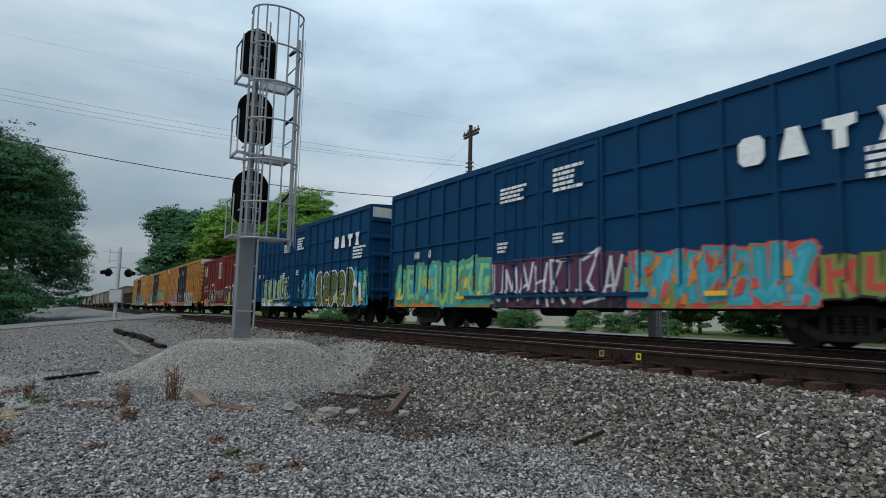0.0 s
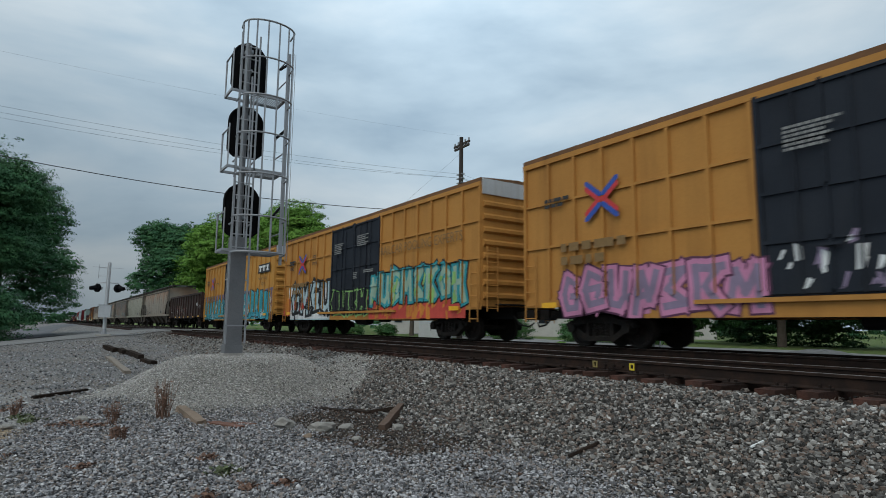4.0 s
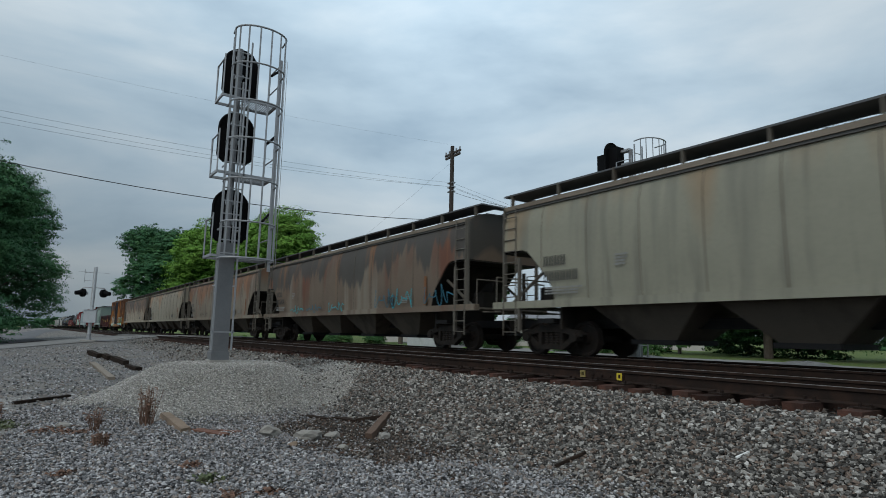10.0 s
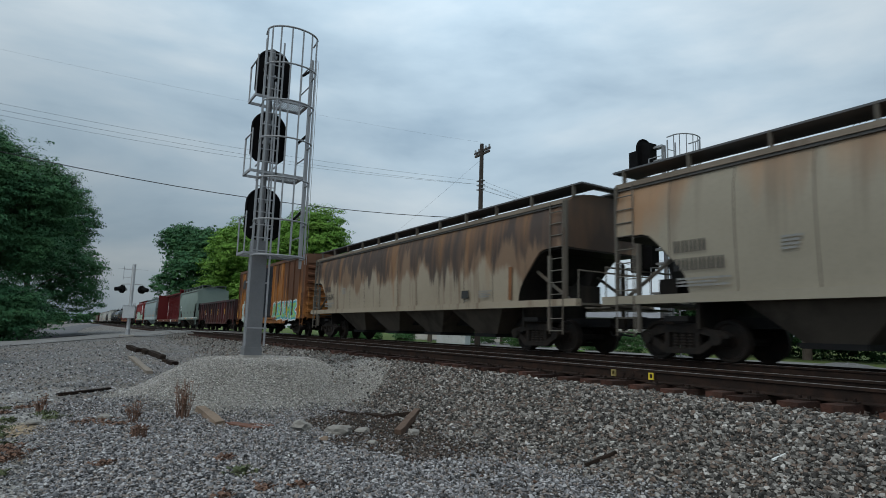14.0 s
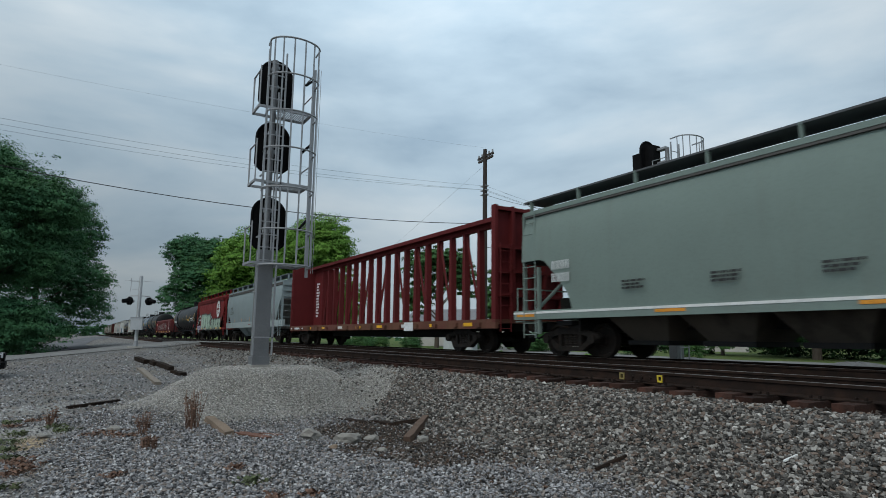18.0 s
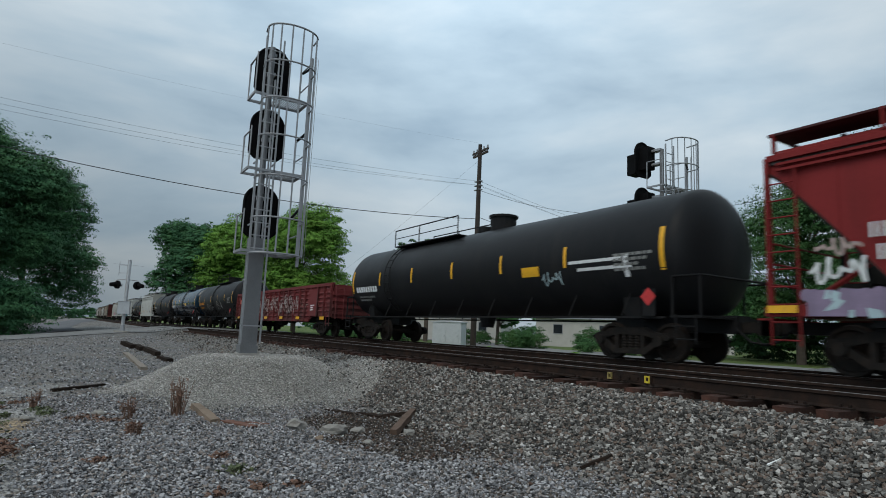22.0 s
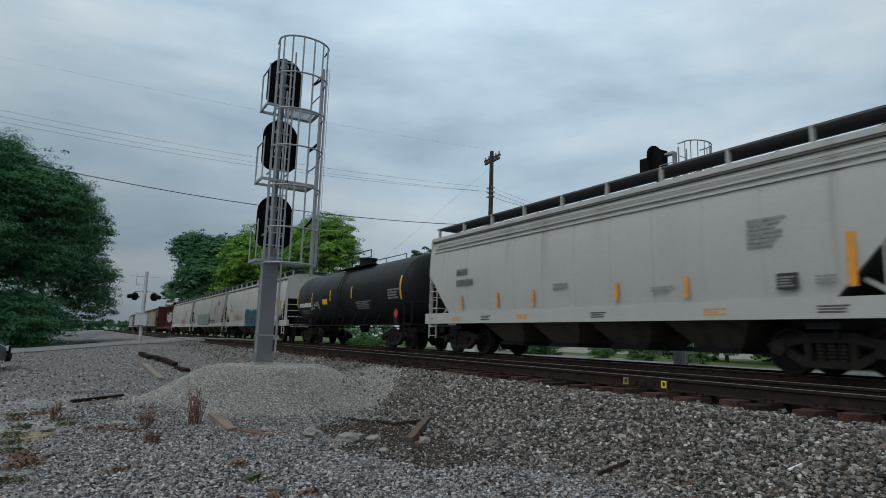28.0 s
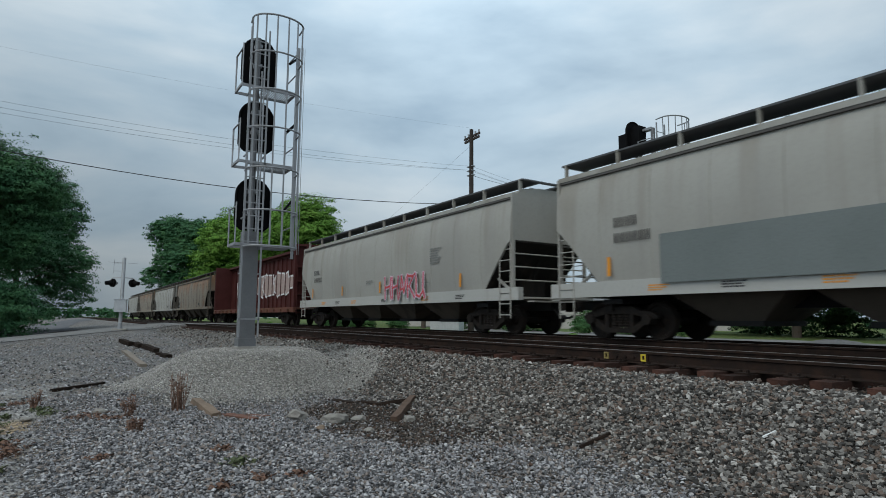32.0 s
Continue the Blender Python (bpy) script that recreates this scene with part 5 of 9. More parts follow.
# ---- signal masts with three heads ----
def signal_mast(m, label, hx=0.0, yc=0.17, lift=0.0, boxed=False):
    t = thing("signal_mast", m, label, "railroad signal", "signal masts")
    base = part("foundation", Geo().box(-0.21, 0.21, -0.23, 0.23, -0.45, -0.06), CONCRETE, t)
    part("column", Geo().box(-0.15, 0.15, -0.175, 0.175, 0.12, 2.62), MAST_GREY, t)
    part("column_base", Geo().box(-0.18, 0.18, -0.20, 0.20, -0.06, 0.12), MAST_GREY, t)
    part("pole", Geo().cyl((0, 0, 2.62), (0, 0, 7.45), 0.075, 12), MAST_GREY, t)
    part("conduit", Geo().cyl((0.13, 0.10, 0.3), (0.10, 0.10, 6.6), 0.022, 6), GALV, t)
    for zc in (3.38 + lift, 5.36 + lift, 7.04 + lift):
        hd = part("signal_head", Geo().box(hx - 0.50, hx - 0.12, yc - 0.19, yc + 0.19, zc - 0.42, zc + 0.40), HEAD_BLACK, t)
        w, hh = 0.41, 0.63
        outline = [(-w, -hh + 0.12), (-w + 0.14, -hh), (w - 0.14, -hh), (w, -hh + 0.12)]
        outline += [(w * math.cos(a), hh - w + w * math.sin(a)) for a in [math.pi * i / 12 for i in range(13)]]
        part("backing_plate", Geo().prism_x([(yc + y, zc + z) for y, z in outline], hx - 0.52, hx - 0.49), HEAD_BLACK, hd)
        part("backing_rim", Geo().pipe([(hx - 0.50, yc + y, zc + z) for y, z in outline + outline[:1]], 0.035, 6), HEAD_BLACK, hd)
        if boxed:
            part("hood_box", Geo().box(hx - 1.0, hx - 0.52, yc - 0.24, yc + 0.24, zc - 0.52, zc + 0.22), HEAD_BLACK, hd)
        for dz in () if boxed else (-0.27, 0, 0.27):
            n = 14
            vs = []
            for x, r in ((hx - 0.52, 0.125), (hx - 0.90, 0.115)):
                vs += [(x, yc + r * math.cos(radians(-30 + 240 * i / (n - 1))), zc + dz + r * math.sin(radians(-30 + 240 * i / (n - 1)))) for i in range(n)]
            part("hood", Geo().add(vs, [(i, i + 1, n + i + 1, n + i) for i in range(n - 1)]), HEAD_BLACK, hd)
        for dz in (-0.30, 0.20):
            part("bracket", Geo().box(hx - 0.18, 0.0, min(-0.05, yc), 0.12, zc + dz, zc + dz + 0.08), GALV, hd)
    # ladder on the back, with its cage
    lx = 0.34
    lad = part("ladder", Geo().box(lx - 0.02, lx + 0.02, -0.26, -0.225, 0.16, 7.55).box(lx - 0.02, lx + 0.02, 0.17, 0.205, 0.16, 7.55), GALV, t)
    z = 2.35
    while z < 7.4:
        part("rung", Geo().cyl((lx, -0.24, z), (lx, 0.19, z), 0.014, 5), GALV, lad)
        z += 0.305
    part("ladder_foot", Geo().box(lx - 0.02, lx + 0.02, -0.28, 0.23, 0.55, 0.58), GALV, lad)
    for z in (1.6, 2.9, 4.4, 5.9):
        for y in (-0.25, 0.17):
            part("standoff", Geo().box(0.05, lx, y, y + 0.03, z, z + 0.03), GALV, lad)

    def hoop_pts(n=14):
        pts = [(lx, -0.26)]
        for i in range(n + 1):
            a = math.pi * (1.0 - i / n)
            u = math.cos(a)
            pts.append((lx + 0.30 + 0.42 * math.sin(a), 0.30 + 0.60 * u))
        pts.append((lx, 0.92))
        return pts

    cg = part("cage", Geo().pipe([(x, y, 7.65) for x, y in hoop_pts()], 0.022, 6), GALV, t)
    for z in (2.20, 3.02, 4.0, 4.95, 5.85, 6.75):
        pts = [(x, y, z) for x, y in hoop_pts()]
        part("cage_hoop", Geo().pipe(pts, 0.020, 6), GALV, cg)
    hp = hoop_pts()
    for k in (1, 3, 5, 7, 9, 11, 13, 15):
        x, y = hp[k]
        part("cage_bar", Geo().box(x - 0.006, x + 0.006, y - 0.018, y + 0.018, 2.2, 7.65), GALV, cg)
    part("cage_post", Geo().box(lx - 0.03, lx + 0.03, 0.89, 0.95, 2.0, 7.3), GALV, cg)
    part("tie_line", Geo().cyl((lx + 0.1, 1.0, 2.1), (lx + 0.1, 1.0, 7.3), 0.006, 4).cyl((lx + 0.05, 1.06, 2.1), (lx + 0.05, 1.06, 7.3), 0.006, 4), GALV, cg)
    # service platforms beside each head
    for z, tall in ((2.25, 1.0), (4.20, 1.05), (6.05, 1.05)):
        g = Geo()
        x0, x1, y0, y1 = -0.30, 0.34, -0.42, 0.86
        for y in (y0, y1):
            g.box(x0, x1, y - 0.02, y + 0.02, z, z + 0.06)
        for x in (x0, x1):
            g.box(x - 0.02, x + 0.02, y0, y1, z, z + 0.06)
        pf = part("service_platform", g, GALV, t)
        g = Geo()
        for i in range(15):
            y = 0.12 + i * 0.05
            g.box(x0, x1, y - 0.006, y + 0.006, z + 0.02, z + 0.05)
        part("grating", g, GALV, pf)
        for pts in ([(x1, y0, z), (x1, y0, z + tall)], [(x0, y0, z), (x0, y0, z + tall * 0.9), (x1, y0, z + tall * 0.9)], [(x0, y1, z), (x0, y1, z + tall), (x1, y1, z + tall)], [(x0, y1, z + tall * 0.5), (x1, y1, z + tall * 0.5)]):
            part("platform_rail", Geo().pipe(pts, 0.017, 5), GALV, pf)
    for z in (3.35, 5.25, 6.95):
        part("safety_gate", Geo().pipe([(lx + 0.25, 0.62, z - 0.22), (lx - 0.05, 0.93, z + 0.12)], 0.032, 5), HEAD_BLACK, t)
    return t


mast = signal_mast(pose(MAST_X, MAST_Y, -0.12, 0, 0, 0), "grey steel signal mast with black heads and caged ladder on gravel")
mast_far = signal_mast(pose(-12.95, 17.05, -0.30, 0, 0, 0), "grey steel signal mast with three black heads, behind the far track", -0.24, -0.10, 0.2, True)


# ---- crossing signal ----
SILVER_MAST = surface("bare_aluminium", (0.46, 0.47, 0.48), 0.45, 0.3, second=(0.36, 0.37, 0.38), scale=4)


def crossing_signal():
    t = thing("crossing_signal", pose(-42.0, 3.05, -0.38, 0, 0, -12), "aluminium crossing-signal mast with black flashing lights and a control box", "crossing signal")
    part("foundation", Geo().box(-0.4, 0.4, -0.4, 0.4, -0.3, 0.12), CONCRETE, t)
    part("mast", Geo().cyl((0, 0, 0.1), (0, 0, 4.55), 0.105, 12), SILVER_MAST, t)
    part("base_casting", Geo().cyl((0, 0, 0.1), (0, 0, 0.5), 0.16, 10, 0.10), GALV, t)
    bx = part("control_box", Geo().box(0.06, 0.5, -0.33, 0.33, 1.15, 1.88), SILVER_MAST, t)
    part("box_lid", Geo().box(0.03, 0.53, -0.36, 0.36, 1.88, 1.92), GALV, bx)
    part("light_arm", Geo().pipe([(0, -0.72, 3.12), (0, -0.55, 3.26), (0, 0, 3.30), (0, 0.55, 3.26), (0, 0.72, 3.12)], 0.03, 6), GALV, t)
    for s in (-1, 1):
        lt = part("flasher", Geo().cyl((-0.06, s * 0.50, 2.95), (0.04, s * 0.62, 2.95), 0.25, 16), HEAD_BLACK, t)
        part("flasher_hood", Geo().cyl((0.04, s * 0.62, 2.97), (0.24, s * 0.92, 2.92), 0.15, 12, 0.12), HEAD_BLACK, lt)
        part("flasher_case", Geo().cyl((-0.20, s * 0.36, 2.95), (-0.06, s * 0.50, 2.95), 0.10, 12, 0.16), GALV, lt)
        part("flasher_bracket", Geo().cyl((-0.08, s * 0.48, 2.98), (0, s * 0.60, 3.24), 0.022, 6), GALV, lt)
    part("antenna", Geo().pipe([(0, -0.55, 3.55), (0, -0.55, 4.4)], 0.012, 4).pipe([(0, -0.55, 3.7), (0, 0, 3.7)], 0.012, 4).pipe([(0, -0.55, 4.2), (0, 0, 4.2)], 0.012, 4).pipe([(0, -0.9, 4.25), (0, 0.8, 4.2)], 0.008, 4), GALV, t)
    part("bell", Geo().cyl((0, 0, 4.35), (0, 0, 4.5), 0.10, 12), GALV, t)


crossing_signal()


# ---- utility pole and wires ----
def utility_pole():
    t = thing("utility_pole", pose(-26.6, 18.9, -0.6, 0, 0, 0), "dark wooden utility pole with two crossarms and insulators", "utility pole")
    part("post", Geo().cyl((0, 0, -0.3), (0.12, -0.05, 11.75), 0.17, 12, 0.11), POLE_WOOD, t)
    for z, ln in ((11.30, 0.80), (11.12, 0.74)):
        am = part("crossarm", Geo().box(-ln, ln, -0.05, 0.05, z, z + 0.11, pose(0.1, 0, 0, 0, 0, -3)), POLE_WOOD, t)
        for u in (-0.9, -0.45, 0.45, 0.9):
            part("insulator", Geo().cyl((0.1 + u * ln * math.cos(radians(-3)), u * ln * math.sin(radians(-3)), z + 0.11), (0.1 + u * ln * math.cos(radians(-3)), u * ln * math.sin(radians(-3)), z + 0.27), 0.05, 8), GALV, am)
    for z in (9.6, 9.35, 9.1):
        part("wire_rack", Geo().box(-0.25, 0.25, -0.12, 0.12, z, z + 0.05), GALV, t)


utility_pole()


def wire(a, b, sag, r, label):
    a, b = Vector(a), Vector(b)
    pts = []
    for i in range(29):
        u = i / 28
        p = a.lerp(b, u)
        p.z -= sag * 4 * u * (1 - u)
        pts.append(p)
    tagged(part("overhead_wire", Geo().pipe(pts, r, 5), WIRE), label, "wire", "overhead wires")


for z, zb, dx, sag in ((9.02, 11.9, 0.1, 1.55), (8.85, 11.7, -0.15, 1.58), (8.78, 11.8, 0.15, 1.85)):
    wire((-26.6 + dx, 18.9, z), (-29.5, -30, zb), sag, 0.005, "thin dark power line over the tracks")
    wire((-26.6 + dx, 18.9, z), (-36, 70, z - 0.6), 0.9, 0.006, "thin dark power line beyond the pole")
wire((-26.5, 18.9, 11.25), (-29.5, -30, 12.9), 1.05, 0.0022, "thin dark top wire over the tracks")
wire((-26.5, 18.9, 6.85), (-29.5, -30, 13.0), 2.75, 0.018, "thick black telephone cable")
wire((-26.5, 18.9, 6.95), (-24, 60, 5.0), 1.6, 0.014, "black telephone cable beyond the pole")
wire((-26.5, 18.9, 8.5), (-5.8, 29.2, 10.2), 2.84, 0.010, "black service cable slung past the far mast")
wire((-26.5, 18.9, 5.5), (6, 60, 4.5), 1.2, 0.012, "black service cable behind the train")
wire((-26.5, 18.9, 10.3), (-42, 16.6, 4.0), 0.1, 0.004, "slanting steel guy wire of the pole")


# ---- relay cabinet, low building, gravel pile behind the far track ----
CABINET = surface("pale_cabinet_paint", (0.50, 0.52, 0.54), 0.5, second=(0.40, 0.42, 0.44), scale=3)
t = thing("relay_cabinet", pose(-37.6, 24.5, -0.62, 0, 0, 30), "pale grey steel relay cabinet on the grass", "cabinet")
part("cabinet_body", Geo().box(-1.2, 1.2, -0.45, 0.45, 0.12, 1.85), CABINET, t)
part("cabinet_roof", Geo().prism([(-1.28, 1.85), (1.28, 1.85), (1.28, 1.90), (0, 2.0), (-1.28, 1.90)], -0.52, 0.52), CABINET, t)
part("plinth", Geo().box(-1.25, 1.25, -0.5, 0.5, -0.1, 0.12), CONCRETE, t)
for x in (-1.05, 0.03):
    dr = part("door", Geo().box(x, x + 1.0, -0.475, -0.45, 0.2, 1.76), CABINET, t)
    part("door_handle", Geo().box(x + 0.85, x + 0.9, -0.50, -0.475, 0.75, 0.9), GALV, dr)

SIDING = surface("white_siding", (0.48, 0.465, 0.44), 0.7, second=(0.38, 0.365, 0.34), scale=1.5)
ROOFING = surface("grey_roofing", (0.20, 0.20, 0.21), 0.9, second=(0.14, 0.14, 0.15), scale=1.5)
GLASS = surface("dark_window_glass", (0.02, 0.025, 0.03), 0.12, spec=0.6)


def house(m, w, d, h, ridge, label, wins=4):
    t = thing("building", m, label, "building")
    part("wall", Geo().box(-w, w, -d, d, -0.5, h), SIDING, t)
    part("roof", Geo().prism_x([(-d - 0.4, h), (d + 0.4, h), (0, h + ridge)], -w - 0.4, w + 0.4), ROOFING, t)
    for i in range(wins):
        x = -w + (i + 0.5) * 2 * w / wins
        wn = part("window", Geo().box(x - 0.55, x + 0.55, -d - 0.05, -d + 0.02, h * 0.38, h * 0.78), GALV, t)
        part("pane", Geo().box(x - 0.47, x + 0.47, -d - 0.07, -d - 0.05, h * 0.38 + 0.08, h * 0.78 - 0.08), GLASS, wn)
    dr = part("door", Geo().box(w * 0.12 - 0.45, w * 0.12 + 0.45, -d - 0.06, -d + 0.02, -0.5, 1.6), ROOFING, t)


house(pose(-45, 54, -0.2, 0, 0, 34), 10, 4.5, 2.7, 1.0, "long low white building with a grey roof")
house(pose(-66, 44, -0.3, 0, 0, 40), 7, 4.0, 2.9, 1.7, "white house with a grey gable roof behind the trees", 3)

PILE = surface("grey_gravel_pile", (0.13, 0.13, 0.13), 0.95, second=(0.09, 0.09, 0.09), scale=3, bump=0.8, bump_scale=25, island=0.3)
for px, py, r, hh in ((-9.5, 21.5, 1.2, 0.45), (-15.5, 21.2, 1.1, 0.4)):
    g = Geo()
    rings = []
    for k in range(7):
        u = k / 6
        rings.append([(r * (1 - u) * (1 + 0.1 * math.sin(3 * a + k)) * math.cos(a) * 1.5 + 0.001, r * (1 - u) * math.sin(a), hh * (1 - (1 - u) ** 2) + 0.03 * math.sin(7 * a + k)) for a in [2 * math.pi * i / 20 for i in range(20)]])
    g.loft(rings)
    tagged(part("spoil_heap", g, PILE, at=pose(px, py, -0.60)), "low heap of grey gravel on the grass", "gravel pile", "gravel piles")


# ---- parked vehicle ----
def parked_suv():
    t = thing("parked_suv", pose(-25.7, -4.55, float(height(-25.7, -4.55)), 0, 0, 93), "black sport utility vehicle parked on the gravel lot", "car")
    pa = surface("black_car_paint", (0.012, 0.012, 0.014), 0.25, spec=0.6, fine=0)
    lamp = surface("headlamp_glass", (0.55, 0.56, 0.58), 0.15, fine=0)
    rubber = surface("tyre_rubber", (0.02, 0.02, 0.02), 0.9)
    W = 0.92
    sec = [(-2.35, 0.38), (-2.35, 0.95), (-2.20, 1.08), (-2.05, 1.66), (-1.7, 1.74), (0.1, 1.72), (0.95, 1.12), (2.05, 1.00), (2.32, 0.82), (2.36, 0.40)]
    rings = []
    for y, k in ((-W, 0.0), (-W + 0.02, 0.06), (-0.4, 0.1), (0.4, 0.1), (W - 0.02, 0.06), (W, 0.0)):
        rings.append([(x * (0.985 + k * 0.1), y * (1.0 if z < 1.1 else 0.86), z * (0.985 + 0.15 * k)) for x, z in sec])
    part("body", Geo().loft(rings), pa, t, smooth=35)
    part("windscreen", Geo().prism([(0.18, 1.68), (0.94, 1.17), (0.97, 1.19), (0.22, 1.71)], -0.68, 0.68), GLASS, t)
    for s in (-1, 1):
        part("side_window", Geo().prism([(-1.9, 1.15), (0.75, 1.15), (0.1, 1.62), (-1.75, 1.62)], *sorted((s * 0.80, s * 0.835))), GLASS, t)
        part("headlamp", Geo().box(2.16, 2.36, *sorted((s * 0.52, s * 0.86)), 0.72, 0.86), lamp, t)
        part("mirror", Geo().box(0.62, 0.80, *sorted((s * 0.90, s * 1.10)), 1.12, 1.26), pa, t)
        for x in (-1.42, 1.45):
            wh = part("wheel", Geo().cyl((x, s * 0.70, 0.36), (x, s * 0.93, 0.36), 0.36, 20), rubber, t)
            part("rim", Geo().cyl((x, s * 0.925, 0.36), (x, s * 0.94, 0.36), 0.23, 14), GALV, wh)
    part("grille", Geo().box(2.34, 2.40, -0.5, 0.5, 0.60, 0.86), HEAD_BLACK, t)
    part("bumper", Geo().box(2.28, 2.44, -0.88, 0.88, 0.36, 0.56), HEAD_BLACK, t)


parked_suv()


# ---- trees ----
BARK = surface("bark", (0.09, 0.07, 0.055), 0.95, second=(0.14, 0.12, 0.1), scale=4, bump=0.6)


def leaf_material(name, a, b):
    m = surface(name, a, 0.7, second=b, scale=0.5, amount=0.9, fine=0.0, island=0.15, spec=0.12)
    return m


LEAF_DARK = leaf_material("dark_leaves", (0.042, 0.118, 0.054), (0.072, 0.168, 0.064))
LEAF_MID = leaf_material("maple_leaves", (0.040, 0.105, 0.035), (0.068, 0.138, 0.041))
# leaf green darkened to carry the shade below the far trees
LEAF_SHADE = leaf_material("shaded_undergrowth_leaves", (0.018, 0.052, 0.018), (0.035, 0.075, 0.022))
LEAF_LIGHT = leaf_material("fresh_leaves", (0.105, 0.225, 0.036), (0.16, 0.29, 0.05))


def leaves(centres, radii, count, size, seed):
    """Leaves in tufts on the outside of several round masses; the leaves of a tuft lie like shingles over it."""
    rng = np.random.RandomState(seed)
    centres, radii = np.array(centres, float), np.array(radii, float)
    per = 34
    nclump = max(1, count // per)
    w = radii ** 2
    k = rng.choice(len(radii), nclump, p=w / w.sum())
    d = rng.normal(size=(nclump, 3))
    d[:, 2] = np.abs(d[:, 2]) * rng.choice([1, 1, 1, -0.7], nclump)
    d /= np.linalg.norm(d, axis=1)[:, None]
    rad = radii[k] * (1 - 0.5 * rng.rand(nclump) ** 2.2) * (1 + 0.10 * rng.normal(size=nclump))
    cc = centres[k] + d * rad[:, None] * np.array([1, 1, 0.85])
    tuft = (0.13 * radii.mean() + 0.10) * rng.uniform(0.6, 1.35, nclump)
    e = rng.normal(size=(nclump * per, 3))
    e[:, 2] = np.abs(e[:, 2]) - 0.35
    e /= np.linalg.norm(e, axis=1)[:, None]
    pos = np.repeat(cc, per, axis=0) + e * (np.repeat(tuft, per) * rng.uniform(0.55, 1.1, nclump * per))[:, None] * np.array([1.25, 1.25, 0.6])
    n = len(pos)
    nrm = e * 0.8 + np.repeat(d, per, axis=0) * 0.5 + np.array([0, 0, 0.55]) + rng.normal(size=(n, 3)) * 0.32
    nrm /= np.linalg.norm(nrm, axis=1)[:, None]
    u = np.cross(nrm, rng.normal(size=(n, 3)))
    u /= np.linalg.norm(u, axis=1)[:, None]
    v = np.cross(nrm, u)
    s = size * (0.6 + 0.8 * rng.rand(n))[:, None]
    q = np.stack([pos - u * s, pos + u * s * 0.35 + v * s * 0.7, pos + u * s * 0.8 - v * s * 0.55], 1).reshape(-1, 3)
    return q, np.arange(n * 3).reshape(-1, 3)


def quick_mesh(name, verts, faces, material):
    me = bpy.data.meshes.new(name)
    verts, faces = np.asarray(verts, np.float32), np.asarray(faces, np.int32)
    n, k = faces.shape
    me.vertices.add(len(verts))
    me.vertices.foreach_set("co", verts.ravel())
    me.loops.add(n * k)
    me.loops.foreach_set("vertex_index", faces.ravel())
    me.polygons.add(n)
    me.polygons.foreach_set("loop_start", np.arange(0, n * k, k, dtype=np.int32))
    me.update(calc_edges=True)
    me.shade_flat()
    me.materials.append(material)
    return me


def tree(x, y, h, r, leaf, seed, count, label, low=0.18, size=0.20):
    rnd = random.Random(seed)
    z0 = float(height(x, y)) - 0.1
    t = thing("tree", pose(x, y, z0), label, "tree")
    g = Geo()
    g.cyl((0, 0, 0), (0.1, 0, h * 0.45), 0.03 * h * 0.75, 10, 0.016 * h)
    g.cyl((0.1, 0, h * 0.45), (-0.2, 0.2, h * 0.85), 0.016 * h, 8, 0.005 * h)
    masses, rad = [(0, 0, h * 0.68)], [r * 0.68]
    for i in range(13):
        a = i * 2.4 + rnd.uniform(-0.4, 0.4)
        u = rnd.uniform(0, 1)
        zz = h * (low + 0.08 + (0.82 - low) * u)
        spread = r * (0.46 + 0.30 * u if u < 0.55 else 0.62 - 0.55 * (u - 0.55)) * rnd.uniform(0.8, 1.12)
        c = (math.cos(a) * spread, math.sin(a) * spread, zz)
        g.cyl((0.05, 0, max(0.6, zz * 0.62)), (c[0] * 0.8, c[1] * 0.8, zz * 0.97), 0.008 * h, 6, 0.003 * h)
        masses.append(c)
        rad.append(r * rnd.uniform(0.34, 0.48))
    part("trunk", g, BARK, t)
    q, f = leaves(masses, rad, count, size, seed)
    q = q[(np.repeat(q.reshape(-1, 3, 3)[:, :, 2].min(1) > 0.05, 3))]
    ob = new("crown", quick_mesh("crown", q, np.arange(len(q)).reshape(-1, 3), leaf))
    ob.parent = t
    return t


tree(-52, -7.3, 15.6, 7.4, LEAF_DARK, 1, 400000, "large dark green broadleaf tree beside the road", 0.02, 0.085)
tree(-61.5, -3.5, 12.4, 5.9, LEAF_DARK, 2, 160000, "broadleaf tree beside the frontage road", 0.10, 0.095)
tree(-49, -12.5, 14.5, 6.8, LEAF_DARK, 8, 34000, "dark green broadleaf tree at the edge of the lot", 0.02, 0.24)
tree(-140, 23, 23.2, 9.6, LEAF_DARK, 3, 150000, "tall dark green tree behind the train", 0.15, 0.20)
tree(-136, 29, 22.5, 9.2, LEAF_MID, 12, 60000, "tall dark green tree behind the train", 0.15, 0.22)
tree(-96, 24.0, 18.9, 9.2, LEAF_LIGHT, 4, 150000, "bright green maple tree behind the train", 0.12, 0.16)
tree(-80.4, 26.6, 16.4, 8.9, LEAF_LIGHT, 5, 150000, "bright green maple tree behind the train", 0.12, 0.15)
tree(-53.0, 31.6, 11.2, 4.4, LEAF_MID, 6, 16000, "slender green tree with an open crown", 0.3, 0.2)
tree(-44, 34, 7.6, 3.0, LEAF_MID, 7, 14000, "small green tree near the white building", 0.25, 0.2)
tree(-19.0, 38, 12.3, 4.9, LEAF_MID, 9, 130000, "green broadleaf tree behind the far signal mast", 0.14, 0.07)
tree(-12.0, 39, 14.3, 6.6, LEAF_MID, 10, 220000, "broad green tree behind the far signal mast", 0.12, 0.07)
tree(-1, 41, 12.6, 6.6, LEAF_MID, 11, 60000, "broad green tree behind the far track", 0.12, 0.18)
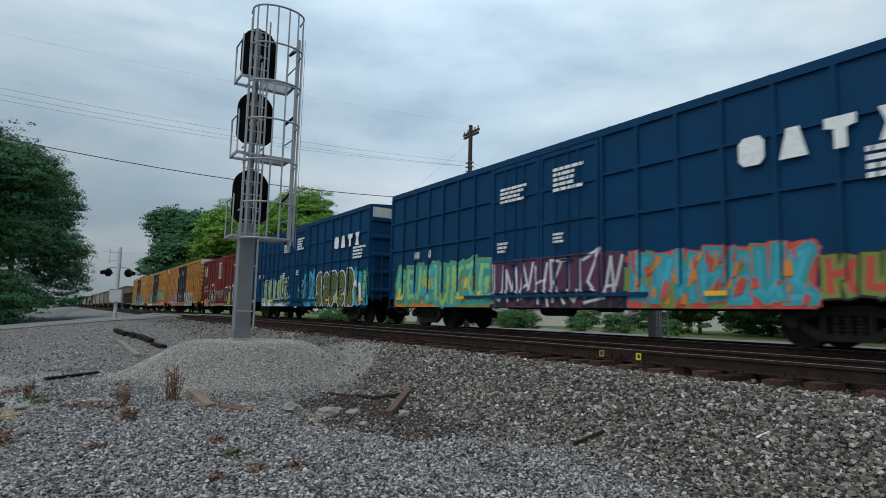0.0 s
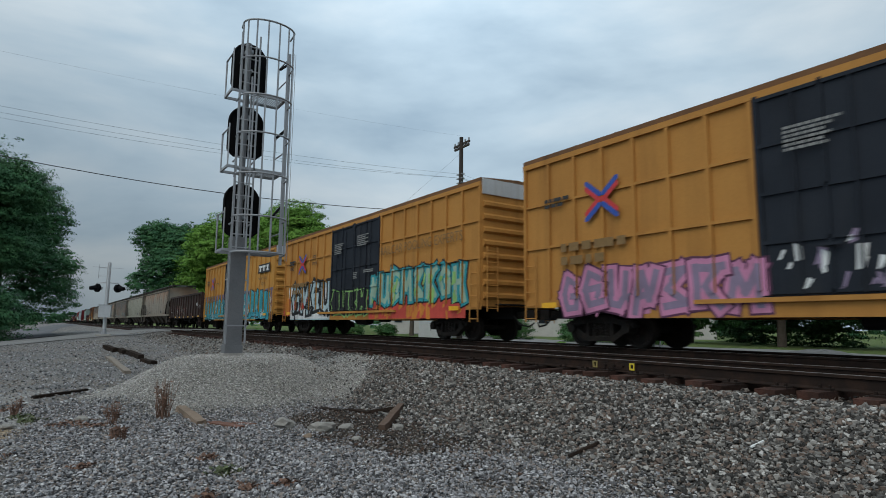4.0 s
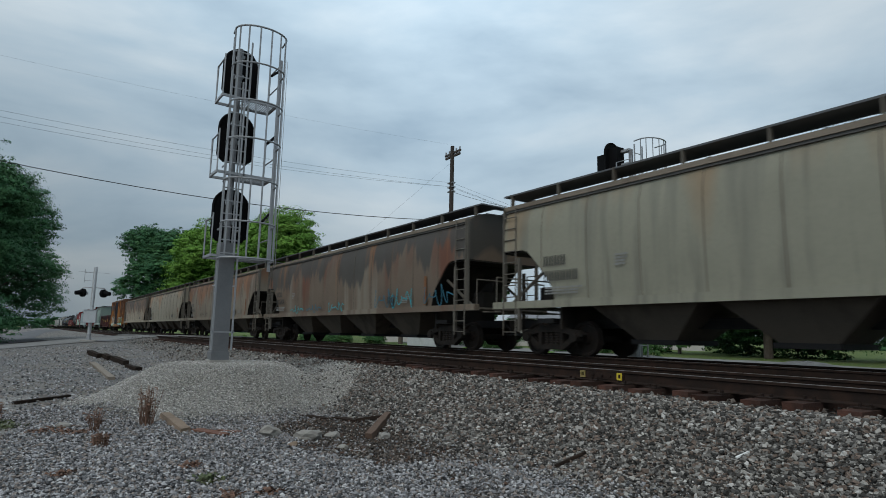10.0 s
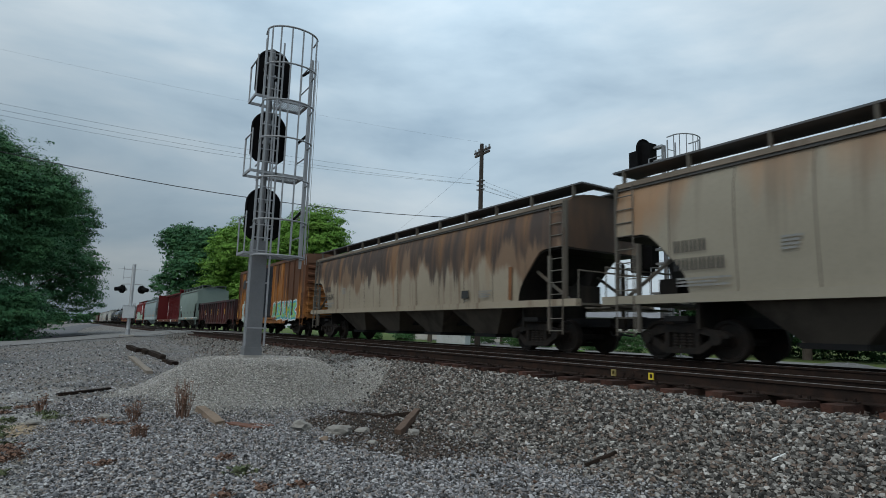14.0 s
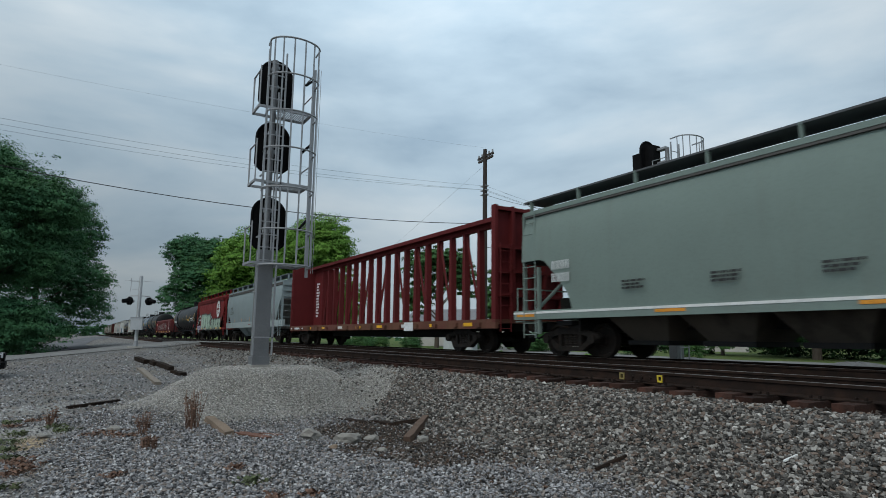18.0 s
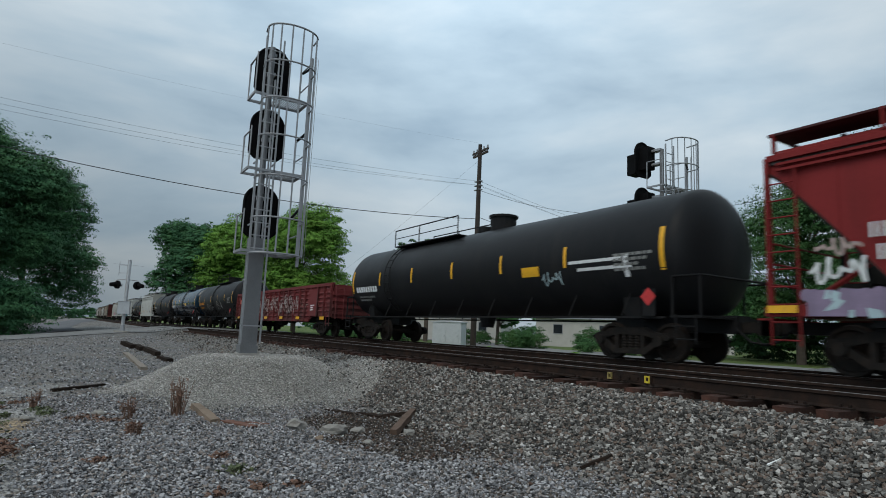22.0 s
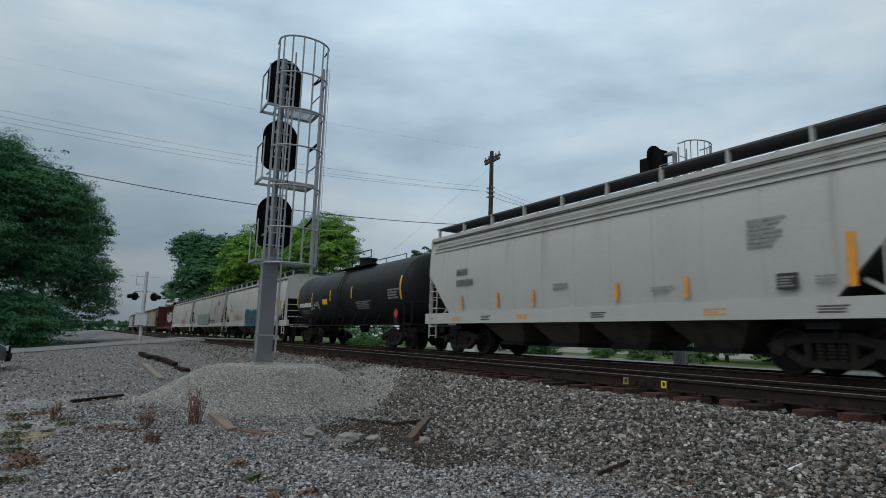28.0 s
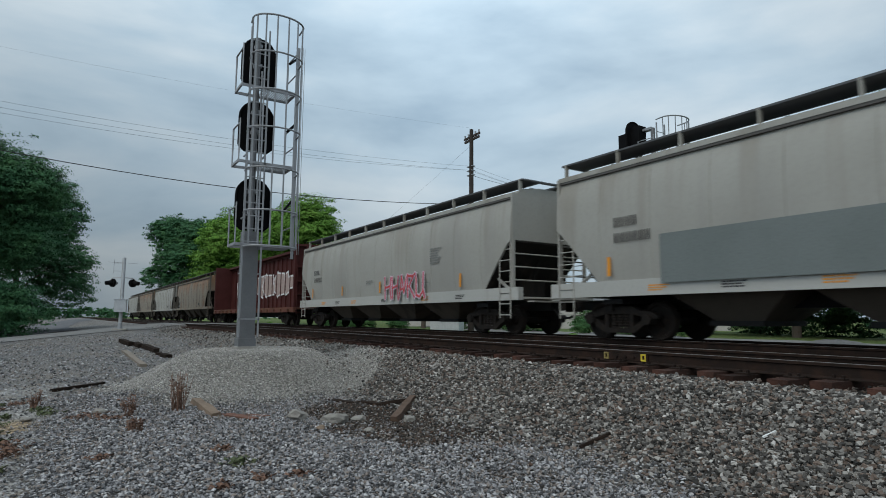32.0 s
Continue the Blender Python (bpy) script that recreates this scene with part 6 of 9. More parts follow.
tree(-26.5, 40, 6.5, 3.4, LEAF_MID, 13, 18000, "low green tree beside a lane", 0.05, 0.2)


def thicket(name, pts, leaf, count, size, seed, label):
    rng = np.random.RandomState(seed)
    c, r = [], []
    for x, y, rr in pts:
        c.append((x, y, float(height(x, y)) + rr * 0.55))
        r.append(rr)
    q, f = leaves(c, r, count, size, seed)
    ob = new(name, quick_mesh(name, q, f, leaf))
    tagged(ob, label, "bushes", kind="stuff")


rs = random.Random(9)
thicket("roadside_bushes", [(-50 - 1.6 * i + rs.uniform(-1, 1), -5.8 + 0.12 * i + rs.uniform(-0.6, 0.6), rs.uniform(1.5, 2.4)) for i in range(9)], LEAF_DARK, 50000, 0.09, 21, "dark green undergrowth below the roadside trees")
thicket("bushes", [(-62 + i * 3.4 + rs.uniform(-1, 1), 24 + rs.uniform(-2, 6) + i * 0.2, rs.uniform(0.5, 1.0)) for i in range(7)], LEAF_MID, 36000, 0.055, 22, "green bushes behind the far track")
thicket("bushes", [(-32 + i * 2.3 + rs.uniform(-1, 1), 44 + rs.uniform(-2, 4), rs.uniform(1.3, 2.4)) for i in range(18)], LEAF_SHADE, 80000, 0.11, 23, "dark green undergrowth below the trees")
thicket("bushes", [(-47 + i * 2.6 + rs.uniform(-1, 1), 31 + rs.uniform(-1.5, 3), rs.uniform(0.7, 1.2)) for i in range(10)], LEAF_MID, 60000, 0.055, 27, "green bushes before the white building")
thicket("far_woods", [(-300 + i * 7 + rs.uniform(-3, 3), 95 + rs.uniform(-12, 25), rs.uniform(3.0, 5.0)) for i in range(60)], LEAF_DARK, 50000, 0.45, 24, "distant dark green woods")
thicket("far_woods", [(-260 - i * 9 + rs.uniform(-3, 3), -22 + i * 2.4 + rs.uniform(-6, 6), rs.uniform(3.0, 4.6)) for i in range(26)], LEAF_DARK, 26000, 0.5, 25, "distant dark green woods at the end of the line")
thicket("grass_tufts", [(-60 + i * 1.1 + rs.uniform(-1, 1), 17.5 + rs.uniform(0, 1.2) + (i % 7) * 0.7, rs.uniform(0.08, 0.2)) for i in range(64)], LEAF_LIGHT, 24000, 0.06, 26, "long green grass beside the far track")


# ---- loose things on the gravel ----
OLD_WOOD = surface("weathered_timber", (0.22, 0.16, 0.115), 0.95, second=(0.13, 0.09, 0.065), scale=6, bump=0.5, bump_scale=40)
DARK_WOOD = surface("dark_rotten_timber", (0.022, 0.017, 0.014), 0.95, spec=0.05, second=(0.05, 0.031, 0.023), scale=6, bump=0.6, bump_scale=40)
PALE_STONE = surface("pale_rock", (0.25, 0.235, 0.21), 0.95, second=(0.17, 0.155, 0.14), scale=8, bump=0.5, bump_scale=30)
DRY = surface("dry_stems", (0.15, 0.085, 0.06), 0.95, second=(0.22, 0.135, 0.095), scale=9, island=0.35)
WEED = surface("weed_green", (0.075, 0.095, 0.045), 0.8, second=(0.12, 0.12, 0.05), scale=9, island=0.4)
PALE_TIMBER = surface("pale_timber", (0.22, 0.185, 0.15), 0.95, second=(0.15, 0.12, 0.10), scale=6, bump=0.4)


def timber(x0, y0, x1, y1, w, th, material, label, name="timber", dz=0.0, tilt=0.0):
    z0, z1 = float(height(x0, y0)) + dz, float(height(x1, y1)) + dz
    a, b = Vector((x0, y0, z0)), Vector((x1, y1, z1))
    d = b - a
    rnd = random.Random(int(abs(x0 * 100)))
    g = Geo()
    L = d.length
    n = 7
    rings = []
    for i in range(n):
        u = i / (n - 1)
        j = lambda: rnd.uniform(-0.10, 0.10) * w
        rings.append([(u * L, -w / 2 + j(), 0.0), (u * L, w / 2 + j(), 0.0), (u * L + j(), w / 2 * 0.94 + j(), th + j() * 0.4), (u * L + j(), -w / 2 * 0.94 + j(), th + j() * 0.4)])
    g.loft(rings)
    m = Matrix.Translation(a) @ d.to_track_quat("X", "Z").to_matrix().to_4x4() @ pose(0, 0, 0, tilt)
    return tagged(part(name, g, material, at=m), label, "timber", "old timbers")


RED_WOOD = surface("red_brown_wood", (0.16, 0.075, 0.05), 0.95, scale=6, bump=0.5)
BROWN_PLANK = surface("brown_plank", (0.11, 0.07, 0.05), 0.95, scale=6, bump=0.5)
timber(-14.97, -0.08, -15.85, 0.91, 0.09, 0.06, DARK_WOOD, "dark thin board lying on the gravel", "board")
timber(-25.9, 2.09, -20.5, 2.21, 0.20, 0.10, PALE_TIMBER, "pale squared timber half buried in gravel")
for x0, y0, x1, y1 in ((-31.0, 2.35, -29.0, 2.6), (-29.3, 2.78, -28.0, 2.84), (-28.2, 2.98, -25.0, 3.1)):
    timber(x0, y0, x1, y1, 0.22, 0.17, DARK_WOOD, "dark broken railroad tie on the gravel", "broken_tie")
timber(-24.1, 3.05, -22.9, 3.25, 0.22, 0.12, DARK_WOOD, "dark brown tie end sticking out of the mound", "broken_tie")
timber(-11.5, 2.12, -10.0, 2.16, 0.17, 0.10, OLD_WOOD, "tan squared timber at the foot of the mound", dz=-0.03)
timber(-10.1, 2.32, -9.3, 2.58, 0.16, 0.04, RED_WOOD, "red-brown splintered board on the gravel", "board")
timber(-10.0, 2.55, -9.5, 2.85, 0.10, 0.03, RED_WOOD, "red-brown splintered board on the gravel", "board")
timber(-10.8, 4.35, -10.25, 4.62, 0.16, 0.05, DARK_WOOD, "dark rotten board sunk in the dirt", "board", -0.02)
timber(-10.3, 4.82, -9.7, 4.98, 0.17, 0.06, DARK_WOOD, "dark rotten board sunk in the dirt", "board", -0.02)
timber(-9.75, 5.0, -9.3, 5.3, 0.15, 0.07, DARK_WOOD, "dark rotten board sunk in the dirt", "board", -0.02)
timber(-9.25, 5.32, -8.46, 4.53, 0.13, 0.09, BROWN_PLANK, "brown plank lying across the dirt", "plank")
timber(-3.26, 5.80, -3.19, 5.91, 0.025, 0.015, STRIPE_W, "white scrap of wood on the ballast", "scrap", 0.03)
timber(-5.05, 5.15, -4.9, 5.5, 0.04, 0.03, DARK_WOOD, "dark stick on the ballast slope", "stick", 0.03)


def rock(x, y, r, seed, label, flat=0.5, material=None):
    rng = np.random.RandomState(seed)
    bm = bmesh.new()
    bmesh.ops.create_icosphere(bm, subdivisions=2, radius=1)
    for v in bm.verts:
        k = 1 + 0.22 * math.sin(3 * v.co.x + seed) * math.cos(4 * v.co.y + seed) + rng.uniform(-0.16, 0.16)
        v.co = Vector((v.co.x * r * k * 1.2, v.co.y * r * k, v.co.z * r * k * flat))
    me = bpy.data.meshes.new("rock")
    bm.to_mesh(me)
    bm.free()
    me.materials.append(material or PALE_STONE)
    ob = new("rock", me)
    ob.matrix_basis = pose(x, y, float(height(x, y)) + r * flat * 0.75, 0, 0, seed * 37)
    tagged(ob, label, "rock", "loose rocks")


rock(-8.94, 3.11, 0.14, 1, "pale grey rock on the dirt", 0.65)
rock(-8.57, 3.58, 0.17, 2, "flat pale grey rock on the dirt", 0.5)
rock(-8.79, 4.08, 0.11, 3, "pale grey rock on the dirt")
rock(-8.01, 3.14, 0.07, 4, "brown rock on the dirt", 0.6, OLD_WOOD)
rock(-7.77, 3.76, 0.07, 5, "small pale rock on the dirt")
rock(-11.0, -0.35, 0.08, 6, "small pale rock on the gravel lot", 0.5)
rock(-11.2, 0.62, 0.09, 7, "small pale rock among dry weeds", 0.6)
rock(-8.35, 4.75, 0.09, 8, "grey rock beside a plank", 0.6)


def weed(x, y, h, n, spread, seed, label, material=None, lean=0.25):
    rnd = random.Random(seed)
    g = Geo()
    for i in range(n):
        a, r = rnd.uniform(0, 6.28), rnd.uniform(0, spread)
        bx, by = r * math.cos(a), r * math.sin(a)
        hh = h * rnd.uniform(0.45, 1.0)
        tx, ty = bx + rnd.uniform(-lean, lean) * hh, by + rnd.uniform(-lean, lean) * hh
        g.cyl((bx, by, -0.02), (tx, ty, hh), 0.006, 4, 0.003)
        for k in range(4):
            u = rnd.uniform(0.4, 1.0)
            px, py, pz = bx + (tx - bx) * u, by + (ty - by) * u, hh * u
            q = rnd.uniform(0.02, 0.05)
            aa = rnd.uniform(0, 6.28)
            g.add([(px, py, pz), (px + q * math.cos(aa), py + q * math.sin(aa), pz + q * 0.6), (px + q * 1.3 * math.cos(aa + 0.5), py + q * 1.3 * math.sin(aa + 0.5), pz + q * 0.2)], [(0, 1, 2)])
    low = h < 0.15
    ob = part("weed_patch" if low else "weed", g, material or DRY, at=pose(x, y, float(height(x, y))))
    tagged(ob, label, "weed", "low weeds" if low else "weeds", "stuff" if low else "")


weed(-10.95, 1.75, 0.66, 44, 0.11, 1, "tall dry brown weed beside a timber", None, 0.24)
weed(-10.65, 1.0, 0.36, 24, 0.07, 2, "dry brown weed on the gravel", None, 0.35)
weed(-9.2, 0.95, 0.19, 30, 0.13, 3, "low dry brown weed on the gravel")
weed(-12.24, -0.28, 0.30, 22, 0.08, 4, "dry brown weed on the gravel", None, 0.35)
for i, (x, y) in enumerate(((-11.06, 0.58), (-10.39, 0.77), (-10.87, 0.34), (-10.6, 0.6), (-12.98, -0.56), (-7.25, 1.66), (-5.94, 1.74), (-5.79, 1.34), (-5.82, 2.1), (-7.6, 0.44), (-12.3, -0.82))):
    weed(x, y, 0.05, 26, 0.22 if i < 5 else 0.12, 10 + i, "low patch of dry orange-brown weeds", None, 0.9)
for i, (x, y) in enumerate(((-11.49, -0.07), (-12.9, -0.9), (-6.57, 1.68), (-11.9, -0.2), (-9.0, -0.5), (-8.6, -0.4), (-10.6, -0.72), (-10.0, -0.70), (-9.3, -0.62), (-8.3, -0.5), (-11.3, -0.7), (-7.6, -0.55))):
    weed(x, y, 0.06, 34, 0.2, 30 + i, "low green weeds in the gravel", DRY if i in (4, 5, 9) else WEED, 0.8)


# ---- stones: real gravel where the camera is near ----
def stones(name, n, x0, x1, y0, y1, size, keep, material, label, seed, spread=0.55, sides=6):
    rng = np.random.RandomState(seed)
    x, y = rng.uniform(x0, x1, n), rng.uniform(y0, y1, n)
    k = keep(x, y, rng.rand(n))
    x, y = x[k], y[k]
    n = len(x)
    s = size * np.exp(np.clip(rng.normal(size=n) * 0.26, -0.6, 0.5))
    z = height(x, y) + s * rng.uniform(-0.1, 1.1, n)
    if sides == 8:
        base = np.array([(a, b, c) for a in (-1, 1) for b in (-1, 1) for c in (-1, 1)], float) * 0.62
        tri = np.array([(0, 1, 3), (0, 3, 2), (4, 6, 7), (4, 7, 5), (0, 4, 5), (0, 5, 1), (2, 3, 7), (2, 7, 6), (0, 2, 6), (0, 6, 4), (1, 5, 7), (1, 7, 3)])
    else:
        base = np.array([(1, 0, 0), (-1, 0, 0), (0, 1, 0), (0, -1, 0), (0, 0, 1), (0, 0, -1)], float) * 0.85
        tri = np.array([(0, 2, 4), (2, 1, 4), (1, 3, 4), (3, 0, 4), (2, 0, 5), (1, 2, 5), (3, 1, 5), (0, 3, 5)])
    m = len(base)
    v = base[None] * (1 + spread * rng.uniform(-1, 1, (n, m, 3)))
    v = v * s[:, None, None] * np.stack([np.ones(n), rng.uniform(0.6, 1, n), rng.uniform(0.4, 0.72, n)], 1)[:, None, :]
    turn, tilt, lean = rng.uniform(0, np.pi, n), rng.normal(size=n) * 0.30, rng.uniform(0, 2 * np.pi, n)
    q = np.stack([np.cos(turn), np.sin(tilt) * np.cos(lean), np.sin(tilt) * np.sin(lean), np.sin(turn)], 1)
    q /= np.linalg.norm(q, axis=1)[:, None]
    w, a, b, c = q.T
    R = np.stack([1 - 2 * (b * b + c * c), 2 * (a * b - c * w), 2 * (a * c + b * w), 2 * (a * b + c * w), 1 - 2 * (a * a + c * c), 2 * (b * c - a * w), 2 * (a * c - b * w), 2 * (b * c + a * w), 1 - 2 * (a * a + b * b)], 1).reshape(-1, 3, 3)
    v = np.einsum("nij,nmj->nmi", R, v) + np.stack([x, y, z], 1)[:, None, :]
    f = (np.arange(n) * m)[:, None, None] + tri[None]
    ob = new(name, quick_mesh(name, v.reshape(-1, 3), f.reshape(-1, 3), material))
    tagged(ob, label, "gravel", kind="stuff")


def stone_material(name, tones):
    """Crushed stone: each piece takes one of several tones, with a mottled face."""
    m = surface(name, tones[2], 0.92, second=tones[1], scale=30, amount=0.5, fine=0.0, spec=0.15)
    N, L = m.node_tree.nodes, m.node_tree.links
    bs = N["Principled BSDF"]
    src = bs.inputs["Base Color"].links[0].from_socket
    geo = N.new("ShaderNodeNewGeometry")
    ramp = N.new("ShaderNodeValToRGB")
    cr = ramp.color_ramp
    cr.interpolation = "CONSTANT"
    places = (0.0, 0.17, 0.40, 0.62, 0.80, 0.955)
    for i, tone in enumerate(tones):
        e = cr.elements[i] if i < 2 else cr.elements.new(places[i])
        e.position, e.color = places[i], (*tone, 1)
    L.new(geo.outputs["Random Per Island"], ramp.inputs["Fac"])
    mx = N.new("ShaderNodeMix")
    mx.data_type = "RGBA"
    mx.inputs[0].default_value = 0.80
    L.new(src, mx.inputs[6])
    L.new(ramp.outputs["Color"], mx.inputs[7])
    L.new(mx.outputs[2], bs.inputs["Base Color"])
    return m


BALLAST = stone_material("ballast_stone", ((0.010, 0.0095, 0.009), (0.062, 0.057, 0.053), (0.18, 0.168, 0.154), (0.155, 0.11, 0.087), (0.335, 0.313, 0.286), (0.50, 0.475, 0.445)))
LOT_STONE = stone_material("blue_grey_gravel", ((0.022, 0.022, 0.023), (0.130, 0.128, 0.132), (0.270, 0.264, 0.270), (0.23, 0.19, 0.162), (0.42, 0.41, 0.412), (0.56, 0.55, 0.545)))
MOUND_STONE = stone_material("buff_gravel", ((0.20, 0.19, 0.175), (0.35, 0.333, 0.31), (0.44, 0.42, 0.393), (0.37, 0.335, 0.295), (0.54, 0.515, 0.485), (0.66, 0.64, 0.61)))


def near_ballast(x, y, u):
    b, mo, di, lo, gr, sp = zones(x, y)
    d = np.hypot(x, y)
    tied = (np.abs(y - 8.28) < 1.33) & (((3.0 - x) % 0.52) < 0.25)
    return (b * (1 - 0.95 * mo) * (1 - 0.85 * di) * np.clip(9.0 / d, 0.2, 1) ** 1.3 > u) & ~tied & (np.abs(np.abs(y - 8.28) - 0.754) > 0.1)


def near_lot(x, y, u):
    b, mo, di, lo, gr, sp = zones(x, y)
    d = np.hypot(x, y)
    return ((1 - b) * (1 - mo) * (1 - 0.9 * di) * (1 - 0.97 * lo) * np.clip(7.0 / d, 0.16, 1) ** 1.3 > u) & (d > 4.4)


def near_mound(x, y, u):
    b, mo, di, lo, gr, sp = zones(x, y)
    return mo * 0.9 > u


stones("ballast_stones", 108000, -16, -1.5, 4.2, 7.1, 0.0235, near_ballast, BALLAST, "loose grey and buff ballast stones", 1, 0.5, 8)
DEBRIS = stone_material("dirty_and_shaded_stone", ((0.018, 0.015, 0.013), (0.05, 0.041, 0.034), (0.085, 0.070, 0.060), (0.11, 0.066, 0.048), (0.15, 0.125, 0.108), (0.27, 0.245, 0.22)))


def near_dirt(x, y, u):
    b, mo, di, lo, gr, sp = zones(x, y)
    return di * (1 - 0.6 * mo) * 0.8 > u


stones("dirty_stones", 24000, -12, -3, 2.6, 5.6, 0.021, near_dirt, DEBRIS, "dark dirty stones and splinters round the rotten boards", 10, 0.55)
stones("ballast_stones", 20000, -45, -16, 4.4, 7.1, 0.042, near_ballast, BALLAST, "loose grey and buff ballast stones", 2, 0.5)
# darker stone here takes in the shade on the ground beside the train
stones("ballast_stones", 30000, -30, 1.5, 7.0, 11.9, 0.036, near_ballast, DEBRIS, "dark ballast stones between the ties", 3, 0.5)
stones("lot_gravel", 190000, -14, -2.2, -2.0, 5.4, 0.021, near_lot, LOT_STONE, "blue-grey crushed gravel of the lot", 4, 0.5)
stones("lot_gravel", 50000, -38, -13, -3, 5.4, 0.034, near_lot, LOT_STONE, "blue-grey crushed gravel of the lot", 5, 0.5)
stones("mound_gravel", 78000, -18, -10, 0, 7.2, 0.0155, near_mound, MOUND_STONE, "fine buff gravel of the mound", 6, 0.5)

ties()

# ---- the freight train, car after car ----
BLUE = car_paint("blue_boxcar_paint", (0.0028, 0.036, 0.094), (0.008, 0.027, 0.05), 0.5, (0.0036, 0.046, 0.115))
RED_BOX = car_paint("red_boxcar_paint", (0.125, 0.018, 0.016), SOOT, 0.45, (0.16, 0.03, 0.025))
GOLD = car_paint("yellow_boxcar_paint", (0.43, 0.205, 0.054), (0.22, 0.10, 0.03), 0.6, (0.36, 0.165, 0.045))
GOLD_NEW = car_paint("fresh_yellow_boxcar_paint", (0.48, 0.245, 0.062), (0.27, 0.13, 0.04), 0.4, (0.42, 0.205, 0.055))
DOOR_BLACK = car_paint("black_door_paint", (0.022, 0.026, 0.034), (0.06, 0.055, 0.05), 0.35)
ROOF_GALV = car_paint("galvanised_roof", (0.46, 0.47, 0.48), (0.3, 0.27, 0.24), 0.5)
ROOF_EDGE = car_paint("rust_brown_roof_edge", (0.17, 0.085, 0.04), SOOT, 0.6, (0.11, 0.06, 0.035))
ROOF_RUST = car_paint("rusty_roof", (0.13, 0.07, 0.045), SOOT, 0.5)
BROWN_GON = stained("brown_gondola_paint", (0.042, 0.022, 0.018), (0.028, 0.017, 0.015), [((0.085, 0.042, 0.03), 0.9, 0.44, 0.05, 0.6, 2), ((0.018, 0.014, 0.013), 1.4, 0.46, 0.08, 0.8, 9), ((0.10, 0.075, 0.06), 2.4, 0.34, -0.10, 0.5, 5)], 0.8)
MAROON_GON = stained("maroon_gondola_paint", (0.034, 0.014, 0.017), (0.022, 0.012, 0.014), [((0.085, 0.017, 0.020), 0.8, 0.42, -0.05, 0.75, 4, 0.09), ((0.012, 0.010, 0.011), 1.2, 0.50, 0.06, 0.85, 7), ((0.11, 0.04, 0.03), 2.2, 0.34, -0.18, 0.6, 12)], 0.75)
RED_GON = stained("red_gondola_paint", (0.15, 0.024, 0.024), (0.12, 0.02, 0.02), [((0.06, 0.018, 0.016), 1.0, 0.42, 0.0, 0.6, 4), ((0.04, 0.02, 0.018), 2.2, 0.36, -0.12, 0.7, 8)], 0.7)
RUSTED = stained("rusted_orange_boxcar_paint", (0.33, 0.135, 0.032), (0.19, 0.075, 0.026), [((0.06, 0.028, 0.018), 1.3, 0.56, 0.06, 0.9, 3, 0.07), ((0.12, 0.045, 0.02), 3.0, 0.5, 0.0, 0.7, 8)], 0.8)
CREAM = stained("dirty_cream_hopper_paint", (0.225, 0.195, 0.155), (0.19, 0.16, 0.125), [((0.25, 0.115, 0.045), 0.45, 0.50, 0.17, 0.75, 3), ((0.10, 0.085, 0.07), 1.6, 0.42, 0.06, 0.5, 9), ((0.20, 0.085, 0.035), 2.6, 0.36, -0.06, 0.6, 15)])
CREAM_GREEN = stained("green_cream_hopper_paint", (0.235, 0.225, 0.172), (0.20, 0.192, 0.146), [((0.12, 0.115, 0.095), 1.5, 0.42, 0.06, 0.5, 5), ((0.24, 0.135, 0.06), 0.5, 0.36, 0.12, 0.5, 19), ((0.10, 0.09, 0.075), 3.5, 0.36, -0.04, 0.5, 11)])
BROWN_HOP = stained("brown_stained_hopper_paint", (0.135, 0.10, 0.073), (0.105, 0.075, 0.055), [((0.12, 0.042, 0.022), 0.5, 0.54, 0.10, 0.85, 1), ((0.21, 0.185, 0.145), 0.9, 0.44, -0.06, 0.7, 4), ((0.05, 0.047, 0.042), 0.75, 0.42, 0.24, 0.9, 17, 0.04), ((0.26, 0.11, 0.04), 1.1, 0.34, 0.05, 0.6, 23)])
TAN_HOP = stained("tan_hopper_paint", (0.205, 0.175, 0.135), (0.17, 0.14, 0.108), [((0.23, 0.095, 0.038), 0.5, 0.50, 0.22, 0.8, 6), ((0.095, 0.06, 0.043), 1.7, 0.46, 0.16, 0.6, 2), ((0.18, 0.07, 0.03), 3.0, 0.36, -0.04, 0.6, 13)])
ORANGE_HOP = stained("orange_streaked_hopper_paint", (0.262, 0.232, 0.178), (0.225, 0.198, 0.15), [((0.30, 0.145, 0.06), 0.45, 0.36, 0.16, 0.65, 12), ((0.12, 0.085, 0.06), 1.5, 0.40, 0.10, 0.45, 8)])
DARK_TOP = stained("dark_topped_hopper_paint", (0.285, 0.24, 0.178), (0.24, 0.198, 0.143), [((0.155, 0.088, 0.05), 0.9, 0.74, 0.42, 0.85, 7, 0.08), ((0.04, 0.028, 0.024), 2.2, 0.52, 0.30, 0.9, 3, 0.07), ((0.24, 0.12, 0.05), 1.3, 0.36, 0.12, 0.7, 21), ((0.12, 0.07, 0.042), 3.2, 0.50, 0.02, 0.7, 14)])
SEAM_DARK = surface("sooty_seam", (0.12, 0.10, 0.08), 0.8, second=(0.07, 0.06, 0.05), scale=3)
GREEN_GREY = car_paint("green_grey_hopper_paint", (0.185, 0.235, 0.212), (0.15, 0.165, 0.148), 0.3, (0.165, 0.208, 0.19))
BLUE_GREY = car_paint("blue_grey_hopper_paint", (0.245, 0.295, 0.305), (0.20, 0.21, 0.20), 0.3, (0.235, 0.28, 0.29))
RED_HOP = car_paint("red_hopper_paint", (0.20, 0.024, 0.024), (0.10, 0.018, 0.017), 0.35, (0.165, 0.022, 0.022))
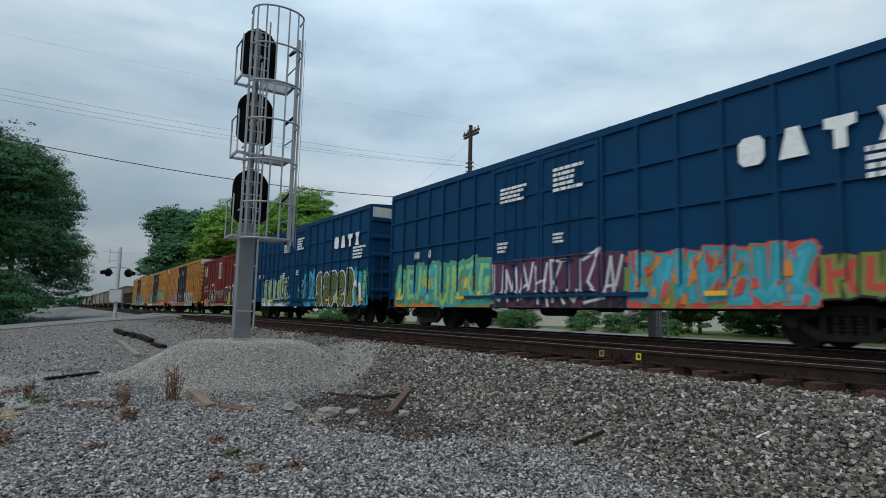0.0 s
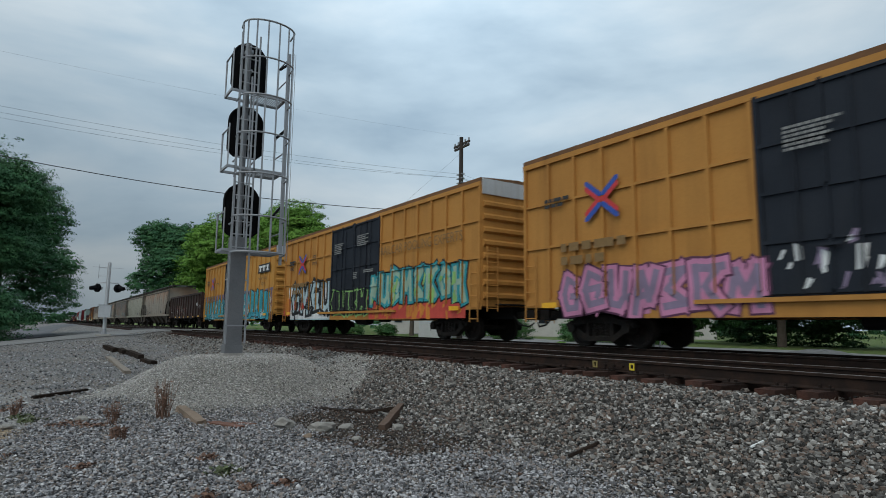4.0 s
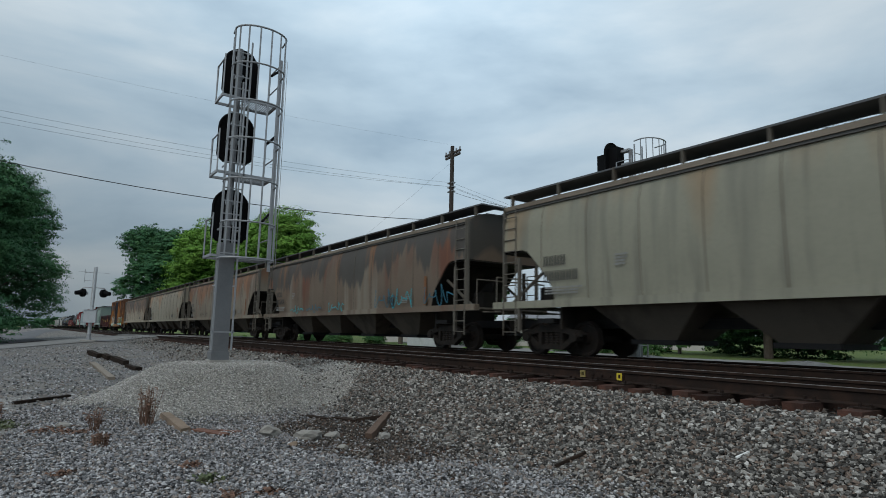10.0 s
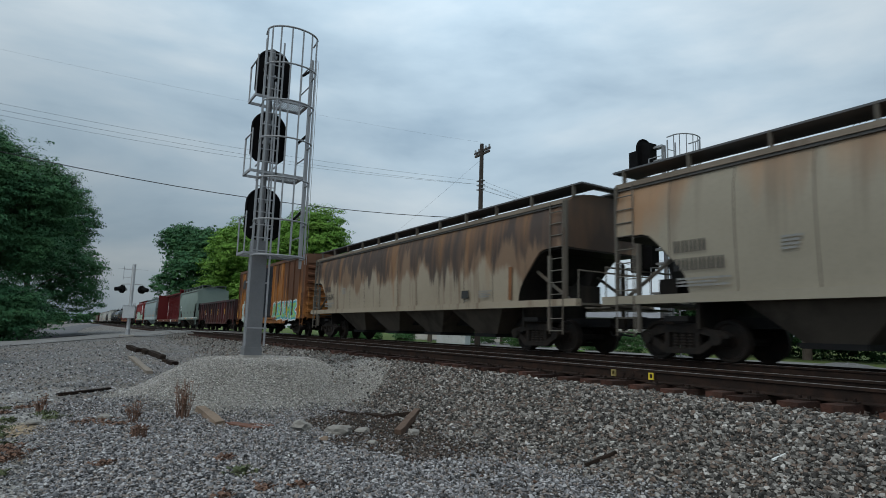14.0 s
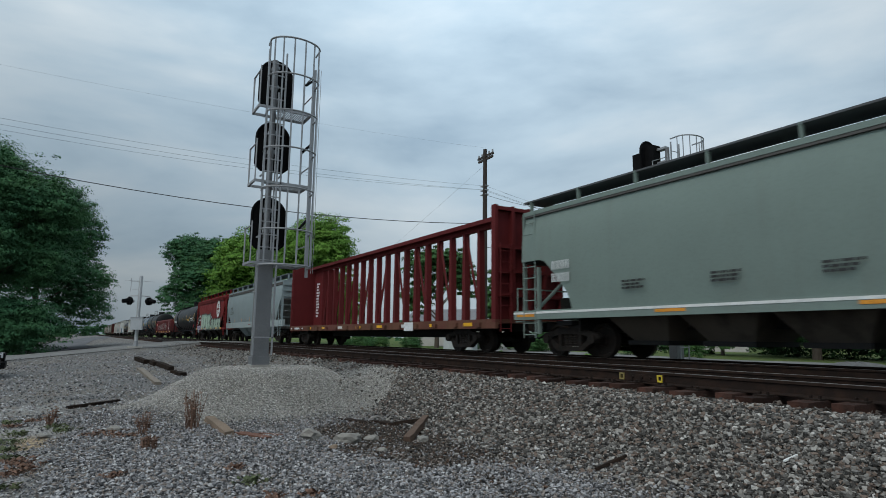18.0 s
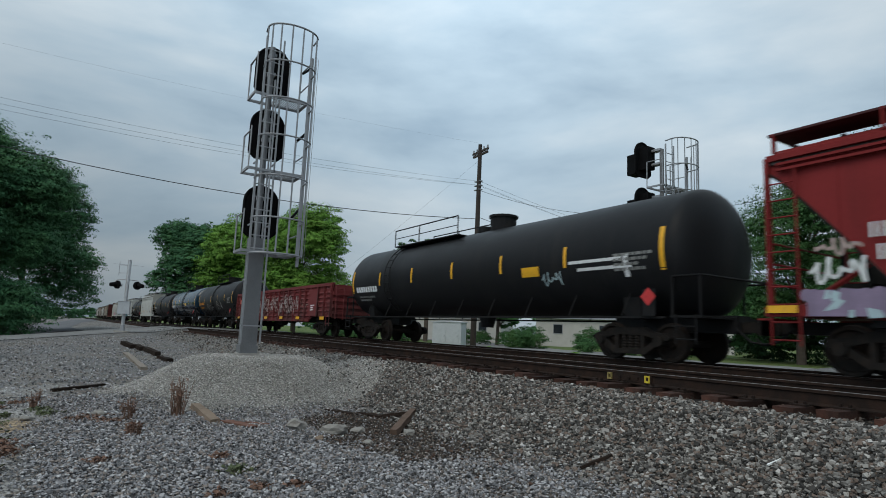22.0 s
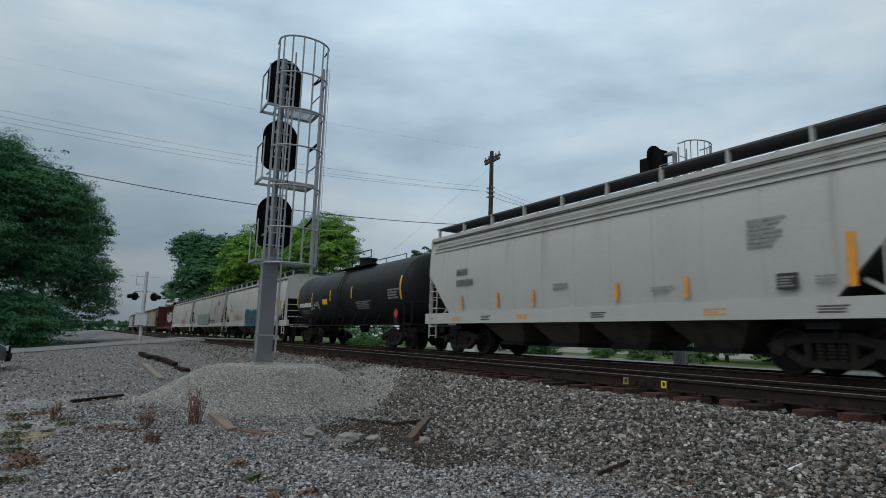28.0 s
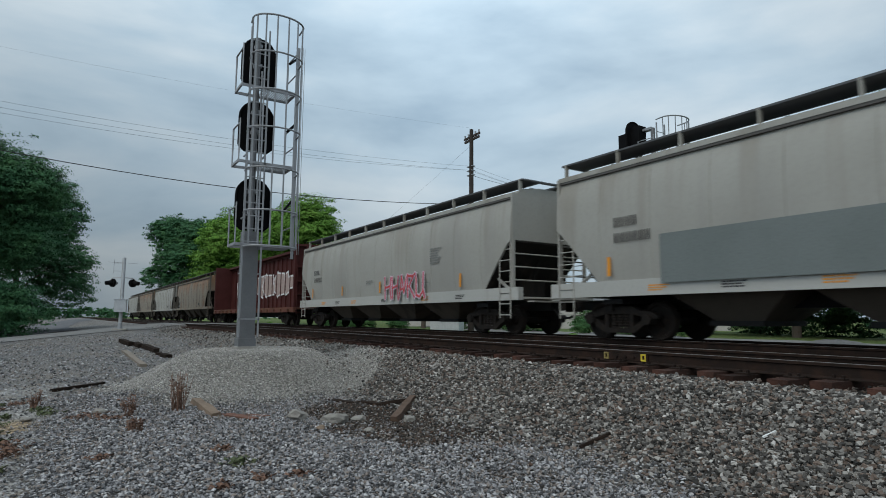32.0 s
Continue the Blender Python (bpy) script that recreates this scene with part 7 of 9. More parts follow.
WHITE_HOP = stained("white_hopper_paint", (0.335, 0.325, 0.295), (0.30, 0.29, 0.26), [((0.22, 0.195, 0.16), 1.2, 0.42, 0.08, 0.5, 6), ((0.26, 0.25, 0.23), 0.5, 0.5, -0.05, 0.5, 11)])
WHITE_CLEAN = stained("clean_white_hopper_paint", (0.40, 0.395, 0.37), (0.37, 0.365, 0.34), [((0.26, 0.24, 0.205), 1.3, 0.40, 0.05, 0.45, 2)])
BEAM_RED = car_paint("red_centerbeam_paint", (0.115, 0.018, 0.019), (0.055, 0.016, 0.014), 0.4, (0.09, 0.016, 0.017))
BEAM_DECK = car_paint("rusty_deck", (0.13, 0.05, 0.04), (0.09, 0.05, 0.03), 0.8, (0.18, 0.11, 0.06))
TANK_BLACK = car_paint("black_tank_paint", (0.013, 0.0135, 0.015), (0.03, 0.028, 0.026), 0.4, (0.019, 0.019, 0.020), 0.45)
TANK_BLUE = surface("dark_blue_tank_paint", (0.009, 0.026, 0.046), 0.2, second=(0.012, 0.034, 0.058), scale=0.8, fine=0.02, spec=0.5)
DARK_BROWN = car_paint("dark_red_car_paint", (0.075, 0.024, 0.022), (0.04, 0.018, 0.016), 0.5)
GREY_PATCH = surface("grey_patch_paint", (0.155, 0.175, 0.17), 0.6, second=(0.125, 0.145, 0.14), scale=1)
SALMON = surface("faded_patch_paint", (0.27, 0.09, 0.07), 0.6, scale=1)
FADED_GOLD = paint("faded_gold", (0.50, 0.25, 0.08))
BROWN_SPRAY = paint("brown", (0.16, 0.07, 0.045))
VIOLET_BAND = paint("violet", (0.17, 0.12, 0.17))


RED_WALK = surface("dark_red_grating", (0.055, 0.014, 0.016), 0.8, second=(0.03, 0.012, 0.012), scale=4)
P_INK = paint("blue_black", (0.008, 0.045, 0.075))
P_PALE = paint("pale_green", (0.46, 0.58, 0.47))
FADED_RED = surface("faded_red_paint", (0.33, 0.09, 0.04), 0.7, second=(0.4, 0.18, 0.05), scale=2)
PALE_SCRIBBLE = surface("worn_white_spray", (0.46, 0.40, 0.38), 0.7, scale=5)
WORN_PINK = surface("worn_pink_spray", (0.40, 0.31, 0.28), 0.7, scale=5)
P_FERN = paint("fern_green", (0.16, 0.30, 0.09))
STENCIL_G = surface("worn_grey_stencil", (0.22, 0.22, 0.21), 0.6, scale=9)


def blue_box(right, left, first):
    c, h, y = boxcar(right, left, "blue high-cube boxcar with white block lettering and graffiti", BLUE, BLUE, ribs=8, end_step=0.78, door=(1.75, -2.6), door_rows=4, belts=(2.95, 4.05))
    for s in (-1, 1):
        part("end_cap", Geo().box(*sorted((s * (h + 0.055), s * (h + 0.075))), -1.5, 1.5, 4.66, 5.1), ROOF_GALV, c)
    y -= 0.02
    blocks(c, y, 5.4, 8.55, 3.5, 4.08, 4, STENCIL_W, gap=0.35)
    bars(c, y - 0.07, -2.1, -0.9, 3.85, 4.35, 4, STENCIL_W, 2)
    bars(c, y - 0.07, 0.2, 1.3, 3.85, 4.55, 5, STENCIL_W, 3)
    bars(c, y - 0.07, -2.2, -1.7, 2.35, 2.7, 3, STENCIL_W, 4)
    bars(c, y - 0.07, 0.2, 0.6, 2.45, 2.75, 3, STENCIL_W, 7)
    marks(c, y, -7.3, 2.5, 0.26, 2, STENCIL_W)
    marks(c, y, -6.3, 2.5, 0.26, 1, STENCIL_W)
    bars(c, y, 7.6, 8.9, 2.9, 3.5, 4, STENCIL_W, 15)
    if first:
        cloud(c, y, -8.9, -2.75, 0.72, 1.75, P_ORANGE, 0, 11, 0.14)
        piece(c, y, -8.9, -2.7, 0.72, 2.25, "gcafbdec", [(P_FERN, 1.5), (P_TEAL, 1.1), (P_GREEN, 0.5)], 0.16, 11, 1, 0.12)
        flecks(c, y, -8.7, -3.0, 0.8, 2.0, P_CYAN, 26, 0.13, 4, 12)
        flecks(c, y, -8.7, -3.0, 0.8, 1.7, P_YEL, 14, 0.09, 4, 13)
        cloud(c, y, -2.55, 2.4, 0.72, 2.1, P_PURPLE, 0, 14, 0.06)
        flecks(c, y, -2.5, 2.3, 0.78, 1.15, P_BLACK, 40, 0.22, 1, 15, 0.5)
        piece(c, y, -2.6, 2.4, 0.74, 2.12, "bfahdbea", [(P_LILAC, 0.62), (P_WHITE, 0.36)], 0.10, 16, 2, 0.14)
        cloud(c, y, 2.55, 6.7, 0.72, 1.95, P_RED, 0, 17, 0.08)
        flecks(c, y, 2.6, 6.6, 0.78, 1.75, P_LEAF, 34, 0.22, 1, 18)
        piece(c, y, 2.6, 6.7, 0.74, 2.0, "dahcgbe", [(P_RED, 1.3), (P_TEAL, 1.05), (P_CYAN, 0.4)], 0.17, 19, 1, 0.12)
        flecks(c, y, 2.7, 6.6, 0.8, 1.8, P_ORANGE, 24, 0.09, 4, 20)
        flecks(c, y, 2.7, 6.6, 0.8, 1.9, P_RED, 18, 0.10, 4, 29)
        cloud(c, y, 6.75, 9.1, 0.95, 1.6, P_RED, 0, 30, 0.08)
        piece(c, y, 6.75, 9.2, 0.9, 1.7, "hbfa", [(P_BLACK, 1.3), (P_LEAF, 1.0), (P_RED, 0.4)], 0.17, 31, 1, 0.1)
    else:
        flecks(c, y, -6.6, -5.4, 0.75, 1.6, P_CYAN, 14, 0.16, 0, 21)
        cloud(c, y, -6.4, -1.9, 0.72, 1.2, P_WHITE, 0, 22, 0.1)
        piece(c, y, -6.5, -1.4, 0.72, 2.3, "habfde", [(P_WHITE, 1.55), (P_BLACK, 1.25), (P_FERN, 0.85), (P_MINT, 0.35)], 0.13, 23, 1, 0.14)
        flecks(c, y, -6.0, -2.2, 1.6, 2.3, P_GREEN, 20, 0.13, 4, 24)
        flecks(c, y, -2.1, -0.8, 0.8, 2.1, P_CYAN, 14, 0.14, 0, 25, 1.4)
        flecks(c, y, 1.3, 3.0, 0.75, 2.3, P_CYAN, 34, 0.2, 0, 26)
        flecks(c, y, 0.2, 3.0, 0.75, 2.0, P_NAVY, 16, 0.2, 1, 27)
        flecks(c, y, 0.4, 1.2, 1.4, 2.2, P_WHITE, 6, 0.08, 2, 37)
        cloud(c, y, 7.4, 9.2, 0.78, 2.3, P_CYAN, 0, 28, 0.2)
        flecks(c, y, 7.8, 9.2, 0.85, 2.2, P_TEAL, 18, 0.2, 1, 32)
        flecks(c, y, 8.5, 9.2, 1.3, 2.3, P_GREEN, 10, 0.2, 2, 33)
        cloud(c, y, 3.3, 7.6, 0.9, 1.9, P_CYAN, 0, 34, 0.2)
        piece(c, y, 2.95, 7.65, 0.72, 2.42, "SAPER", [(P_WHITE, 1.45), (P_BLACK, 1.12), (P_OLIVE, 0.95), (P_LEAF, 0.52), (P_BLACK, 0.2)], 0.185, 35, 1, 0.03)
        panel(c, y, ((7.5, 1.75), (8.1, 1.35), (8.3, 0.8), (8.65, 0.85), (8.35, 1.75), (7.8, 1.95)), P_WHITE, 3)
        panel(c, y, ((7.7, 1.65), (8.0, 1.2), (8.15, 0.85), (8.35, 0.85), (8.15, 1.6)), P_OLIVE, 4)
        flecks(c, y, 5.4, 6.4, 0.9, 1.2, P_YEL, 6, 0.12, 5, 36, 0.5)
    stripes(c, y - 0.03, (-8.6, -4.5, 4.6, 8.4), 0.98, 1.08, 0.5)


def red_box():
    c, h, y = boxcar(-43.05, -58.2, "faded red boxcar with ribbed sliding door, black and white graffiti", RED_BOX, RED_BOX, top=4.72, ribs=7, belts=(), door=(1.0, -2.1), leaves=1, ribbed_door=True, rib_depth=0.05, door_mat=car_paint("bright_red_door", (0.21, 0.03, 0.028), SOOT, 0.3))
    panel(c, y, ((-6.5, 0.72), (-2.1, 0.72), (-2.1, 1.75), (-2.6, 1.55), (-3.4, 1.7), (-5.0, 1.45), (-6.5, 1.3)), FADED_GOLD, 0, "gold_panel")
    cloud(c, y, 1.1, 7.0, 0.72, 1.95, FADED_GOLD, 0, 31, 0.1, "gold_panel")
    piece(c, y, -5.1, -1.9, 0.74, 2.0, "FDITS", [(P_WHITE, 1.4), (P_BLACK, 1.1)], 0.20, 32, 1, 0.04)
    flecks(c, y, -4.9, -2.2, 1.3, 1.6, P_YEL, 3, 0.14, 4, 33)
    piece(c, y, 1.2, 5.5, 0.72, 2.15, "haecd", [(P_WHITE, 1.42), (P_BLACK, 1.15)], 0.22, 34, 1, 0.08)
    piece(c, y, 5.4, 6.9, 1.45, 2.2, "ceg", [(P_WHITE, 1.3), (FADED_GOLD, 0.7)], 0.13, 35, 1, 0.1)
    panel(c, y, ((5.5, 1.75), (5.85, 1.8), (5.97, 2.15), (6.05, 1.8), (6.4, 1.75), (6.1, 1.55), (6.2, 1.25), (5.95, 1.45), (5.7, 1.25), (5.8, 1.55)), P_BLACK, 3)
    flecks(c, y, 1.6, 4.6, 0.95, 1.4, P_YEL, 4, 0.16, 4, 36, 1.4)
    for z in (2.25, 1.90):
        marks(c, y - 0.01, -6.35, z, 0.24, 2, STENCIL_W)
        marks(c, y - 0.01, -5.45, z, 0.24, 2, STENCIL_W)
    panel(c, y, ((-4.65, 2.1), (-3.85, 2.1), (-3.85, 2.72), (-4.65, 2.6)), SALMON, 0, "faded_patch")
    panel(c, y, ((-2.95, 1.85), (-2.12, 1.85), (-2.12, 2.4), (-2.95, 2.4)), SALMON, 0, "faded_patch")
    panel(c, y, ((6.95, 2.5), (7.55, 2.5), (7.5, 3.2), (7.05, 3.25)), SALMON, 0, "faded_patch")
    bars(c, y - 0.01, -3.3, -2.5, 2.4, 2.65, 2, STENCIL_W, 39)
    cloud(c, y, -7.0, -5.9, 3.4, 4.1, WORN_PINK, 0, 37, 0.14)
    piece(c, y, -7.1, -5.75, 3.25, 4.3, "ce", [(P_WHITE, 0.9), (P_BLACK, 0.35)], 0.14, 38, 1, 0.1)
    cloud(c, y, -1.2, -0.1, 2.95, 4.2, P_SILVER, 0, 40, 0.16)
    piece(c, y, -1.2, -0.05, 3.0, 4.25, "bf", [(P_WHITE, 1.3), (P_SILVER, 1.0), (P_BLACK, 0.35)], 0.16, 41, 1, 0.1)
    panel(c, y, ((-1.9, 1.62), (0.9, 1.62), (0.9, 2.0), (-1.9, 2.0)), WORN_PINK, 0, "faded_patch")
    panel(c, y, ((-0.9, 1.38), (0.4, 1.38), (0.4, 1.58), (-0.9, 1.58)), P_CYAN, 0, "cyan_patch")
    flecks(c, y, -1.8, 0.8, 1.62, 1.95, P_BLACK, 20, 0.09, 1, 42)
    panel(c, y, ((-2.0, 0.75), (1.0, 0.75), (1.0, 0.95), (-2.0, 0.95)), FADED_GOLD, 0, "gold_panel")
    stripes(c, y - 0.03, (-7.3, 6.7), 0.95, 1.15, 0.55)


def x_emblem(c, y, x, z, s):
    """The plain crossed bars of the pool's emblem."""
    g1, g2 = Geo(), Geo()
    for k, (i, j) in enumerate(((-1, 1), (1, 1), (-1, -1), (1, -1))):
        for g, off in ((g1, 0.13), (g2, -0.13)):
            stroke(g, (x + i * s * 0.10, z + j * s * (0.10 + off)), (x + i * s * 0.88, z + j * s * (0.72 + off)), s * 0.12, y - 0.003 * k - (0.0015 if g is g1 else 0), 2)
    part("emblem_blue_bar", g1, BLUE_SIGN, c)
    part("emblem_red_bar", g2, RED_SIGN, c)


def pool_box(right, left, kind):
    new_style = kind == 2
    m = GOLD_NEW if new_style else GOLD
    c, h, y = boxcar(right, left, "yellow high-cube boxcar with black plug doors and graffiti", m, ROOF_EDGE, m, cap_mat=ROOF_GALV, ribs=8, belts=() if new_style else (2.65, 3.85), door=(2.43, -2.5), door_mat=DOOR_BLACK)
    for s in (-1, 1):
        part("roof_edge", Geo().box(-h, h, *sorted((s * 1.56, s * 1.63)), 4.96, 5.10), m, c)
    y -= 0.02
    x_emblem(c, y, -6.3, 3.65, 0.55)
    bars(c, y, -8.3, -7.4, 3.7, 4.0, 2, STENCIL_K, 41)
    bars(c, y, -7.7, -5.6, 2.1, 2.8, 2, STENCIL_T, 42)
    bars(c, y - 0.08, -1.9, -0.9, 3.75, 4.25, 6, STENCIL_G, 43)
    bars(c, y - 0.08, 0.5, 1.6, 3.9, 4.4, 6, STENCIL_G, 44)
    bars(c, y - 0.08, 0.2, 0.6, 2.5, 2.8, 4, STENCIL_G, 45)
    bars(c, y - 0.08, 1.2, 2.1, 2.7, 2.85, 2, STENCIL_G, 46)
    if kind == 0:
        wall_words(c, "RAILCAR POOLING EXPERTS", 3.3, 8.45, y, 3.36, 0.34, STENCIL_T)
        for x0, x1, k in ((5.0, 5.55, 2), (5.6, 6.1, 2), (6.15, 6.75, 3)):
            panel(c, y, [(x0 + (x1 - x0) * u, 3.9 + 0.5 * v) for u, v in (((0.3, 0), (0.7, 0), (0.7, 0.6), (1, 0.6), (1, 1), (0, 1), (0, 0.6), (0.3, 0.6)) if k == 2 else ((0, 0), (0.35, 0), (0.5, 0.3), (0.7, 0), (1, 0), (0.7, 0.5), (1, 1), (0.65, 1), (0.5, 0.7), (0.3, 1), (0, 1), (0.3, 0.5)))], FADED_RED, 1, "emblem_shape")
        for x in (2.55, 3.4, 4.2, 7.0, 7.8):
            scrawl(c, None, y - 0.01, x, x + 0.65, 3.75, 4.3, STENCIL_T, 55 + int(x * 10), 0.03)
        scrawl(c, None, y - 0.01, 8.3, 9.0, 3.3, 4.6, STENCIL_T, 50, 0.035)
        piece(c, y, -7.9, -2.5, 0.7, 1.9, "gcbaedf", [(P_PURPLE, 1.5), (P_PINK, 1.2), (P_LILAC, 0.5)], 0.15, 51, 1, 0.14)
        flecks(c, y, -7.6, -2.8, 0.8, 1.6, P_PINK, 30, 0.12, 1, 57)
        cloud(c, y, 1.95, 6.1, 0.67, 2.0, P_WHITE, 0, 52, 0.2)
        cloud(c, y, 2.05, 6.0, 0.72, 1.9, P_SILVER, 1, 53, 0.18)
        piece(c, y, 2.1, 6.0, 0.75, 1.85, "bgahfb", [(P_NAVY, 0.95), (P_SILVER, 0.75), (P_MINT, 0.35)], 0.14, 54, 2, 0.1)
        flecks(c, y, 2.3, 5.8, 0.85, 1.7, P_RED, 4, 0.12, 5, 58, 1.4)
        flecks(c, y, 2.3, 5.8, 0.85, 1.7, P_WHITE, 16, 0.08, 5, 59)
        panel(c, y, ((5.9, 1.0), (6.8, 1.35), (5.95, 1.6)), P_CYAN, 2)
        panel(c, y, ((7.5, 0.72), (8.85, 0.72), (8.7, 2.15), (7.5, 2.05)), P_NAVY, 0)
        panel(c, y, ((7.6, 0.8), (8.8, 0.8), (8.65, 1.9), (7.6, 1.75)), P_BLACK, 1)
        for z in (1.2, 1.55, 2.0):
            panel(c, y, ((7.5, z - 0.2), (8.75, z + 0.02), (8.75, z + 0.07), (7.5, z - 0.14)), P_WHITE, 2)
        panel(c, y, ((8.2, 0.95), (8.45, 0.95), (8.45, 1.5), (8.2, 1.5)), P_YEL, 3)
        flecks(c, y, -2.2, 2.2, 1.25, 2.1, P_WHITE, 16, 0.09, 1, 60)
        flecks(c, y, -2.2, 2.2, 1.25, 2.1, P_LILAC, 10, 0.10, 1, 61)
        bars(c, y, 6.1, 6.7, 2.2, 2.9, 5, STENCIL_T, 56)
        bars(c, y, 7.1, 7.8, 2.3, 2.85, 4, STENCIL_T, 57)
    elif kind == 1:
        words(c, "next", -8.2, y, 3.75, 0.34, STENCIL_K)
        words(c, "load", -8.2, y, 3.42, 0.34, STENCIL_K)
        words(c, "any", -4.9, y, 3.85, 0.34, STENCIL_K)
        words(c, "road", -4.9, y, 3.5, 0.34, STENCIL_K)
        wall_words(c, "RAILCAR POOLING EXPERTS", 2.6, 8.3, y, 3.3, 0.34, STENCIL_T)
        panel(c, y, ((-9.2, 0.95), (-7.6, 0.95), (-7.7, 1.9), (-8.2, 2.1), (-9.2, 1.5)), P_RED, 0)
        flecks(c, y, -9.0, -7.9, 1.0, 1.8, P_ORANGE, 14, 0.2, 1, 60)
        cloud(c, y, -8.1, -2.6, 0.72, 2.5, P_SILVER, 1, 61, 0.25)
        cloud(c, y, -8.0, -2.7, 0.78, 2.35, P_WHITE, 2, 62, 0.22)
        piece(c, y, -8.1, -2.6, 0.75, 2.75, "gfcb", [(P_BLACK, 0.95), (P_SILVER, 0.4)], 0.17, 63, 3, 0.1)
        flecks(c, y, -7.8, -2.9, 0.9, 2.0, P_BLACK, 10, 0.2, 4, 64)
        flecks(c, y, -7.6, -5.0, 1.3, 1.9, P_RED, 4, 0.15, 5, 65)
        graffiti(c, y, -2.4, 1.3, 0.9, 2.0, 4, P_BLACK, P_GREEN, P_BLACK, None, None, 62)
        cloud(c, y, 1.5, 8.4, 0.75, 1.7, P_RED, 0, 66, 0.1)
        piece(c, y, 1.5, 8.4, 1.2, 2.65, "abcfedgh", [(P_BLACK, 1.4), (P_TEAL, 1.1), (P_MINT, 0.5)], 0.16, 67, 1, 0.1)
        flecks(c, y, 1.8, 8.2, 0.8, 1.4, P_ORANGE, 30, 0.16, 1, 68)
        flecks(c, y, 1.8, 8.2, 1.4, 2.4, P_GREEN, 24, 0.12, 4, 69)
    else:
        panel(c, y, ((-9.2, 2.25), (9.2, 2.2), (9.2, 2.72), (6.0, 2.6), (2.0, 2.75), (-9.2, 2.65)), VIOLET_BAND, 0, "violet_band")
        panel(c, y, ((-9.2, 1.95), (9.2, 1.9), (9.2, 2.3), (-9.2, 2.35)), P_LILAC, 1, "violet_band")
        blocks(c, y, 6.2, 8.4, 3.78, 4.14, 3, P_WHITE, gap=0.12, order=(2, 2, 3, 0))
        part("emblem_ground", Geo().box(6.08, 8.45, y + 0.008, y + 0.012, 3.68, 4.24), STENCIL_K, c)
        words(c, "Railcar Pooling", 6.2, y, 3.26, 0.30, STENCIL_T)
        words(c, "Experts", 6.75, y, 2.94, 0.30, STENCIL_T)
        words(c, "next load", -8.3, y, 3.55, 0.26, STENCIL_K)
        words(c, "any road", -5.2, y, 3.55, 0.26, STENCIL_K)
        cloud(c, y, -8.9, -2.3, 0.8, 2.0, P_CYAN, 2, 70, 0.16)
        piece(c, y, -8.9, -2.3, 0.8, 2.25, "hdafbegb", [(P_BLACK, 1.3), (P_CYAN, 0.95), (P_TEAL, 0.3)], 0.15, 71, 3, 0.12)
        flecks(c, y, -8.7, -2.5, 0.9, 2.0, P_WHITE, 22, 0.07, 5, 74)
        panel(c, y, ((-2.4, 0.8), (1.9, 0.8), (1.9, 2.05), (1.1, 2.2), (0.4, 1.9), (-0.6, 2.1), (-1.6, 1.8), (-2.4, 2.0)), P_SKIN, 2)
        panel(c, y, ((-2.4, 0.78), (1.9, 0.78), (1.9, 1.15), (-2.4, 1.2)), BROWN_SPRAY, 3)
        for x in (-1.4, 0.9):
            panel(c, y, ((x - 0.7, 1.55), (x + 0.7, 1.6), (x + 0.1, 2.15)), P_BLACK, 3)
        flecks(c, y, -2.3, 1.8, 1.2, 1.9, P_PURPLE, 22, 0.10, 4, 75)
        flecks(c, y, -2.3, 1.8, 1.2, 1.9, P_WHITE, 12, 0.08, 4, 76)
        flecks(c, y, -2.3, 1.8, 1.2, 1.9, BROWN_SPRAY, 16, 0.12, 4, 77)
        cloud(c, y, 1.9, 8.2, 0.8, 2.3, P_CYAN, 2, 72, 0.2)
        piece(c, y, 1.85, 8.35, 0.78, 2.6, "bgcfah", [(P_BLACK, 1.28), (P_CYAN, 0.98), (P_TEAL, 0.25)], 0.17, 73, 3, 0.08)
        flecks(c, y, 2.1, 8.1, 0.9, 2.2, P_WHITE, 20, 0.08, 5, 78)
        flecks(c, y, 2.1, 8.1, 0.9, 2.2, P_ORANGE, 4, 0.14, 5, 79, 1.6)
        panel(c, y, ((8.3, 1.2), (9.2, 1.2), (9.2, 2.1), (8.3, 2.0)), P_SKIN, 2)
        panel(c, y, ((8.2, 0.8), (9.2, 0.8), (9.2, 1.25), (8.2, 1.2)), BROWN_SPRAY, 2)
        flecks(c, y, 8.3, 9.1, 1.1, 2.0, P_WHITE, 8, 0.12, 3, 80)
        flecks(c, y, 8.3, 9.1, 1.5, 2.1, P_PURPLE, 6, 0.12, 4, 81)
    stripes(c, y - 0.03, (-8.4, 7.6), 1.0, 1.14, 0.55)


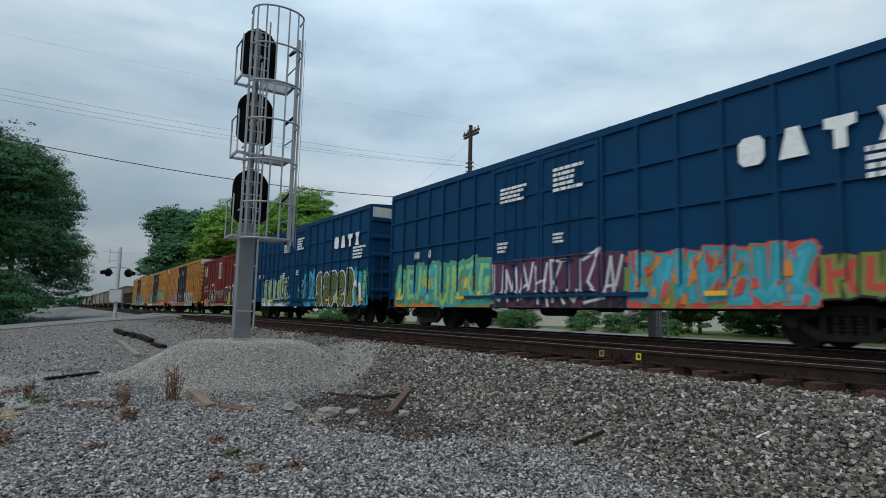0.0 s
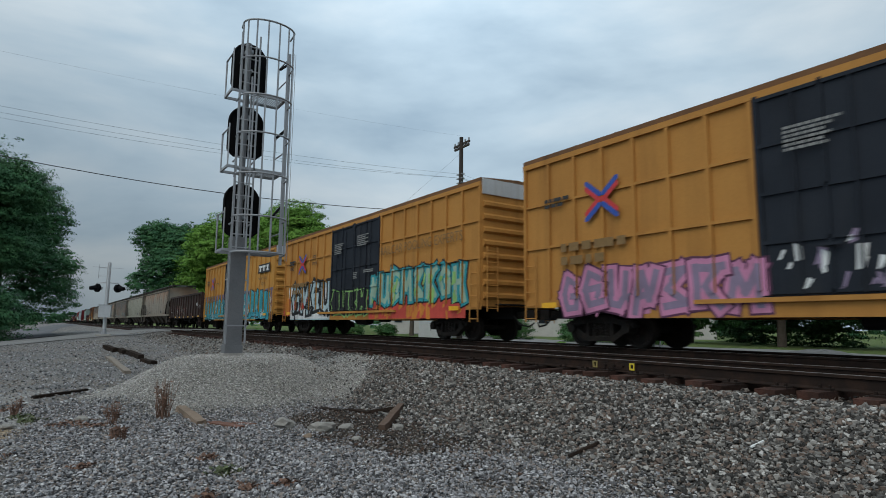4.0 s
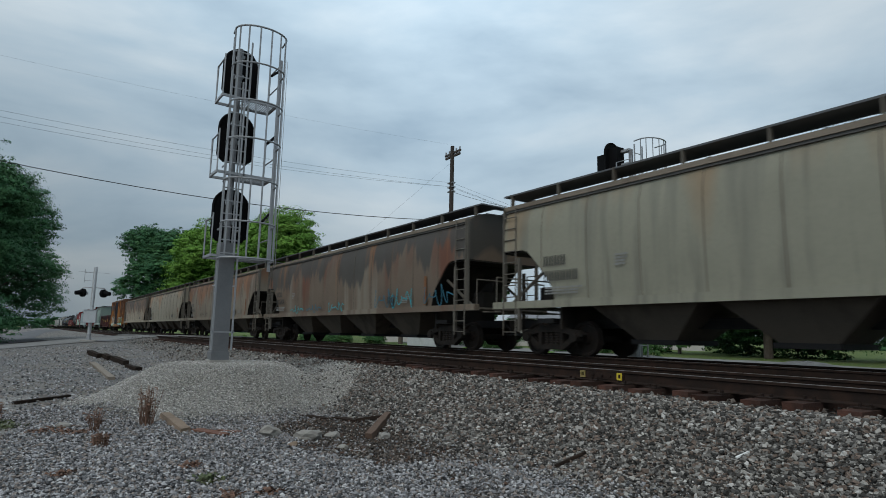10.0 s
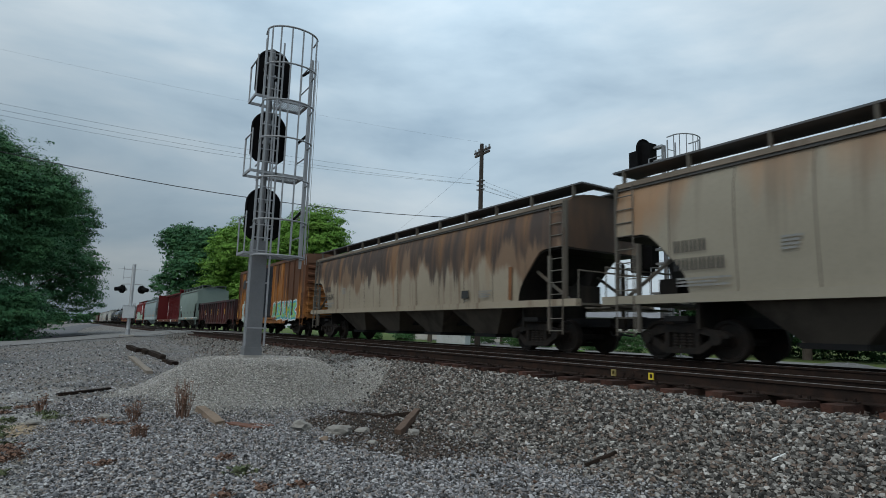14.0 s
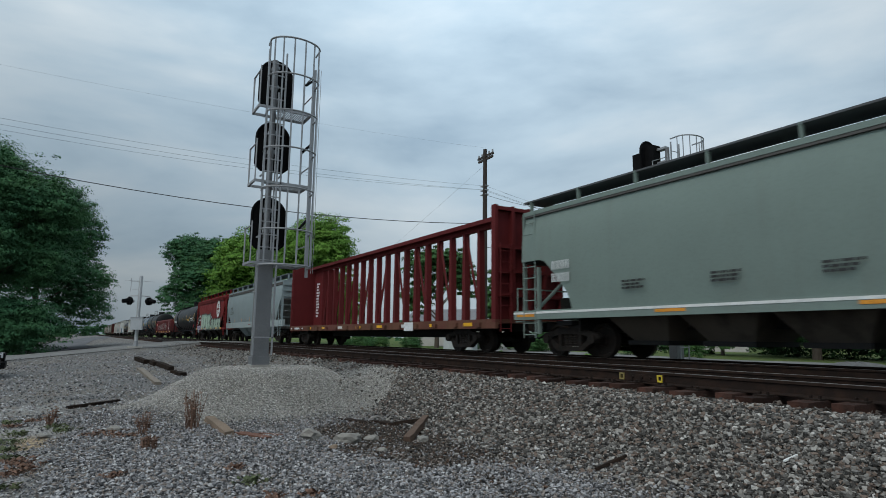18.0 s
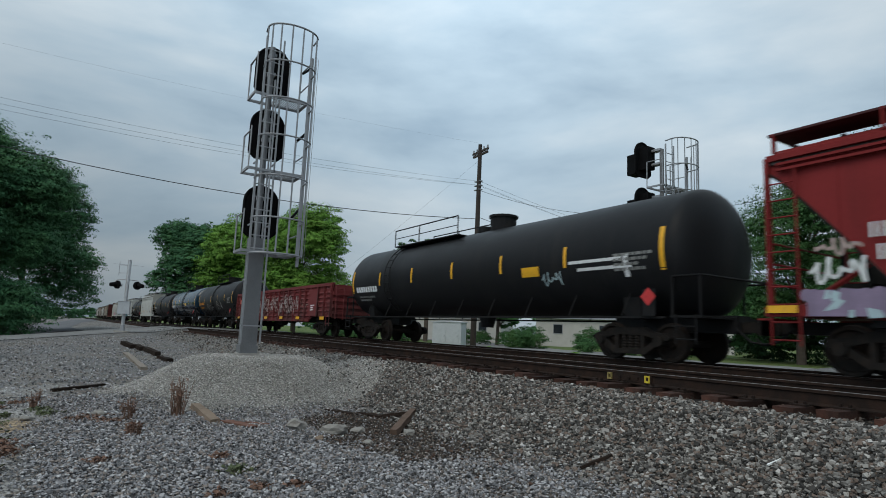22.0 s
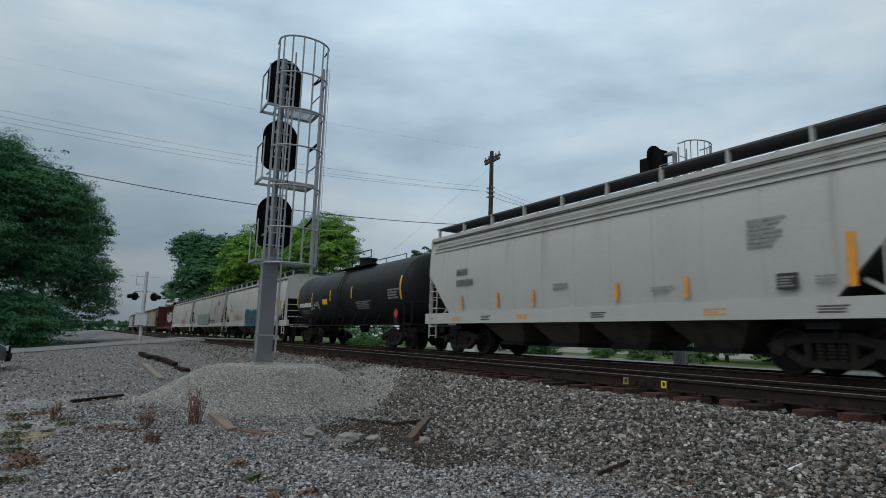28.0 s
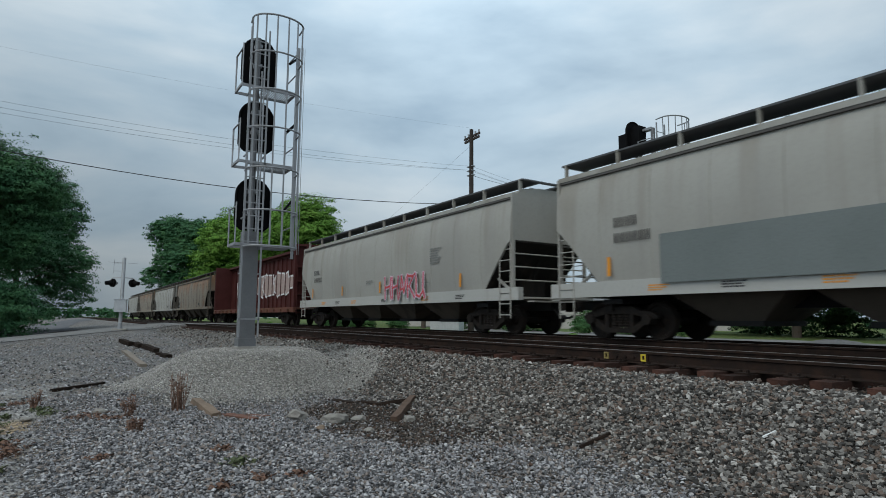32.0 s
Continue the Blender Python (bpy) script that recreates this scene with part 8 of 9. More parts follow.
def pale_hopper(right, left, m, k, frame_mat=None):
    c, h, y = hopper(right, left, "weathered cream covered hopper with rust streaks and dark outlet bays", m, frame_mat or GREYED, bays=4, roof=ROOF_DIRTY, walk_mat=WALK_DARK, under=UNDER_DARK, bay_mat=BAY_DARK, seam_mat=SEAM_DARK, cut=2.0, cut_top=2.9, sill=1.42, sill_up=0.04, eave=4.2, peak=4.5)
    rnd = random.Random(k)
    marks(c, y - 0.02, -h + 2.15, 2.35, 0.27, 4, STENCIL_K)
    marks(c, y - 0.02, -h + 2.15, 1.95, 0.27, 6, STENCIL_K)
    bars(c, y - 0.02, -h + 2.2, -h + 3.5, 1.6, 1.82, 3, STENCIL_G, k)
    bars(c, y - 0.02, -h + 4.5, -h + 4.9, 2.2, 2.5, 4, STENCIL_G, k + 1)
    bars(c, y - 0.02, h - 4.4, h - 3.7, 1.62, 1.86, 4, STENCIL_G, k + 2)
    part("service_plate", Geo().box(h - 5.4, h - 5.0, y - 0.03, y - 0.02, 1.62, 1.88), STENCIL_K, c)
    part("rust_patch", Geo().box(h - 2.85, h - 2.70, y - 0.02, y - 0.012, 1.5, 2.5), PATCH_RUST, c)
    return c, h, y


GREYED = car_paint("grey_frame_paint", (0.125, 0.115, 0.098), (0.07, 0.048, 0.036), 0.8, (0.085, 0.073, 0.062))
BAY_DARK = car_paint("dark_brown_bay_paint", (0.085, 0.070, 0.056), (0.03, 0.025, 0.021), 0.8, (0.055, 0.046, 0.038))
ROOF_DIRTY = car_paint("dirty_hopper_roof", (0.20, 0.165, 0.13), (0.09, 0.065, 0.05), 0.7)
PALE_SILL = car_paint("pale_sill_paint", (0.33, 0.385, 0.39), (0.22, 0.22, 0.20), 0.3, (0.30, 0.35, 0.36))
WALK_MID = surface("grey_steel_grating", (0.135, 0.15, 0.165), 0.7, second=(0.1, 0.105, 0.11), scale=4)
WALK_DARK = surface("dark_steel_grating", (0.075, 0.08, 0.087), 0.7, second=(0.1, 0.09, 0.085), scale=4)
# near-black that holds the shade below the slope sheets and sills
UNDER_DARK = car_paint("shaded_underside", (0.016, 0.0145, 0.013), (0.05, 0.04, 0.032), 0.6)
UNDER_PALE = car_paint("grey_underside", (0.16, 0.155, 0.14), (0.06, 0.05, 0.045), 0.8)
PATCH_RUST = surface("rust_run", (0.20, 0.085, 0.035), 0.8, scale=4)


def small_hopper():
    c, h, y = hopper(-297.35, -310.35, "clean grey-green three-bay covered hopper", GREEN_GREY, GREEN_GREY, bays=3, walk_mat=WALK_DARK, under=UNDER_DARK, bay_mat=BAY_DARK, bulge=0.11, cut=2.0, cut_top=2.75, peak=4.5, eave=4.22, sill=1.2, seams=False)
    marks(c, y - 0.02, -h + 1.8, 2.4, 0.24, 4, STENCIL_W)
    marks(c, y - 0.02, -h + 1.8, 2.05, 0.24, 4, STENCIL_W)
    for i, x in enumerate((-2.2, 0.2, 2.4, 4.2)):
        bars(c, y - 0.02, x, x + 0.7, 1.7, 1.95, 3, STENCIL_K, 82 + i)
    stripes(c, -1.575, (-h + 0.15, -1.3, 2.9), 1.12, 1.19, 0.8, STENCIL_O)
    part("pale_stripe", Geo().box(-h, h, -1.58, -1.572, 1.20, 1.26), STRIPE_W, c)


def beam_car():
    c, h, y = centerbeam(-311.45, -333.3, "red centerbeam flatcar, empty, with tall end bulkheads", BEAM_RED, BEAM_DECK)
    for i in range(9):
        x = -h + 1.2 + i * 2.35
        part("reflector_strip", Geo().box(x, x + 0.55, y - 0.012, y - 0.006, 0.88, 1.0), STRIPE_Y if i % 3 else STRIPE_W, c)
    part("service_plate", Geo().box(4.7, 5.45, y - 0.03, y - 0.02, 0.74, 1.08), STENCIL_W, c)
    bars(c, -0.06, -h + 0.75, -h + 1.35, 1.7, 3.9, 12, STENCIL_W, 91)
    bars(c, -1.49, -h + 0.35, -h + 2.6, 0.9, 1.05, 1, STENCIL_W, 92)


def blue_grey_hopper():
    c, h, y = hopper(-334.7, -352.1, "pale blue-grey four-bay covered hopper with orange streaks", BLUE_GREY, BLUE_GREY, bays=4, walk_mat=WALK_MID, under=UNDER_PALE, diag=True, inset=0.3, over=0.12, cut=1.55, cut_top=2.95, bulge=0.12, eave=4.15, peak=4.44, sill=1.28, sill_up=0.28, sill_mat=PALE_SILL, seams=False, beams=True)
    marks(c, y - 0.02, -h + 2.0, 2.65, 0.24, 4, STENCIL_K)
    marks(c, y - 0.02, -h + 2.0, 2.27, 0.24, 6, STENCIL_K)
    part("dark_stripe", Geo().box(-h + 0.4, h - 0.4, -1.56, -1.50, 3.90, 4.00), EAVE_DARK, c)
    for x, z0, z1, w in ((6.78, 1.58, 2.55, 0.12), (5.22, 1.58, 2.03, 0.12), (2.55, 1.6, 1.98, 0.08), (-0.1, 1.6, 1.92, 0.06), (-2.7, 1.6, 1.9, 0.06), (-5.2, 1.6, 1.85, 0.06)):
        stripes(c, y + (0.0 if z1 > 2.1 else 0.03), (x,), z0, z1, w, STENCIL_O, "orange_streak")
    bars(c, y, 5.5, 6.5, 1.68, 1.98, 4, STENCIL_G, 102)
    bars(c, y, 3.8, 4.4, 1.8, 1.92, 2, STENCIL_G, 103)
    bars(c, y, -1.6, -0.9, 1.7, 1.85, 2, STENCIL_G, 104)
    part("red_bar", Geo().box(-0.5, 0.3, -1.582, -1.572, 1.32, 1.37), SALMON, c)
    part("sill_plate", Geo().box(5.5, 5.75, -1.582, -1.572, 1.2, 1.32), STENCIL_K, c)


def red_hopper():
    c, h, y = hopper(-352.8, -368.15, "red covered hopper with a round white emblem and pale graffiti", RED_HOP, RED_HOP, bays=3, walk_mat=RED_WALK, under=UNDER_DARK, bay_mat=UNDER_DARK, flat=True, diag=True, cut=2.25, cut_top=3.85, eave=4.12, peak=4.5, sill=1.2, inset=0.08, over=0.1, sill_up=0.02)
    for z in (3.82, 3.93, 4.04):
        part("side_bead", Geo().box(-h + 0.3, h - 0.3, y - 0.012, y + 0.05, z, z + 0.05), RED_HOP, c)
    cx, cz = 4.3, 3.0
    disc = lambda r, yy: Geo().plate([(cx + r * math.cos(0.175 * i), cz + r * math.sin(0.175 * i)) for i in range(36)], yy)
    part("emblem_disc", disc(0.80, y - 0.012), STENCIL_W, c)
    part("emblem_ring", disc(0.47, y - 0.016), RED_HOP, c)
    part("emblem_core", disc(0.42, y - 0.020), STENCIL_W, c)
    part("emblem_cross", Geo().box(cx - 0.08, cx + 0.08, y - 0.028, y - 0.024, cz - 0.44, cz + 0.44), RED_HOP, c)
    part("emblem_cross", Geo().box(cx - 0.44, cx + 0.44, y - 0.034, y - 0.030, cz - 0.08, cz + 0.08), RED_HOP, c)
    yy = y - 0.02
    cloud(c, yy, -6.9, 5.4, 1.04, 1.5, P_LILAC, 0, 110, 0.08)
    flecks(c, yy, -6.8, 5.3, 1.06, 1.45, P_SILVER, 50, 0.14, 1, 113, 0.5)
    flecks(c, yy, -6.8, 5.3, 1.06, 1.45, P_PINK, 16, 0.10, 1, 114, 0.6)
    for k, m in enumerate((P_TEAL, P_PINK, P_TEAL, P_PINK, P_SILVER)):
        flecks(c, yy, -4.3, 1.2, 2.2, 2.5, m, 4, 0.16, 1, 115 + k, 0.6)
    piece(c, yy, -4.6, 0.5, 1.04, 2.6, "hacd", [(P_BLACK, 1.45), (P_MINT, 1.05), (P_PALE, 0.5)], 0.17, 111, 2, 0.06)
    piece(c, yy, 0.3, 5.6, 1.04, 2.05, "bgaed", [(P_BLACK, 1.45), (P_MINT, 1.05), (P_PALE, 0.5)], 0.18, 112, 2, 0.06)
    flecks(c, yy, -4.2, 5.2, 1.2, 2.2, P_BLACK, 20, 0.07, 5, 121)
    scrawl(c, None, y - 0.03, -6.8, -5.9, 1.6, 2.1, P_WHITE, 119, 0.035)
    scrawl(c, None, y - 0.03, -6.7, -6.0, 2.1, 2.45, WORN_PINK, 120, 0.03)
    marks(c, y - 0.03, -5.85, 2.36, 0.26, 4, STENCIL_W)
    marks(c, y - 0.03, -5.75, 1.98, 0.26, 6, STENCIL_W)
    stripes(c, y - 0.06, (-7.6, -3.9, -1.9, 1.1, 3.8, 5.8), 1.1, 1.24, 0.55)


def black_tank(right, left, k, m=None, hub=None, hatch=0.0, label="black steel tank car with yellow reflector strips", lad_x=None, rails=None, strips=(-4.2, -1.4, 1.4, 4.2), mark=None, tag=None, text=(-2.6, -1.5)):
    lad_x = hatch if lad_x is None else lad_x
    c, h, r, zc = tank(right, left, label, m or TANK_BLACK, hatch=hatch, hub=hub, rails=rails or (hatch - 1.6, hatch + 2.2), lad_x=lad_x)
    mark = mark or STENCIL_W
    for x in strips:
        on_tank(c, r, zc, x, x + 0.11, 2.35, 2.92, STRIPE_Y, "reflector_strip")
    on_tank(c, r, zc, h - 0.95, h - 0.82, 2.1, 3.1, STRIPE_Y, "end_stripe")
    on_tank(c, r, zc, -h + 0.82, -h + 0.95, 2.1, 3.1, STRIPE_Y, "end_stripe")
    tank_marks(c, r, zc, -h + 1.25, -h + 3.3, 2.12, 2.50, 1, mark, k)
    tank_marks(c, r, zc, -h + 1.4, -h + 2.9, 1.75, 2.0, 2, STENCIL_G if mark is STENCIL_W else mark, k + 1)
    tank_marks(c, r, zc, h + text[0], h + text[1], 2.15, 2.62, 4, STENCIL_G, k + 2)
    if tag is not None:
        on_tank(c, r, zc, tag, tag + 0.75, 2.18, 2.46, STRIPE_Y, "warning_label")
    part("placard", Geo().box(-0.15, 0.15, -0.006, 0.006, -0.15, 0.15), RED_SIGN, c, at=pose(h - 1.3, -1.50, 1.50, 0, 45, 0))
    part("placard_holder", Geo().box(h - 1.48, h - 1.12, -1.49, -1.47, 1.05, 1.68), BLACK, c)
    return c, h, r, zc


def white_hopper(right, left, k, m=WHITE_HOP, patch=False, text=-4.9, strips=None):
    c, h, y = hopper(right, left, "off-white covered hopper with graffiti and a pale side sill", m, m, bays=4, walk_mat=WALK_DARK, under=UNDER_DARK, bulge=0.11, cut=1.5, cut_top=2.85, eave=4.26, peak=4.56, sill=1.20, sill_mat=WHITE_CLEAN, sill_up=0.22, diag=True, inset=0.3, over=0.15, bay_mat=BAY_DARK)
    marks(c, y - 0.02, -h + 2.3, 2.7, 0.24, 4, STENCIL_K)
    marks(c, y - 0.02, -h + 2.3, 2.32, 0.24, 6, STENCIL_K)
    bars(c, y - 0.02, h + text, h + text + 0.78, 2.45, 3.05, 7, STENCIL_G, k + 1)
    bars(c, y, h - 5.6, h - 5.0, 1.7, 1.85, 2, STENCIL_G, k + 2)
    bars(c, y, -0.8, -0.2, 1.95, 2.15, 2, STENCIL_G, k + 3)
    for i, x in enumerate((-6.2, -4.4, -2.5, 0.6, 3.9, 6.2)):
        bars(c, -1.575, x, x + 0.55, 1.14, 1.3, 3, STENCIL_K if i % 2 else STENCIL_O, k + 4 + i)
    stripes(c, y, strips or (-h + 2.05, -h + 6.0, 0.5, h - 3.0), 1.53, 2.0, 0.11, STENCIL_O)
    if patch:
        part("grey_patch", Geo().prism([(-h + 3.6, 1.30), (2.0, 1.30), (1.6, 2.4), (-h + 3.6, 2.4)], y - 0.02, y - 0.012), GREY_PATCH, c)
    return c, h, y


def consist():
    blue_box(-2.5, -21.18, True)
    blue_box(-23.2, -41.55, False)
    red_box()
    pool_box(-60.0, -78.4, 0)
    pool_box(-80.45, -98.87, 1)
    pool_box(-100.75, -119.25, 2)
    c, h, y = gondola(-120.6, -136.35, "dark brown steel gondola with worn white graffiti", BROWN_GON, top=3.12, bottom=0.96, ribs=14)
    marks(c, y + 0.088, -7.2, 1.78, 0.2, 3, STENCIL_W)
    marks(c, y + 0.088, -7.2, 1.5, 0.2, 6, STENCIL_W)
    for i, x in enumerate((-4.5, -3.5, -2.4, -1.3, -0.3)):
        for k in range(3):
            scrawl(c, None, y + 0.092, x + 0.2 * k, x + 1.0 + 0.15 * k, 1.15 + 0.25 * k, 1.85 + 0.2 * k, (WORN_PINK, STENCIL_G, SALMON)[(i + k) % 3], 122 + 5 * i + k, 0.018)
    piece(c, y + 0.085, 5.1, 6.1, 1.98, 2.36, "bag", [(STENCIL_G, 0.8), (STENCIL_W, 0.4)], 0.13, 119, 0, 0.08)
    piece(c, y + 0.085, 6.42, 7.4, 1.74, 2.14, "gcde", [(STENCIL_G, 0.75), (STENCIL_W, 0.35)], 0.12, 118, 0, 0.08)
    scrawl(c, None, y + 0.092, 2.5, 3.4, 1.1, 1.5, SALMON, 116, 0.03)
    bars(c, y + 0.09, 5.2, 5.5, 1.2, 1.45, 3, STENCIL_G, 117)
    stripes(c, y - 0.01, (-7.88, -4.28, -2.09, 0.05, 2.25, 4.44), 1.0, 1.1, 0.45)
    stripes(c, y - 0.01, (6.52,), 1.05, 1.15, 0.83)
    # six weathered pellet hoppers
    ends = (-136.95, -157.75, -178.5, -199.5, -220.7, -241.2, -262.6)
    for i, m in enumerate((CREAM, CREAM_GREEN, BROWN_HOP, TAN_HOP, ORANGE_HOP, DARK_TOP)):
        c, h, y = pale_hopper(ends[i] - 0.45, ends[i + 1] + 0.45, m, 130 + i * 5)
        if i == 0:
            scrawl(c, None, y - 0.03, -h + 4.6, -h + 7.4, 1.5, 2.0, P_BLACK, 180, 0.035)
        if i == 2:
            for k, x in enumerate((-5.6, -3.4, -0.9, 3.6, 4.8, 7.2)):
                scrawl(c, None, y - 0.03, x, x + 1.7, 1.4, 1.85 if k < 3 else 2.2, P_NAVY if k % 2 else P_TEAL, 181 + k, 0.02)
        if i == 3:
            scrawl(c, None, y - 0.03, -h + 5.9, -h + 7.7, 1.5, 1.95, GREYED, 186, 0.03)
    c, h, y = boxcar(-263.2, -279.15, "badly rusted orange boxcar with a black ribbed door and graffiti", RUSTED, ROOF_RUST, RUSTED, top=4.72, ribs=7, belts=(), door=(1.3, -1.6), leaves=1, ribbed_door=True, door_mat=DOOR_BLACK)
    y -= 0.02
    blocks(c, y, -6.6, -2.0, 3.3, 4.0, 4, STENCIL_K)
    blocks(c, y, -3.4, -1.8, 2.6, 3.2, 2, STENCIL_K)
    graffiti(c, y - 0.02, -6.6, -1.9, 0.9, 2.2, 3, P_SILVER, P_MINT, P_WHITE, P_SKIN, None, 191, 0.25)
    graffiti(c, y - 0.02, 1.6, 6.4, 0.95, 2.1, 5, P_CYAN, P_WHITE, P_RED, P_GREEN, P_YEL, 192)
    scrawl(c, None, y - 0.01, -7.4, -6.3, 2.6, 3.9, STENCIL_K, 193, 0.02)
    stripes(c, y - 0.03, (-7.6, -5.2, 5.0, 7.4), 1.1, 1.75, 0.09)
    c, h, y = gondola(-280.3, -296.1, "dark maroon steel gondola with yellow reflector strips", MAROON_GON, top=2.58, bottom=0.66, ribs=17)
    yp = y + 0.098
    part("service_plate", Geo().box(-7.42, -7.18, yp - 0.006, yp, 1.72, 2.0), SALMON, c)
    part("service_plate", Geo().box(-7.42, -7.05, yp - 0.006, yp, 1.5, 1.66), FADED_GOLD, c)
    bars(c, yp, -6.72, -5.98, 1.62, 1.95, 4, SALMON, 202, fill=1.0)
    bars(c, yp, -5.82, -5.3, 1.62, 1.95, 4, SALMON, 203, fill=1.0)
    marks(c, yp, -7.3, 1.22, 0.2, 2, STENCIL_W)
    marks(c, yp, -6.7, 1.22, 0.2, 4, SALMON)
    marks(c, yp, -5.8, 1.22, 0.2, 3, SALMON)
    part("service_plate", Geo().box(-4.85, -4.6, yp - 0.006, yp, 1.48, 1.62), STENCIL_W, c)
    part("service_plate", Geo().box(3.4, 3.94, yp - 0.006, yp, 1.06, 1.16), STENCIL_G, c)
    blocks(c, yp - 0.008, 3.3, 3.98, 1.14, 1.36, 3, STENCIL_G, gap=0.15)
    for x, z0, z1, w in ((0.80, 0.72, 1.0, 0.10), (0.86, 1.0, 1.3, 0.05), (2.3, 0.8, 1.02, 0.07), (-3.0, 0.82, 0.98, 0.06)):
        stripes(c, yp, (x,), z0, z1, w, PATCH_RUST, "rust_run")
    stripes(c, y - 0.01, (-h + 3.4, -1.7, 1.35, 4.1), 1.45, 1.95, 0.09)
    small_hopper()
    beam_car()
    blue_grey_hopper()
    red_hopper()
    c, h, r, zc = black_tank(-369.6, -388.5, 301, hatch=0.75, lad_x=-5.04, rails=(-5.6, -0.7), strips=(-5.85, -3.07, -0.2, 2.59, 5.41), tag=3.65, text=(-2.3, -1.2))
    scrawl(c, r, zc, 4.5, 5.3, 1.9, 2.3, P_SILVER, 302, 0.022)
    on_tank(c, r, zc, 5.6, 7.4, 2.42, 2.50, STENCIL_W, "white_bar")
    on_tank(c, r, zc, 5.9, 7.7, 2.22, 2.30, STENCIL_W, "white_bar")
    on_tank(c, r, zc, 7.45, 7.6, 2.0, 2.55, STENCIL_W, "white_bar")
    c, h, y = gondola(-390.2, -409.8, "red steel gondola with pressed side panels and scrawled graffiti", RED_GON, top=2.66, bottom=0.78, ribs=21, pressed=True)
    for i in range(20):
        x = -h + 2.4 + i * 0.75
        scrawl(c, None, y + 0.06, x, x + 1.15, 1.15 + 0.3 * (i % 2), 2.35 - 0.2 * (i % 3), (WORN_PINK, SALMON, WORN_PINK)[i % 3], 310 + i, 0.016)
    for i in range(14):
        x = -6.4 + i * 0.75
        scrawl(c, None, y + 0.02, x, x + 1.5, 1.05 + 0.35 * (i % 3), 2.1 + 0.15 * (i % 3), PALE_SCRIBBLE, 340 + i, 0.02)
    part("number_patch", Geo().box(-h + 1.1, -h + 2.3, y - 0.004, y, 1.95, 2.25), P_RED, c)
    marks(c, y - 0.008, -h + 1.25, 2.02, 0.17, 7, WORN_PINK)
    part("plain_panel", Geo().box(h - 3.3, h - 1.9, y - 0.012, y - 0.006, 1.05, 2.5), RED_GON, c)
    bars(c, y - 0.014, h - 2.9, h - 2.3, 1.35, 1.7, 3, STENCIL_W, 322)
    stripes(c, y - 0.012, (-h + 0.7, -5.0, -1.8, 1.5, 4.6, h - 1.4), 0.86, 1.02, 0.6)
    c, h, r, zc = black_tank(-411.0, -426.75, 3, hatch=0.6, lad_x=-0.3, rails=(-1.45, 2.9), mark=STENCIL_O)
    scrawl(c, r, zc, -3.5, -1.6, 1.5, 2.2, STENCIL_G, 331, 0.02)
    scrawl(c, r, zc, -3.4, -1.8, 1.7, 2.3, P_WHITE, 333, 0.012)
    scrawl(c, r, zc, -1.4, -0.6, 1.7, 2.0, P_WHITE, 332, 0.014)
    scrawl(c, r, zc, 0.8, 3.2, 1.5, 2.3, STENCIL_G, 334, 0.022)
    scrawl(c, r, zc, 1.0, 3.0, 1.7, 2.4, P_WHITE, 335, 0.012)
    HUB = surface("blue_bearing_paint", (0.03, 0.09, 0.25), 0.5)
    black_tank(-427.6, -444.75, 5, TANK_BLUE, hatch=1.0, lad_x=0.3, rails=(-0.5, 3.0), strips=(-5.2, -2.4, 0.9, 3.9), tag=1.7, text=(-3.3, -2.2), label="glossy dark blue tank car with yellow reflector strips")
    black_tank(-445.9, -462.55, 7, hatch=-0.3)
    c, h, y = white_hopper(-464.25, -480.6, 340, WHITE_CLEAN, False, -3.2, (-5.6, -3.5, -1.73, 1.48, 3.47))
    for z in (3.70, 3.84, 3.98):
        part("side_bead", Geo().box(-h + 0.6, h - 0.6, y + 0.02, y + 0.06, z, z + 0.05), WHITE_CLEAN, c)
    stripes(c, y, (h - 1.42,), 1.58, 2.54, 0.15, STENCIL_O)
    part("service_plate", Geo().box(h - 2.66, h - 2.26, y - 0.004, y + 0.004, 1.6, 1.9), STENCIL_K, c)
    bars(c, y - 0.008, h - 2.62, h - 2.30, 1.64, 1.86, 4, STENCIL_G, 347)
    bars(c, y, h - 1.95, h - 1.6, 1.66, 1.84, 3, STENCIL_G, 348)
    c, h, r, zc = black_tank(-482.0, -497.85, 9, hatch=0.0, lad_x=0.1, rails=(-1.5, 2.6), strips=(-4.4, -1.4, 1.6), tag=-2.6, text=(-2.1, -0.95))
    tank_marks(c, r, zc, 2.1, 3.9, 1.8, 2.2, 5, STENCIL_G, 352)
    scrawl(c, r, zc, -5.0, -3.2, 1.9, 2.5, P_MINT, 351, 0.03)
    # pale pellet hoppers at the end
    c, h, y = white_hopper(-499.2, -518.9, 360, WHITE_CLEAN)
    cloud(c, y - 0.03, -1.5, 2.1, 1.04, 2.1, P_INK, 0, 360, 0.16)
    piece(c, y - 0.03, -1.45, 2.05, 1.06, 2.25, "dcgfe", [(P_CYAN, 1.35), (P_INK, 1.15)], 0.2, 361, 1, 0.1)
    cloud(c, y - 0.03, 3.3, 8.1, 1.02, 1.75, P_WHITE, 0, 366, 0.14)
    piece(c, y - 0.03, 3.3, 6.6, 1.02, 2.35, "gcb", [(P_BLACK, 1.25), (P_WHITE, 0.95)], 0.22, 362, 1, 0.08)
    piece(c, y - 0.03, 6.3, 8.3, 1.02, 1.85, "efa", [(P_BLACK, 1.25), (P_WHITE, 0.9)], 0.18, 367, 1, 0.08)
    flecks(c, y - 0.03, 3.5, 7.8, 1.1, 1.6, P_BLACK, 16, 0.1, 4, 368)
